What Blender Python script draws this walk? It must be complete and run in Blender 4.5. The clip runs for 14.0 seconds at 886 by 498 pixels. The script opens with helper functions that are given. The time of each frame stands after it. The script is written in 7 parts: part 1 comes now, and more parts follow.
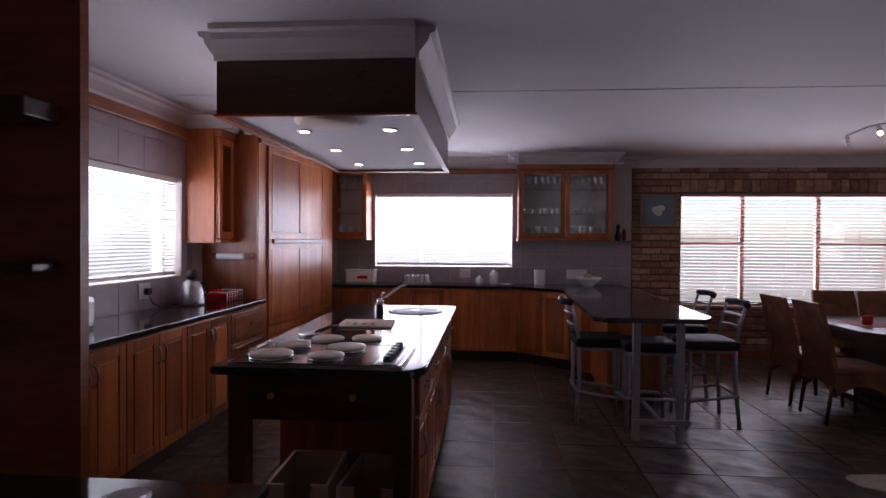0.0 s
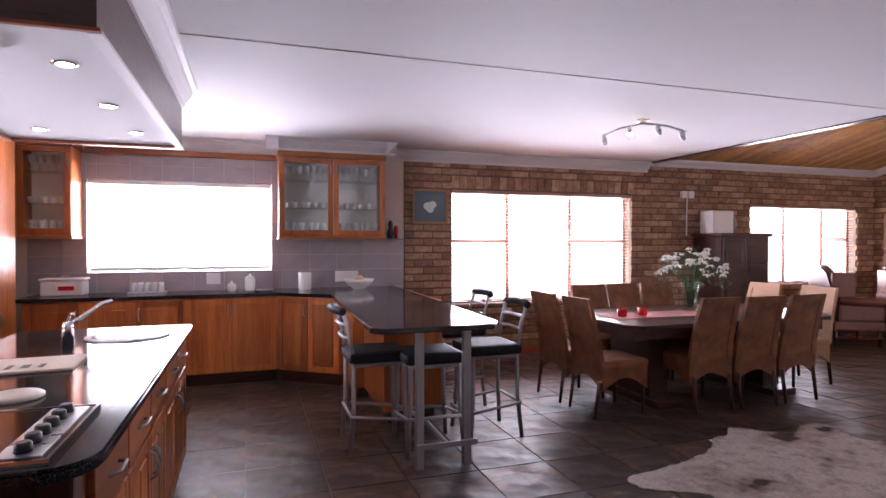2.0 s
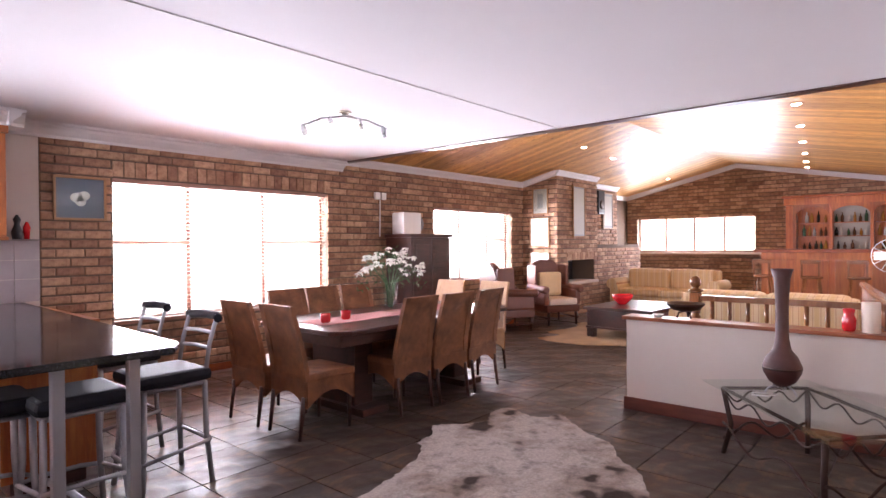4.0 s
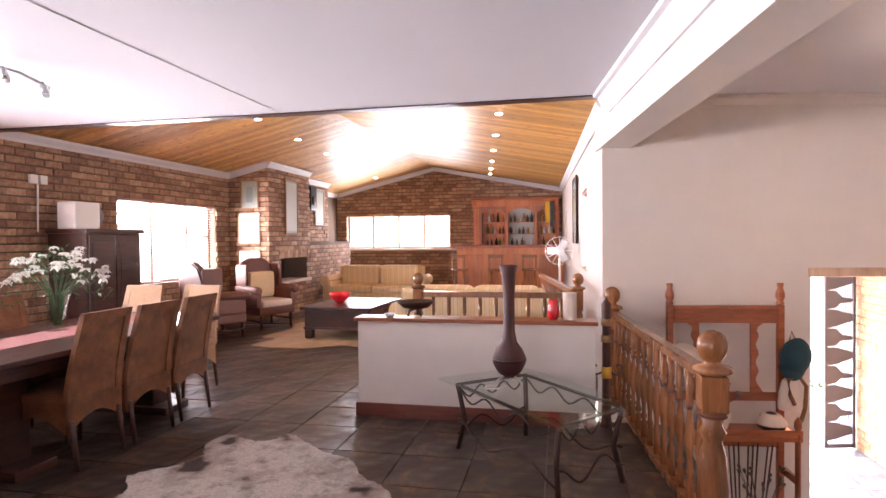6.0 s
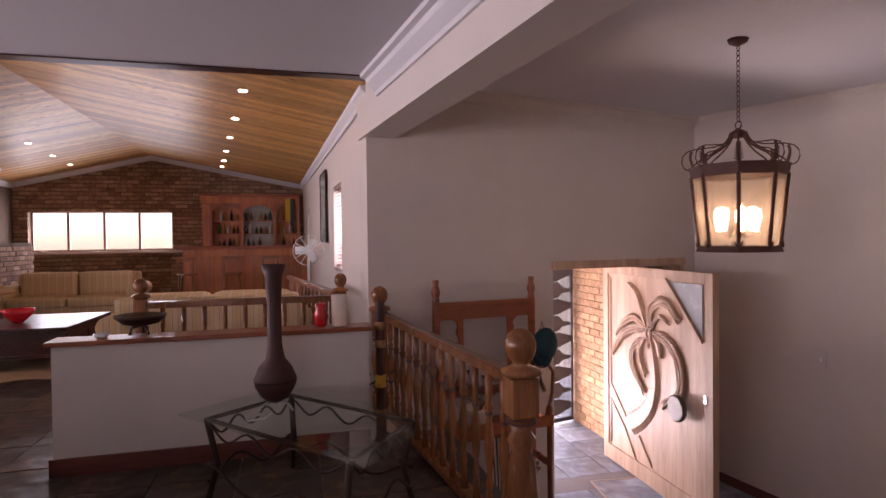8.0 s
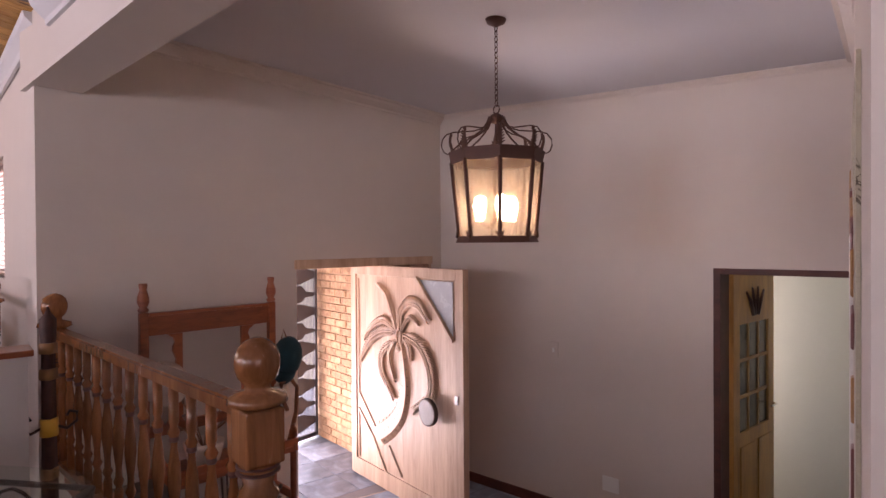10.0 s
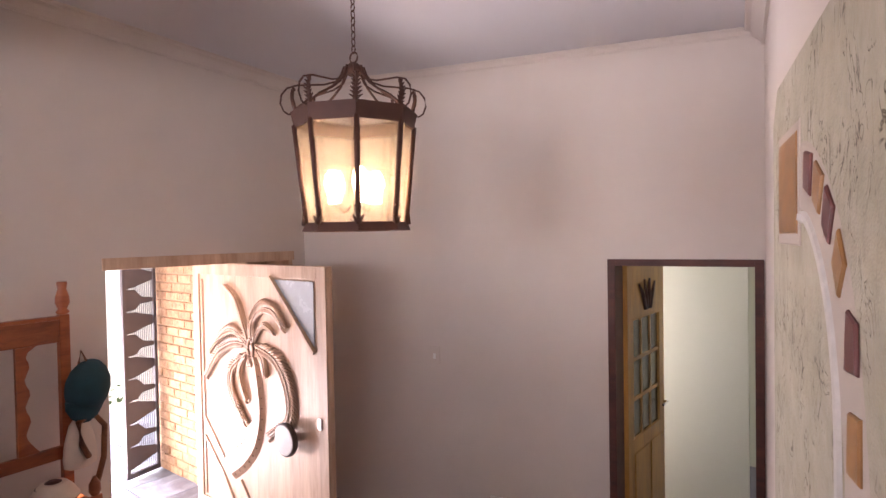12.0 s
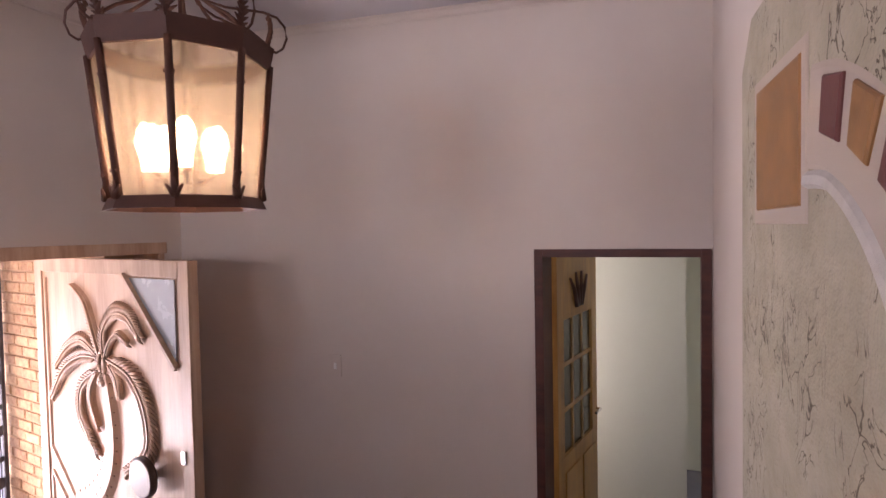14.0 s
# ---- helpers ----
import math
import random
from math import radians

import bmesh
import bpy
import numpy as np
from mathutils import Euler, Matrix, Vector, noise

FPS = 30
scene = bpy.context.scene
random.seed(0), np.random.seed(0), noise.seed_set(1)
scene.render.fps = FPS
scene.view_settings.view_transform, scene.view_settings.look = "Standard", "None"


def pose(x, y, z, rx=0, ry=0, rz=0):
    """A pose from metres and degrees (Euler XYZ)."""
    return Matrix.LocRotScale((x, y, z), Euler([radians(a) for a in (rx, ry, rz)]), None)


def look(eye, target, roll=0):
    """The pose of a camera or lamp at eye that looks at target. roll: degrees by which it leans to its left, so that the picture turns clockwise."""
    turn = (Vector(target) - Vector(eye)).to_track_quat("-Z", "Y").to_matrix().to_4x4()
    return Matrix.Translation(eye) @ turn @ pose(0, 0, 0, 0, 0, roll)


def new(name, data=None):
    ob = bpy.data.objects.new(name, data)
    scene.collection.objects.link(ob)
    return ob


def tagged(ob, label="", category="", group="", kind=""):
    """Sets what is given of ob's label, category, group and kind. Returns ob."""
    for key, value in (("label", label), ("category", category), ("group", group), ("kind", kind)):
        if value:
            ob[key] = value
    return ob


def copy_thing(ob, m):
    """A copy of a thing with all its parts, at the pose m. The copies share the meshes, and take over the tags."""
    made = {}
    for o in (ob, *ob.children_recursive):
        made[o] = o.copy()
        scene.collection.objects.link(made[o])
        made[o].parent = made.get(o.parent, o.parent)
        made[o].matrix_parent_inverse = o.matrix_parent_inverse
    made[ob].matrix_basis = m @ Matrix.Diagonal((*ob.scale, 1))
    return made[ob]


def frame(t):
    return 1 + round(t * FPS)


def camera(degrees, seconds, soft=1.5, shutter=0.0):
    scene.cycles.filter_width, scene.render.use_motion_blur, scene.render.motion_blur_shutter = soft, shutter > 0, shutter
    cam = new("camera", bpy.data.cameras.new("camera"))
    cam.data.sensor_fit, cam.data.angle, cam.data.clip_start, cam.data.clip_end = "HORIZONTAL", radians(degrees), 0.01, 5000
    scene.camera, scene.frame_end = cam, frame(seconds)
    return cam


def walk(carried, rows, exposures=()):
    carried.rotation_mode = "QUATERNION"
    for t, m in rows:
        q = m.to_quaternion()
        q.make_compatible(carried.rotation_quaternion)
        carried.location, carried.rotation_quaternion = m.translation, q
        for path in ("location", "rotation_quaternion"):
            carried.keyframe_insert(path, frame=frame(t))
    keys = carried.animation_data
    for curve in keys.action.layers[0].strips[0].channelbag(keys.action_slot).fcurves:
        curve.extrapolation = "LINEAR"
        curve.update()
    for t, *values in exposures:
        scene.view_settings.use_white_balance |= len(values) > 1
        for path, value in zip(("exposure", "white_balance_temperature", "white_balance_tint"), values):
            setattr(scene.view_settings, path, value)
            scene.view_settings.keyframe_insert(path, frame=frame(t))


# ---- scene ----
cam = camera(75.5, 14.0)
METRES, EYE, TILT, LEAN, TURN = 4.9, 1.5, 0.0, 0.0, 2.0
PATH = [
    (0, (-0.024, -0.605, 1.425), (-0.179, 1.389, 1.399), 0.4),
    (0.5, (-0.042, -0.387, 1.429), (-0.013, 1.612, 1.403), 0.3),
    (1, (-0.02, -0.177, 1.417), (0.209, 1.81, 1.39), 0.2),
    (1.5, (0.029, 0.034, 1.408), (0.443, 1.99, 1.383), 0.0),
    (2, (0.059, 0.211, 1.403), (0.699, 2.106, 1.381), -0.0),
    (2.5, (0.077, 0.354, 1.404), (1.015, 2.12, 1.378), -0.1),
    (3, (0.14, 0.488, 1.397), (1.301, 2.116, 1.369), -0.1),
    (3.5, (0.229, 0.611, 1.392), (1.582, 2.084, 1.366), -0.2),
    (3.7, (0.247, 0.654, 1.378), (1.667, 2.063, 1.357), -0.3),
    (6, (0.599, 1.103, 1.386), (2.558, 1.506, 1.35), -0.5),
    (6.5, (0.709, 1.24, 1.383), (2.705, 1.355, 1.346), -0.4),
    (7, (0.83, 1.32, 1.359), (2.825, 1.187, 1.321), -0.6),
    (7.5, (1.007, 1.339, 1.352), (2.977, 0.997, 1.313), -0.6),
    (8, (1.163, 1.339, 1.339), (3.096, 0.826, 1.301), -0.7),
    (8.5, (1.313, 1.343, 1.323), (3.175, 0.613, 1.284), -0.8),
    (9, (1.424, 1.342, 1.282), (3.181, 0.387, 1.244), -0.8),
    (9.2, (1.485, 1.304, 1.259), (3.194, 0.265, 1.229), -0.6),
    (11.5, (2.067, 0.7, 1.222), (3.343, -0.839, 1.177), -1.0),
    (12, (2.142, 0.521, 1.209), (3.376, -1.052, 1.167), -1.0),
    (12.5, (2.217, 0.368, 1.191), (3.417, -1.232, 1.155), -0.9),
    (13, (2.291, 0.219, 1.188), (3.44, -1.418, 1.149), -1.0),
    (13.5, (2.336, 0.035, 1.177), (3.424, -1.642, 1.128), -1.1),
    (14, (2.369, -0.094, 1.168), (3.414, -1.798, 1.099), -1.1),
]
EXPO = [(0.0, 0.4, 6150, 33), (1.0, 0.95, 6200, 34), (1.5, 1.75, 6200, 32), (2.2, 2.4, 6250, 31), (3.0, 2.95, 6250, 31), (3.7, 3.05, 6350, 29), (6.0, 3.05, 6700, 27), (6.6, 2.8, 6750, 27), (7.2, 1.95, 6900, 33), (7.7, 1.35, 6900, 40), (9.2, 1.2, 6850, 40), (11.3, 2.15, 6800, 30), (12.6, 2.0, 6750, 31), (14.0, 1.6, 6700, 34)]
walk(cam, [(t, look(eye, target, roll)) for t, eye, target, roll in PATH], EXPO)
HC, YN, XE, RIDGE = 2.50, 6.8, 14.65, 4.2
CH0, CH1, CH2, CHY = 9.7, 11.35, 13.0, 6.05
# ---- world ----
world = bpy.data.worlds.new("sky_world")
scene.world = world
world.use_nodes = True
_bg = world.node_tree.nodes["Background"]
_sky = world.node_tree.nodes.new("ShaderNodeTexSky")
_sky.sky_type = "NISHITA"
_sky.sun_disc = False
_sky.sun_elevation, _sky.sun_rotation = radians(46), radians(147)
world.node_tree.links.new(_sky.outputs[0], _bg.inputs[0])
_bg.inputs[1].default_value = 0.15
_sun = bpy.data.lights.new("sun", "SUN")
_sun.energy, _sun.angle, _sun.color = 4.0, radians(0.6), (1.0, 0.95, 0.88)
_sunob = new("sun", _sun)
_sunob.matrix_basis = look((20, -20, 30), (20 - 0.38, -20 + 0.58, 30 - 0.72))


def area(name, eye, target, w, h, power, color=(1, 1, 1)):
    l = bpy.data.lights.new(name, "AREA")
    l.shape, l.size, l.size_y, l.energy, l.color = "RECTANGLE", w, h, power, color
    o = new(name, l)
    o.matrix_basis = look(eye, target)
    return o


def spot(name, x, y, z, power, color=(1, 0.85, 0.65), size=100):
    l = bpy.data.lights.new(name, "SPOT")
    l.energy, l.color, l.spot_size, l.spot_blend, l.shadow_soft_size = power, color, radians(size), 0.6, 0.03
    o = new(name, l)
    o.location = (x, y, z)
    return o


DAY = (0.93, 0.96, 1.0)
area("light_window_kitchen", (-0.6, 7.12, 1.58), (-0.6, 0, 0.3), 1.8, 1.0, 66, DAY)
area("light_window_west", (-2.92, 2.95, 1.54), (5, 2.9, 0.5), 2.1, 0.9, 44, DAY)
area("light_window_dining", (3.70, 7.12, 1.35), (3.70, 0, 0.3), 2.7, 1.5, 96, DAY)
area("light_window_lounge", (8.2, 7.12, 1.38), (8.2, 0, 0.2), 2.3, 1.3, 82, DAY)
area("light_window_east", (XE + 0.32, 5.17, 1.58), (0, 5.17, 1.2), 2.8, 0.9, 34, DAY)
area("light_window_lounge_side", (7.9, 0.5, 1.5), (8.4, 5, 0.9), 0.8, 1.0, 16, DAY)
area("light_front_door", (8.4, -1.5, -0.3), (4.0, -1.6, 1.0), 1.8, 1.6, 30, DAY)
# added lamp flat on the paving, aimed up as bounce for the hall ceiling
area("light_sunlit_paving", (7.8, -0.9, -1.01), (4.9, -1.2, 1.7), 1.5, 0.9, 64, (1.0, 0.97, 0.95))


# ---- materials ----
class Mat:
    """Small builder for node materials."""

    def __init__(self, name, rough=0.6, metal=0.0, spec=0.5):
        self.m = bpy.data.materials.new(name)
        self.m.use_nodes = True
        self.t = self.m.node_tree
        self.b = self.t.nodes["Principled BSDF"]
        self.b.inputs["Roughness"].default_value = rough
        self.b.inputs["Metallic"].default_value = metal
        self.b.inputs["Specular IOR Level"].default_value = spec
        self.co = self.t.nodes.new("ShaderNodeTexCoord").outputs["Object"]
        self.heights = []

    def mapped(self, scale, src=None):
        n = self.t.nodes.new("ShaderNodeMapping")
        n.inputs["Scale"].default_value = scale if isinstance(scale, tuple) else (scale,) * 3
        self.t.links.new(src or self.co, n.inputs[0])
        return n.outputs[0]

    def noise(self, scale, detail=4, rough=0.6, dist=0.0):
        n = self.t.nodes.new("ShaderNodeTexNoise")
        n.inputs["Scale"].default_value = 1.0
        n.inputs["Detail"].default_value = detail
        n.inputs["Roughness"].default_value = rough
        n.inputs["Distortion"].default_value = dist
        self.t.links.new(self.mapped(scale), n.inputs["Vector"])
        return n.outputs[0]

    def rnd(self):
        return self.t.nodes.new("ShaderNodeObjectInfo").outputs["Random"]

    def island(self):
        return self.t.nodes.new("ShaderNodeNewGeometry").outputs["Random Per Island"]

    def ramp(self, src, stops):
        n = self.t.nodes.new("ShaderNodeValToRGB")
        els = n.color_ramp.elements
        while len(els) < len(stops):
            els.new(0.5)
        for e, (p, c) in zip(els, stops):
            e.position, e.color = p, (*c, 1)
        self.t.links.new(src, n.inputs[0])
        return n.outputs[0]

    def mix(self, a, b, fac=0.5, kind="MIX"):
        n = self.t.nodes.new("ShaderNodeMix")
        n.data_type, n.blend_type = "RGBA", kind
        for i, v in ((0, fac), (6, a), (7, b)):
            if isinstance(v, (int, float)):
                n.inputs[i].default_value = v
            elif isinstance(v, tuple):
                n.inputs[i].default_value = (*v, 1)
            else:
                self.t.links.new(v, n.inputs[i])
        return n.outputs[2]

    def color(self, c):
        if isinstance(c, tuple):
            self.b.inputs["Base Color"].default_value = (*c, 1)
        else:
            self.t.links.new(c, self.b.inputs["Base Color"])
        return self

    def bump(self, src, strength=0.3, dist=0.01):
        n = self.t.nodes.new("ShaderNodeBump")
        n.inputs["Strength"].default_value, n.inputs["Distance"].default_value = strength, dist
        self.t.links.new(src, n.inputs["Height"])
        if self.b.inputs["Normal"].is_linked:
            self.t.links.new(self.b.inputs["Normal"].links[0].from_socket, n.inputs["Normal"])
        self.t.links.new(n.outputs[0], self.b.inputs["Normal"])
        return self

    def rough(self, src, lo, hi):
        n = self.t.nodes.new("ShaderNodeMapRange")
        n.inputs["To Min"].default_value, n.inputs["To Max"].default_value = lo, hi
        self.t.links.new(src, n.inputs[0])
        self.t.links.new(n.outputs[0], self.b.inputs["Roughness"])
        return self


def wood(name, dark, mid, light, scale=(3, 3, 0.5), rough=0.35, vary=0.5, src="rnd"):
    a = Mat(name, rough)
    g = a.noise(tuple(s * 9 for s in scale), 6, 0.65, 0.6)
    big = a.noise(tuple(s * 1.6 for s in scale), 2, 0.5, 1.0)
    c = a.ramp(g, [(0.25, dark), (0.5, mid), (0.75, light)])
    c2 = a.ramp(big, [(0.35, tuple(v * 0.55 for v in mid)), (0.65, light)])
    c = a.mix(c, c2, 0.4)
    r = a.ramp(a.rnd() if src == "rnd" else a.island(), [(0.0, (1 - vary,) * 3), (1.0, (1.15,) * 3)])
    a.color(a.mix(c, r, 1.0, "MULTIPLY"))
    a.rough(g, rough - 0.08, rough + 0.15)
    return a.bump(g, 0.12, 0.003).m


def plain(name, c, rough=0.6, metal=0.0, var=0.12, scale=6.0, bump=0.05):
    a = Mat(name, rough, metal)
    n = a.noise(scale, 5, 0.6)
    f = a.noise(scale * 18, 3, 0.6)
    a.color(a.mix(tuple(v * (1 - var) for v in c), tuple(min(1, v * (1 + var)) for v in c), n))
    a.rough(n, max(0.02, rough - 0.06), min(1, rough + 0.08))
    return a.bump(f, bump, 0.002).m


M_CAB = wood("cabinet_wood", (0.20, 0.048, 0.014), (0.52, 0.13, 0.03), (0.68, 0.255, 0.07), (4, 4, 0.35), 0.3, 0.5)
M_CABH = wood("cabinet_wood_long", (0.15, 0.035, 0.010), (0.38, 0.11, 0.027), (0.48, 0.19, 0.06), (0.4, 0.4, 5), 0.32, 0.4)
M_REDW = wood("red_wood", (0.12, 0.024, 0.008), (0.32, 0.07, 0.02), (0.42, 0.12, 0.035), (0.8, 0.8, 4), 0.3, 0.3)
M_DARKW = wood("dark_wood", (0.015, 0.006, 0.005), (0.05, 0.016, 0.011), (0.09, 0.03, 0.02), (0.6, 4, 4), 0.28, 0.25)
M_FRAMEW = wood("frame_wood", (0.03, 0.008, 0.006), (0.075, 0.018, 0.012), (0.12, 0.035, 0.02), (0.6, 4, 4), 0.55, 0.25)
M_RAIL = wood("turned_wood", (0.12, 0.035, 0.012), (0.24, 0.082, 0.027), (0.38, 0.16, 0.06), (4, 4, 0.6), 0.2, 0.3)
M_DOOR = wood("carved_door_wood", (0.34, 0.19, 0.11), (0.50, 0.32, 0.21), (0.60, 0.42, 0.30), (4, 4, 0.4), 0.45, 0.15)
M_PDOOR = wood("yellow_door_wood", (0.22, 0.10, 0.02), (0.40, 0.21, 0.05), (0.52, 0.29, 0.08), (4, 4, 0.5), 0.35, 0.2)
M_BLIND = wood("blind_wood", (0.20, 0.10, 0.07), (0.32, 0.17, 0.12), (0.42, 0.25, 0.19), (0.5, 4, 4), 0.4, 0.15)
M_WBLIND = plain("blind_white", (0.75, 0.75, 0.74), 0.5, 0, 0.04)


def pine():
    a = Mat("pine_ceiling", 0.50)
    a.b.inputs["Coat Weight"].default_value = 0.14
    a.b.inputs["Coat Roughness"].default_value = 0.26
    g = a.noise((40, 2.2, 40), 5, 0.6, 0.8)
    c = a.ramp(g, [(0.3, (0.46, 0.20, 0.045)), (0.55, (0.66, 0.35, 0.10)), (0.8, (0.78, 0.49, 0.18))])
    k = a.t.nodes.new("ShaderNodeTexVoronoi")
    a.t.links.new(a.mapped((8.3, 3.6, 8.3)), k.inputs["Vector"])
    k.inputs["Scale"].default_value = 1.0
    kn = a.ramp(k.outputs["Distance"], [(0.085, (0.14, 0.045, 0.012)), (0.16, (1, 1, 1))])
    c = a.mix(c, kn, 0.85, "MULTIPLY")
    r = a.ramp(a.island(), [(0.0, (0.62,) * 3), (1.0, (1.1,) * 3)])
    a.color(a.mix(c, r, 1.0, "MULTIPLY"))
    return a.bump(g, 0.15, 0.003).m


def brick_mat(name, lo, mid, hi, ramp_src="rnd"):
    a = Mat(name, 0.85)
    n = a.noise((14, 14, 14), 6, 0.7)
    f = a.noise(70, 4, 0.7)
    r = a.ramp(a.rnd() if ramp_src == "rnd" else a.island(), [(0.0, lo), (0.5, mid), (1.0, hi)])
    s = a.ramp(n, [(0.33, (0.62, 0.52, 0.52)), (0.62, (1.12, 1.1, 1.08))])
    a.color(a.mix(r, s, 1.0, "MULTIPLY"))
    a.bump(n, 0.9, 0.02)
    return a.bump(f, 0.35, 0.004).m


M_BRICK = brick_mat("face_brick", (0.25, 0.135, 0.085), (0.37, 0.22, 0.135), (0.50, 0.33, 0.21), "island")
M_BRICKP = brick_mat("face_brick_piece", (0.25, 0.135, 0.085), (0.37, 0.22, 0.135), (0.50, 0.33, 0.21))
M_BRICKY = brick_mat("porch_brick", (0.34, 0.20, 0.105), (0.42, 0.26, 0.145), (0.48, 0.32, 0.18), "island")
M_MORTAR = plain("mortar", (0.13, 0.09, 0.065), 0.95, 0, 0.2, 12, 0.5)
M_PLASTER = plain("wall_plaster", (0.60, 0.53, 0.48), 0.75, 0, 0.05, 3, 0.12)
M_CEIL = plain("ceiling_paint", (0.57, 0.55, 0.57), 0.8, 0, 0.03, 2, 0.05)
M_CORN = plain("cornice_paint", (0.60, 0.58, 0.59), 0.6, 0, 0.03, 4, 0.03)
M_SPLASH = plain("splash_tile", (0.36, 0.32, 0.34), 0.35, 0, 0.18, 9, 0.06)
M_GROUT = plain("grout", (0.22, 0.2, 0.2), 0.9)
M_WHITE = plain("white_ceramic", (0.8, 0.8, 0.78), 0.2, 0, 0.03)
M_PLASTIC = plain("white_plastic", (0.75, 0.74, 0.72), 0.4, 0, 0.03)
M_STEEL = plain("brushed_steel", (0.55, 0.56, 0.58), 0.28, 1.0, 0.08, 20)
M_GREYM = plain("grey_painted_metal", (0.34, 0.35, 0.38), 0.38, 0.5, 0.08, 15)
M_BLACK = plain("black_plastic", (0.012, 0.012, 0.014), 0.35, 0, 0.3)
M_LEATHER = plain("black_leather", (0.012, 0.012, 0.018), 0.6, 0, 0.4, 8, 0.3)
M_LEATHER.node_tree.nodes["Principled BSDF"].inputs["Specular IOR Level"].default_value = 0.25
M_RUST = plain("rusty_brown_iron", (0.085, 0.035, 0.024), 0.6, 0.25, 0.4, 14, 0.35)
M_IRON = plain("dark_iron", (0.045, 0.022, 0.016), 0.5, 0.6, 0.35, 14, 0.3)
M_RED = plain("red_glaze", (0.55, 0.015, 0.02), 0.2, 0, 0.1)
M_CREAM = plain("cream_fabric", (0.62, 0.45, 0.26), 0.9, 0, 0.08, 12, 0.4)
M_OFFW = plain("pale_fabric", (0.66, 0.55, 0.46), 0.9, 0, 0.1, 14, 0.4)
M_TERRA = plain("terracotta", (0.055, 0.014, 0.012), 0.5, 0, 0.3, 10, 0.3)
M_TEAL = plain("teal_cap_fabric", (0.007, 0.042, 0.055), 0.85, 0, 0.3, 14, 0.4)
M_LEAF = plain("foliage", (0.05, 0.11, 0.035), 0.6, 0, 0.4, 30, 0.2)
M_PETAL = plain("petal", (0.80, 0.80, 0.74), 0.6, 0, 0.06, 30, 0.2)
M_GREENW = plain("green_wall_paint", (0.52, 0.53, 0.42), 0.75, 0, 0.04)
M_GATE = plain("dark_painted_steel", (0.10, 0.09, 0.095), 0.5, 0.3, 0.2)
M_DSKIRT = wood("dark_skirting_wood", (0.05, 0.012, 0.008), (0.13, 0.03, 0.018), (0.19, 0.05, 0.03), (0.8, 0.8, 4), 0.35, 0.25)
M_CHROME = plain("chrome", (0.7, 0.7, 0.72), 0.08, 1.0, 0.05)
M_BRASS = plain("brass", (0.5, 0.33, 0.12), 0.3, 1.0, 0.2)
M_BINW = plain("pale_board", (0.50, 0.38, 0.30), 0.7, 0, 0.1)


def slate(name, base, spot_tint=(2.4, 2.0, 1.35)):
    a = Mat(name, 0.5, 0, 0.35)
    n = a.noise(2.6, 5, 0.65, 0.7)
    f = a.noise(26, 6, 0.7)
    wavy = a.noise(4.6, 1, 0.4, 0.3)
    r = a.ramp(a.rnd() if name.endswith("piece") else a.island(), [(0.0, (0.72,) * 3), (1.0, (1.3,) * 3)])
    c = a.ramp(n, [(0.3, tuple(v * 0.6 for v in base)), (0.48, base), (0.58, tuple(v * k for v, k in zip(base, spot_tint))), (0.72, base)])
    a.color(a.mix(c, r, 1.0, "MULTIPLY"))
    a.rough(f, 0.27, 0.5)
    a.bump(wavy, 0.9, 0.035)
    a.bump(n, 0.5, 0.015)
    return a.bump(f, 0.3, 0.003).m


M_SLATE = slate("slate_tile_piece", (0.062, 0.042, 0.034))
M_PATIO = slate("patio_tile_piece", (0.22, 0.25, 0.30), (1.3, 1.4, 1.5))


def granite():
    a = Mat("black_granite", 0.08)
    v = a.noise(160, 2, 0.8)
    n = a.noise(5, 3)
    a.color(a.ramp(v, [(0.5, (0.010, 0.011, 0.013)), (0.72, (0.07, 0.075, 0.085))]))
    a.rough(n, 0.05, 0.14)
    return a.m


M_GRANITE = granite()


def wicker():
    a = Mat("woven_wicker", 0.6)
    w = a.t.nodes.new("ShaderNodeTexWave")
    w.wave_type, w.bands_direction = "BANDS", "Z"
    w.inputs["Scale"].default_value = 40
    w.inputs["Distortion"].default_value = 3.0
    a.t.links.new(a.co, w.inputs[0])
    n = a.noise(9, 4)
    c = a.ramp(n, [(0.3, (0.13, 0.042, 0.014)), (0.7, (0.30, 0.11, 0.038))])
    s = a.ramp(w.outputs[1], [(0.1, (0.55,) * 3), (0.6, (1.1,) * 3)])
    a.color(a.mix(c, s, 1.0, "MULTIPLY"))
    return a.bump(w.outputs[1], 0.5, 0.004).m


M_WICKER = wicker()
M_WICKL = plain("pale_wicker", (0.34, 0.18, 0.085), 0.6, 0, 0.25, 30, 0.4)


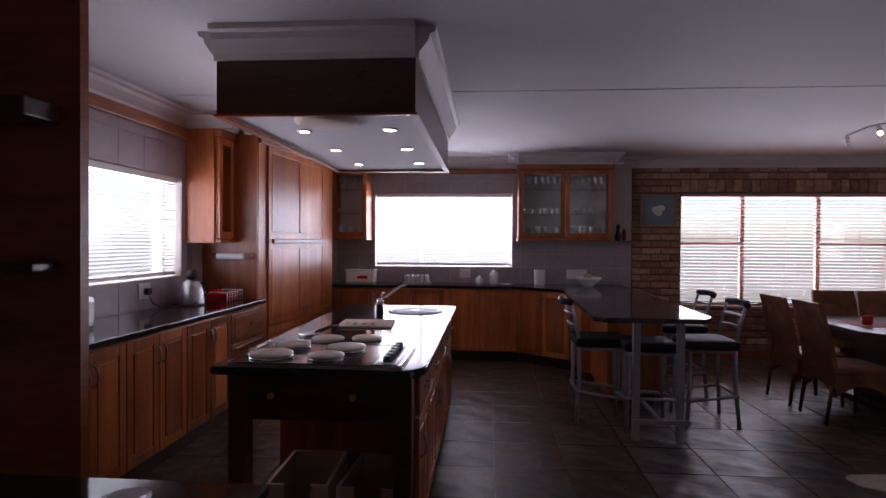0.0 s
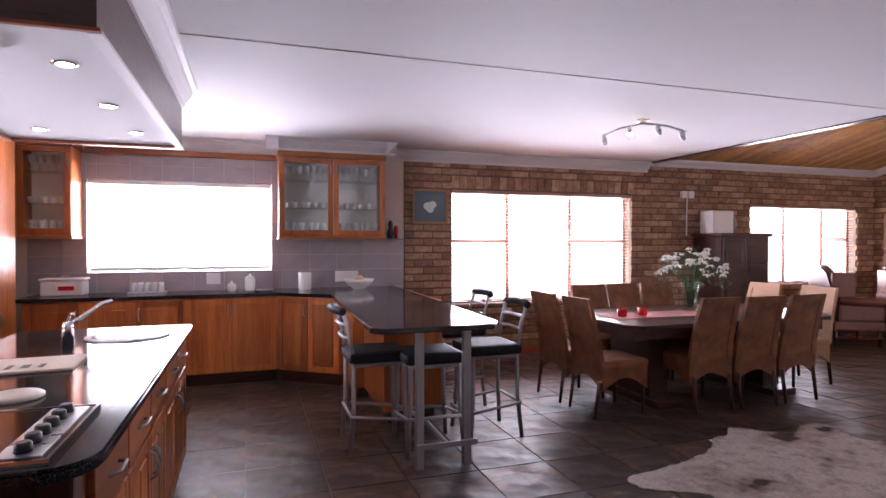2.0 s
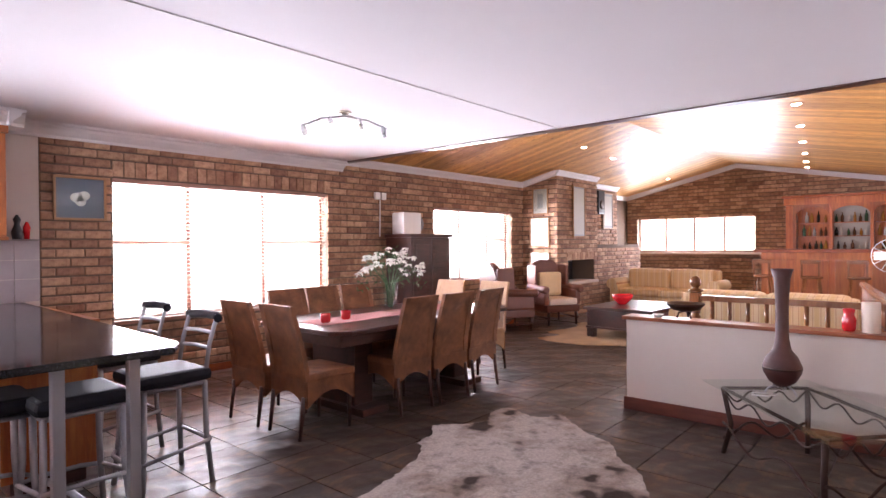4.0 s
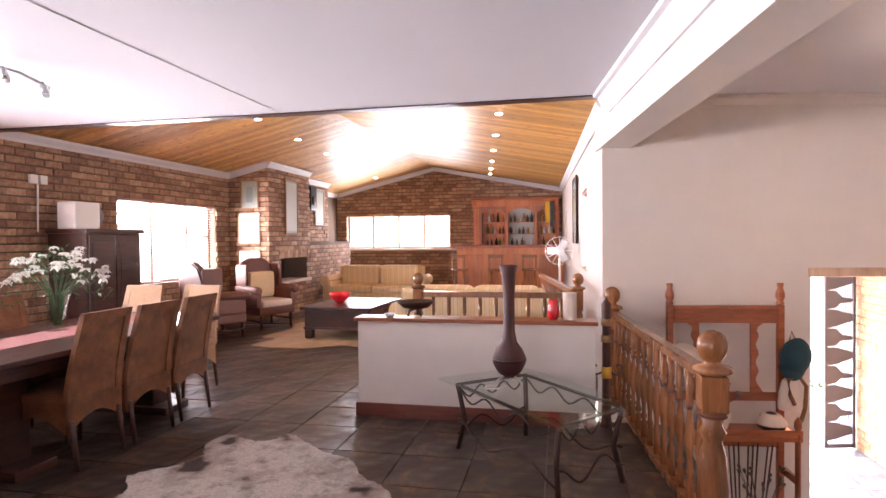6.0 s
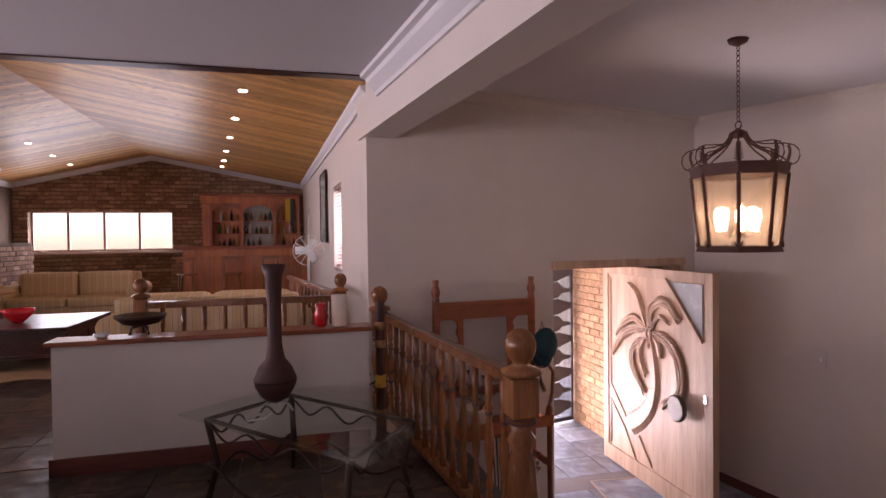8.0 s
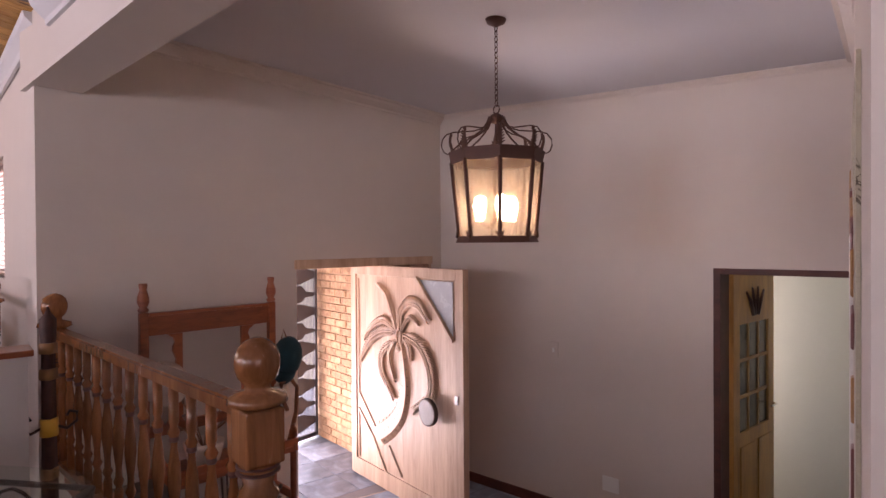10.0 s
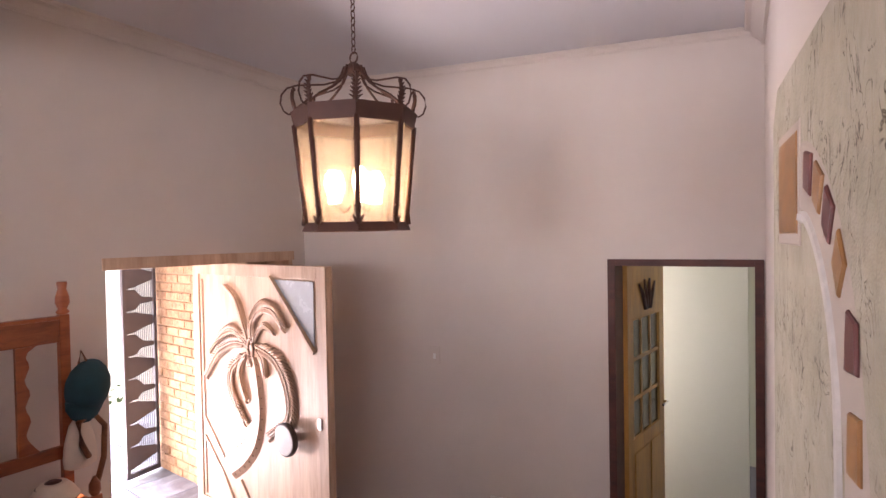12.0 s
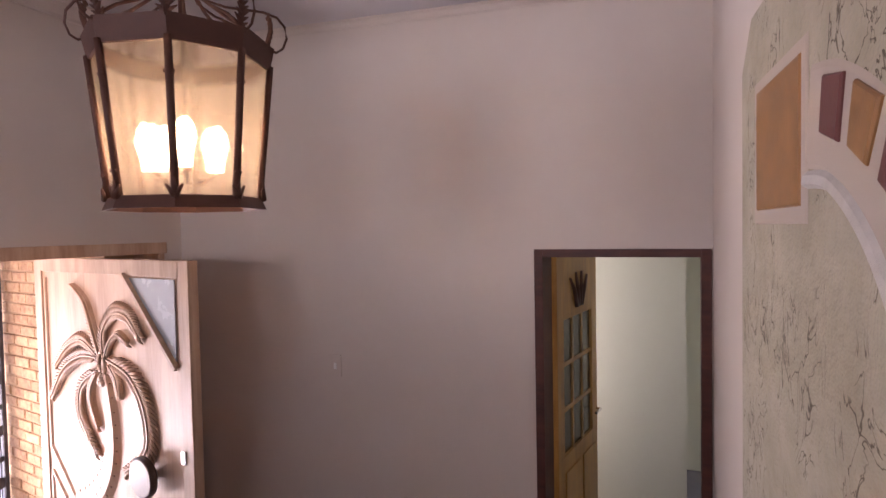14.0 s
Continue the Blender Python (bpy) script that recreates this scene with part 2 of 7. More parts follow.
def glass(name, tint=(0.95, 0.98, 0.97), rough=0.0):
    m = bpy.data.materials.new(name)
    m.use_nodes = True
    t = m.node_tree
    t.nodes.remove(t.nodes["Principled BSDF"])
    out = t.nodes["Material Output"]
    tr, gl, mx, lw, pw, mr = (t.nodes.new(n) for n in ("ShaderNodeBsdfTransparent", "ShaderNodeBsdfGlossy", "ShaderNodeMixShader", "ShaderNodeLayerWeight", "ShaderNodeMath", "ShaderNodeMapRange"))
    tr.inputs[0].default_value = (*tint, 1)
    gl.inputs["Roughness"].default_value = 0.02 + rough
    lw.inputs[0].default_value = 0.5
    pw.operation = "POWER"
    pw.inputs[1].default_value = 5.0
    mr.inputs["To Min"].default_value, mr.inputs["To Max"].default_value = 0.03, 0.45
    t.links.new(lw.outputs["Facing"], pw.inputs[0])
    t.links.new(pw.outputs[0], mr.inputs[0])
    t.links.new(mr.outputs[0], mx.inputs[0])
    t.links.new(tr.outputs[0], mx.inputs[1])
    t.links.new(gl.outputs[0], mx.inputs[2])
    t.links.new(mx.outputs[0], out.inputs[0])
    return m


M_GLASS = glass("clear_glass")
M_TGLASS = glass("green_table_glass", (0.93, 0.97, 0.95))


def glow(name, c, s):
    m = bpy.data.materials.new(name)
    m.use_nodes = True
    b = m.node_tree.nodes["Principled BSDF"]
    b.inputs["Base Color"].default_value = (*c, 1)
    b.inputs["Emission Color"].default_value = (*c, 1)
    b.inputs["Emission Strength"].default_value = s
    return m


M_BULB = glow("lit_bulb", (1.0, 0.76, 0.46), 24)
M_DLIGHT = glow("lit_downlight", (1.0, 0.86, 0.66), 12)


# ---- builders ----
def part(name, bm, material, parent=None, label="", m=None):
    me = bpy.data.meshes.new(name)
    bm.normal_update()
    bm.to_mesh(me)
    bm.free()
    me.materials.append(material)
    ob = new(name, me)
    if parent:
        ob.parent = parent
    if m is not None:
        ob.matrix_basis = m
    if label:
        tagged(ob, label=label)
    return ob


def thing(name, label, category, x=0, y=0, z=0, rz=0, group=""):
    e = new(name)
    e.empty_display_size = 0.1
    e.matrix_basis = pose(x, y, z, 0, 0, rz)
    return tagged(e, label=label, category=category, group=group)


def box(bm, x0, y0, z0, x1, y1, z1, bevel=0.0, m=None):
    r = bmesh.ops.create_cube(bm, size=1.0)
    vs = r["verts"]
    mm = Matrix.Translation(((x0 + x1) / 2, (y0 + y1) / 2, (z0 + z1) / 2)) @ Matrix.Diagonal((abs(x1 - x0), abs(y1 - y0), abs(z1 - z0), 1))
    bmesh.ops.transform(bm, matrix=mm, verts=vs)
    if bevel > 0:
        es = list({e for v in vs for e in v.link_edges})
        r = bmesh.ops.bevel(bm, geom=es, offset=bevel, segments=2, affect="EDGES", profile=0.6)
        vs = list({v for f in r["faces"] for v in f.verts} | {v for v in vs if v.is_valid})
    if m is not None:
        bmesh.ops.transform(bm, matrix=m, verts=vs)
    return vs


def B(*args, bevel=0.0):
    bm = bmesh.new()
    for a in args:
        box(bm, *a, bevel=bevel)
    return bm


def lathe(bm, prof, seg=20, m=None, caps=True):
    """prof: rows of (radius, z) from bottom to top."""
    rings = []
    for r, z in prof:
        rings.append([bm.verts.new((max(r, 1e-4) * math.cos(2 * math.pi * i / seg), max(r, 1e-4) * math.sin(2 * math.pi * i / seg), z)) for i in range(seg)])
    for a, b in zip(rings, rings[1:]):
        for i in range(seg):
            f = bm.faces.new((a[i], a[(i + 1) % seg], b[(i + 1) % seg], b[i]))
            f.smooth = True
    if caps:
        bm.faces.new(rings[0][::-1])
        bm.faces.new(rings[-1])
    vs = [v for r in rings for v in r]
    if m is not None:
        bmesh.ops.transform(bm, matrix=m, verts=vs)
    return vs


def L(prof, seg=20, m=None):
    bm = bmesh.new()
    lathe(bm, prof, seg, m)
    return bm


def tube(bm, pts, r, seg=8):
    """A round bar along points; r is a radius or one for each point."""
    pts = [Vector(p) for p in pts]
    rs = r if isinstance(r, (list, tuple)) else [r] * len(pts)
    rings = []
    up = Vector((0, 0, 1))
    for i, p in enumerate(pts):
        d = (pts[min(i + 1, len(pts) - 1)] - pts[max(i - 1, 0)]).normalized()
        ref = up if abs(d.z) < 0.95 else Vector((1, 0, 0))
        a = d.cross(ref).normalized()
        b = d.cross(a).normalized()
        rings.append([bm.verts.new(p + rs[i] * (math.cos(2 * math.pi * k / seg) * a + math.sin(2 * math.pi * k / seg) * b)) for k in range(seg)])
    for a, b in zip(rings, rings[1:]):
        for k in range(seg):
            f = bm.faces.new((a[k], b[k], b[(k + 1) % seg], a[(k + 1) % seg]))
            f.smooth = True
    bm.faces.new(rings[0])
    bm.faces.new(rings[-1][::-1])


def T(*runs, r=0.01, seg=8):
    bm = bmesh.new()
    for pts in runs:
        tube(bm, pts, r, seg)
    return bm


def prism(bm, outline, z0, z1):
    """A flat outline in plan, raised from z0 to z1."""
    a = [bm.verts.new((x, y, z0)) for x, y in outline]
    b = [bm.verts.new((x, y, z1)) for x, y in outline]
    n = len(a)
    bm.faces.new(a[::-1])
    bm.faces.new(b)
    for i in range(n):
        bm.faces.new((a[i], a[(i + 1) % n], b[(i + 1) % n], b[i]))
    bmesh.ops.recalc_face_normals(bm, faces=bm.faces[:])


def P(outline, z0, z1):
    bm = bmesh.new()
    prism(bm, outline, z0, z1)
    return bm


def extrude_profile(bm, prof, a, b, out):
    """Sweep a profile of (out, z) along the straight line a-b in plan; out is the horizontal direction."""
    o = Vector((*out, 0)).normalized()
    rows = []
    for p in (a, b):
        p = Vector(p)
        rows.append([bm.verts.new(p + o * u + Vector((0, 0, w))) for u, w in prof])
    n = len(prof)
    for i in range(n):
        bm.faces.new((rows[0][i], rows[0][(i + 1) % n], rows[1][(i + 1) % n], rows[1][i]))
    bm.faces.new(rows[0][::-1])
    bm.faces.new(rows[1])


CORN = [(0.0, 0.0), (0.0, -0.13), (0.018, -0.13), (0.022, -0.105), (0.045, -0.085), (0.075, -0.055), (0.085, -0.03), (0.115, -0.022), (0.12, 0.0)]


def cornice(name, runs, scale=1.0, wide=1.0):
    bm = bmesh.new()
    for a, b, out in runs:
        extrude_profile(bm, [(u * scale * wide, w * scale) for u, w in CORN], a, b, out)
    bmesh.ops.recalc_face_normals(bm, faces=bm.faces[:])
    return tagged(part(name, bm, M_CORN), kind="structure")


def struct(name, bm, material, label=""):
    return tagged(part(name, bm, material, label=label), kind="structure")


def wall_x(name, y0, y1, x0, x1, z0, z1, holes, material):
    """A wall that runs along x between y0 and y1, with holes (xa, xb, za, zb)."""
    bm = bmesh.new()
    xs = sorted({x0, x1, *[h[0] for h in holes], *[h[1] for h in holes]})
    for a, b in zip(xs, xs[1:]):
        cuts = sorted((h[2], h[3]) for h in holes if h[0] < (a + b) / 2 < h[1])
        z = z0
        for c, d in cuts:
            if c > z:
                box(bm, a, y0, z, b, y1, c)
            z = d
        if z < z1:
            box(bm, a, y0, z, b, y1, z1)
    return struct(name, bm, material)


def wall_y(name, x0, x1, y0, y1, z0, z1, holes, material):
    bm = bmesh.new()
    ys = sorted({y0, y1, *[h[0] for h in holes], *[h[1] for h in holes]})
    for a, b in zip(ys, ys[1:]):
        cuts = sorted((h[2], h[3]) for h in holes if h[0] < (a + b) / 2 < h[1])
        z = z0
        for c, d in cuts:
            if c > z:
                box(bm, x0, a, z, x1, b, c)
            z = d
        if z < z1:
            box(bm, x0, a, z, x1, b, z1)
    return struct(name, bm, material)



def frost():
    m = bpy.data.materials.new("frosted_glass")
    m.use_nodes = True
    t = m.node_tree
    t.nodes.remove(t.nodes["Principled BSDF"])
    tr, di, rf, m1, m2 = (t.nodes.new(n) for n in ("ShaderNodeBsdfTransparent", "ShaderNodeBsdfTranslucent", "ShaderNodeBsdfRefraction", "ShaderNodeMixShader", "ShaderNodeMixShader"))
    tr.inputs[0].default_value = (0.97, 0.93, 0.88, 1)
    di.inputs[0].default_value = (0.92, 0.84, 0.74, 1)
    rf.inputs[0].default_value = (0.98, 0.94, 0.89, 1)
    rf.inputs["Roughness"].default_value = 0.26
    rf.inputs["IOR"].default_value = 1.18
    m1.inputs[0].default_value = 0.16
    m2.inputs[0].default_value = 0.55
    t.links.new(tr.outputs[0], m1.inputs[1])
    t.links.new(di.outputs[0], m1.inputs[2])
    t.links.new(m1.outputs[0], m2.inputs[1])
    t.links.new(rf.outputs[0], m2.inputs[2])
    t.links.new(m2.outputs[0], t.nodes["Material Output"].inputs[0])
    return m


M_FROST = frost()
M_DGLASS = plain("frosted_grey_pane", (0.34, 0.38, 0.42), 0.25, 0, 0.15, 8)
M_PULL = wood("pull_wood", (0.05, 0.03, 0.02), (0.12, 0.07, 0.05), (0.18, 0.11, 0.08), (4, 0.5, 4), 0.4)
M_OCHRE = plain("ochre_stone_paint", (0.30, 0.145, 0.05), 0.4, 0, 0.6, 11, 0.3)
M_MAROON = plain("maroon_stone_paint", (0.13, 0.035, 0.032), 0.4, 0, 0.55, 7, 0.3)


def mural():
    a = Mat("crackled_plaster", 0.7)
    n = a.noise(5, 5, 0.7)
    v = a.noise((9.5, 9.5, 5), 3, 0.55, 1.8)
    k = a.noise((5, 5, 4), 2, 0.5)
    gap = a.ramp(k, [(0.47, (1, 1, 1)), (0.53, (0, 0, 0))])
    crack = a.ramp(v, [(0.486, (1, 1, 1)), (0.495, (0.10, 0.06, 0.02)), (0.504, (0.10, 0.06, 0.02)), (0.514, (1, 1, 1))])
    c = a.ramp(n, [(0.3, (0.34, 0.30, 0.215)), (0.7, (0.47, 0.43, 0.335))])
    cracked = a.mix(c, crack, 0.85, "MULTIPLY")
    a.color(a.mix(cracked, c, gap))
    a.bump(n, 0.8, 0.03)
    return a.bump(v, 0.6, 0.012).m


M_MURAL = mural()

# ---- the shell of the house ----
LEVEL = -1.05
VX = 5.25


def roof_z(y):
    return 3.18 - (y - RIDGE) * (3.18 - 2.56) / (YN - RIDGE) if y > RIDGE else 3.18 - (RIDGE - y) * (3.18 - 2.56) / (RIDGE - 0.9)


struct("floor", B((-2.9, -3.0, -0.12, 2.0, 7.1, -0.012), (2.0, 0.6, -0.12, 4.87, 7.1, -0.012), (4.87, 2.7, -0.12, 6.0, 7.1, -0.012), (6.0, 0.4, -0.12, 15.0, 7.1, -0.012)), M_GROUT)
struct("floor_hall", B((1.5, -6.2, LEVEL - 0.15, 6.3, 0.42, LEVEL - 0.01), (1.7, 0.42, LEVEL - 0.15, 6.0, 2.7, LEVEL - 0.01)), M_GROUT)
struct("ceiling", B((-2.9, -3.0, HC, 2.0, 7.1, HC + 0.1), (2.0, 0.2, HC, VX, 7.1, HC + 0.1)), M_CEIL)
struct("trim_ceiling_joint", B((-2.6, 3.5, HC - 0.004, VX, 3.506, HC + 0.001)), M_CORN)


def hall_z(x, y):
    return 2.46 + 0.044 * (x - 3.92) + 0.029 * (y + 1.16)


bm = P([(1.5, -5.2), (6.4, -5.2), (6.4, 0.7), (1.7, 0.15)], 0, 0.03)
for v in bm.verts:
    v.co.z += hall_z(v.co.x, v.co.y)
struct("ceiling_hall", bm, M_CEIL)
wall_x("wall_north_kitchen", YN, YN + 0.25, -2.95, 1.79, 0, 2.7, [(-1.49, 0.29, 1.10, 2.05)], M_PLASTER)
wall_x("wall_north", YN + 0.012, YN + 0.25, 1.79, 15.0, 0, 2.7, [(2.40, 5.0, 0.64, 2.06), (7.1, 9.3, 0.77, 1.98)], M_MORTAR)
wall_y("wall_west", -2.85, -2.6, -3.0, YN, 0, 2.7, [(1.9, 4.02, 1.12, 1.95)], M_PLASTER)
wall_y("wall_east", XE + 0.012, XE + 0.26, 0.5, YN, 0, 3.4, [(3.81, 6.53, 1.15, 2.0)], M_MORTAR)
S_ANG = math.degrees(math.atan2(1.06 - 0.72, XE - 5.6))
sw = wall_x("wall_south_lounge", -0.2, 0, 0.16, 9.2, 0, 2.9, [(2.0, 2.75, 1.0, 1.98), (6.9, 7.4, 1.2, 1.95)], M_PLASTER)
sw.matrix_basis = pose(5.6, 0.72, 0, 0, 0, S_ANG)
HX = math.degrees(math.atan2(-2.72 - 0.85, 6.12 - 5.70))
hw = wall_x("wall_hall_east", 0, 0.24, 0.10, 3.80, LEVEL - 0.1, 2.72, [(1.81, 3.33, LEVEL - 0.1, 1.09)], M_PLASTER)
hw.matrix_basis = pose(5.70, 0.85, 0, 0, 0, HX)
SW = pose(2.70, -3.12, 0, 0, 0, math.degrees(math.atan(0.15)))
ws = wall_x("wall_hall_south", -0.2, 0, -0.2, 3.75, LEVEL - 0.1, 2.72, [(0.05, 0.83, LEVEL - 0.1, 1.01)], M_PLASTER)
ws.matrix_basis = SW
struct("wall_mural_return", P([(2.70, -3.13), (2.480, -1.985), (2.31, -2.02), (2.50, -3.18)], LEVEL - 0.1, 2.6), M_PLASTER)
MURAL = Matrix.Translation((2.665, -2.69, 0)) @ Matrix.Rotation(math.atan2(2.69 - 0.1, 2.0 - 2.665), 4, "Z")
mw = struct("wall_mural", B((0.72, 0.0, LEVEL - 0.1, 2.75, 0.18, 2.6)), M_PLASTER)
mw.matrix_basis = MURAL
struct("wall_south_kitchen", B((-2.95, -3.2, 0, 2.0, -3.0, 2.7)), M_PLASTER)
struct("wall_hall_west", B((1.80, -3.4, LEVEL, 1.93, -0.15, 2.6)), M_PLASTER)
struct("wall_under_floor", B((1.9, 0.42, LEVEL, 4.87, 0.47, -0.12), (1.72, -0.2, LEVEL, 1.9, 0.47, -0.12)), M_PLASTER)
struct("wall_stairwell", B((5.98, 0.8, LEVEL, 6.03, 2.7, -0.12), (4.87, 2.7, LEVEL, 6.03, 2.75, -0.12)), M_PLASTER)
struct("beam", P([(1.9, 0.325), (5.9, 0.80), (5.9, 0.53), (1.9, 0.055)], 2.15, 2.7), M_PLASTER)
struct("floor_edge", P([(2.0, 0.22), (4.87, 0.56), (4.87, 0.6), (2.0, 0.6)], -0.12, -0.001), M_SLATE)
struct("wall_gable", B((VX, 0.5, HC + 0.1, VX + 0.1, YN, 3.4)), M_CEIL)
struct("trim_vault_edge", B((VX - 0.01, 0.74, HC - 0.010, VX + 0.1, YN, HC + 0.1)), M_DARKW)
# the gap in the side wall is added, out of view, for a fill lamp
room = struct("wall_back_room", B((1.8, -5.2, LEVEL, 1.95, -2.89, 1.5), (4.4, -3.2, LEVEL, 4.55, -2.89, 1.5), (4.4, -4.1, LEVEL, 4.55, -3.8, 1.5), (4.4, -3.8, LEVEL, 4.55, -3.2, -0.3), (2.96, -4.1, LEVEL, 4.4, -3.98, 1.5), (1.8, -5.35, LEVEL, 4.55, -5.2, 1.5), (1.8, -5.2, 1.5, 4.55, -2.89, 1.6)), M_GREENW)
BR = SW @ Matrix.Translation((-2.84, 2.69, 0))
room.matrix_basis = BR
# added fill lamp behind that gap; brightens the room beyond the inner door
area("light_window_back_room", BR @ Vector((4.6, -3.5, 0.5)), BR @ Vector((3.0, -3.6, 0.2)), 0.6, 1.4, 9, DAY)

# pine boards of the vault, laid across the slopes
bm = bmesh.new()
for y0, y1 in ((0.4, RIDGE), (RIDGE, YN + 0.02)):
    x = VX + 0.1
    while x < XE + 0.05:
        z0, z1 = roof_z(y0), roof_z(y1)
        vs = [bm.verts.new(p) for p in ((x + 0.003, y0, z0), (x + 0.117, y0, z0), (x + 0.117, y1, z1), (x + 0.003, y1, z1))]
        up = [bm.verts.new(v.co + Vector((0, 0, 0.02))) for v in vs]
        bm.faces.new(vs[::-1])
        bm.faces.new(up)
        for i in range(4):
            bm.faces.new((vs[i], vs[(i + 1) % 4], up[(i + 1) % 4], up[i]))
        x += 0.12
bmesh.ops.recalc_face_normals(bm, faces=bm.faces[:])
struct("ceiling_vault", bm, pine(), "varnished knotty pine board ceiling, vaulted")
struct("ceiling_vault_back", P([(VX, 0.2), (XE + 0.3, 0.2), (XE + 0.3, YN + 0.2), (VX, YN + 0.2)], 3.4, 3.45), M_MORTAR)

# cornices
kc = [((-2.6, -2.9, HC), (-2.6, 4.2, HC), (1, 0)), ((-2.28, 4.1, HC), (-2.28, 4.38, HC), (1, 0)), ((-2.6, 4.1, HC), (-2.18, 4.1, HC), (0, -1)), ((-2.2, 4.38, HC), (-2.06, 4.38, HC), (0, -1)), ((-2.07, 4.38, HC), (-1.9, 6.2, HC), (1, -0.1)), 
      ((-1.95, YN - 0.02, HC), (0.31, YN - 0.02, HC), (0, -1)), ((0.22, YN - 0.36, HC), (1.6, YN - 0.36, HC), (0, -1)),
      ((1.48, YN - 0.48, HC), (1.48, YN, HC), (1, 0)), ((0.34, YN - 0.48, HC), (0.34, YN, HC), (-1, 0)), ((1.48, YN - 0.0, HC), (VX, YN - 0.0, HC), (0, -1))]
cornice("trim_cornice_kitchen", kc, 1.0)
cornice("trim_cornice_beam", [((1.95, 0.329, HC), (VX, 0.721, HC), (-0.119, 1))], 1.1)
HC4 = [(x, y, hall_z(x, y)) for x, y in ((6.14, -2.604), (2.70, -3.12), (5.75, 0.5), (6.105, -2.60), (2.48, -1.985), (1.93, 0.15))]
hc = cornice("trim_cornice_hall", [(HC4[0], HC4[1], (-0.15, 1))], 0.35)
hc2 = cornice("trim_cornice_hall", [(HC4[2], HC4[3], (-1, -0.1)), (HC4[1], HC4[4], (1, 0.2)), (HC4[4], HC4[5], (1, 0.25))], 0.75, 1.1)
for o in (hc, hc2):
    o.data.materials[0] = M_PLASTER


def raked(bm, x0, y0, x1, y1, out):
    a, b = Vector((x0, y0, roof_z(y0))), Vector((x1, y1, roof_z(y1)))
    extrude_profile(bm, [(0, 0), (0, -0.10), (0.02, -0.10), (0.03, -0.07), (0.07, -0.03), (0.08, 0)], a, b, out)


bm = bmesh.new()
raked(bm, VX, YN, CH0, YN, (0, -1))
raked(bm, CH0, YN, CH0, CHY, (-1, 0))
raked(bm, CH0 - 0.05, CHY, CH1, CHY, (0, -1))
raked(bm, CH1, CHY, CH1, CHY + 0.3, (1, 0))
raked(bm, CH1, CHY + 0.3, CH2, CHY + 0.3, (0, -1))
raked(bm, CH2, CHY + 0.3, CH2, YN, (1, 0))
raked(bm, CH2, YN, XE, YN, (0, -1))
raked(bm, XE, YN, XE, RIDGE, (-1, 0))
raked(bm, XE, RIDGE, XE, 1.06, (-1, 0))
raked(bm, XE, 1.06, 5.6, 0.73, (0, 1))
bmesh.ops.recalc_face_normals(bm, faces=bm.faces[:])
struct("trim_cornice_lounge", bm, M_CORN)

# the low white wall with its wooden cap and skirting
lw = struct("wall_low", B((4.87, 0.86, -0.0, 5.02, 2.67, 0.745)), M_PLASTER, "low white plastered wall")
tagged(part("cap", B((4.84, 0.84, 0.746, 5.05, 2.70, 0.775), bevel=0.006), M_REDW, lw), label="red-brown varnished wooden cap")
tagged(part("skirting", B((4.853, 0.86, 0.0, 4.869, 2.69, 0.105), (4.853, 2.671, 0.0, 5.02, 2.687, 0.105), bevel=0.004), M_DSKIRT, lw), label="red-brown wooden skirting")
struct("baseboard_hall", B((0.89, 0.001, LEVEL, 3.5, 0.016, LEVEL + 0.09), bevel=0.004), M_DSKIRT).matrix_basis = SW
struct("baseboard", B((2.2, YN - 0.035, 0, CH0, YN - 0.02, 0.08)), M_REDW)
# chimney breast cores
struct("wall_chimney", B((CH0 + 0.012, CHY + 0.012, 1.06, CH1 - 0.012, YN, 3.0), (CH0 + 0.012, CHY + 0.012, 0, CH0 + 0.40, YN, 1.06), (CH1 - 0.14, CHY + 0.012, 0, CH1 - 0.012, YN, 1.06),
                         (CH0 + 0.40, CHY + 0.012, 0, CH1 - 0.14, YN, 0.60), (CH1, CHY + 0.312, 0, CH2 - 0.012, YN, 3.0), (CH1, CHY + 0.012, 0, CH2 + 0.6, YN, 1.35)), M_MORTAR)
struct("wall_fireplace_back", B((CH0 + 0.41, CHY + 0.5, 0.6, CH1 - 0.15, CHY + 0.55, 1.06)), M_BLACK)
# hidden stair from the hall up to the kitchen floor
bm = bmesh.new()
for i in range(6):
    box(bm, 1.95, 0.42 - 0.28 * (i + 1), LEVEL, 3.3, 0.42 - 0.28 * i, -0.15 - 0.15 * i)
struct("stairs", bm, M_SLATE)


# ---- floors of slate ----
def tiles(name, x0, y0, x1, y1, s, z, material, parent, skip=None, angle=0.0):
    me = None
    nx, ny = int((x1 - x0) / s), int((y1 - y0) / s)
    bm = bmesh.new()
    box(bm, 0.004, 0.004, -0.012, s - 0.004, s - 0.004, 0.0)
    me = bpy.data.meshes.new(name)
    bm.to_mesh(me)
    bm.free()
    me.materials.append(material)
    for i in range(nx):
        for j in range(ny):
            x, y = x0 + i * s, y0 + j * s
            if skip and skip(x + s / 2, y + s / 2):
                continue
            o = new(name, me)
            o.parent = parent
            o.matrix_basis = pose(x, y, z + random.uniform(-0.001, 0.001), random.uniform(-0.06, 0.06), random.uniform(-0.06, 0.06), 0)


def no_main(x, y):
    return (x > 1.98 and y < 0.40) or (x > 5.6 and y < 0.95) or (4.9 < x < 6.0 and y < 2.65)



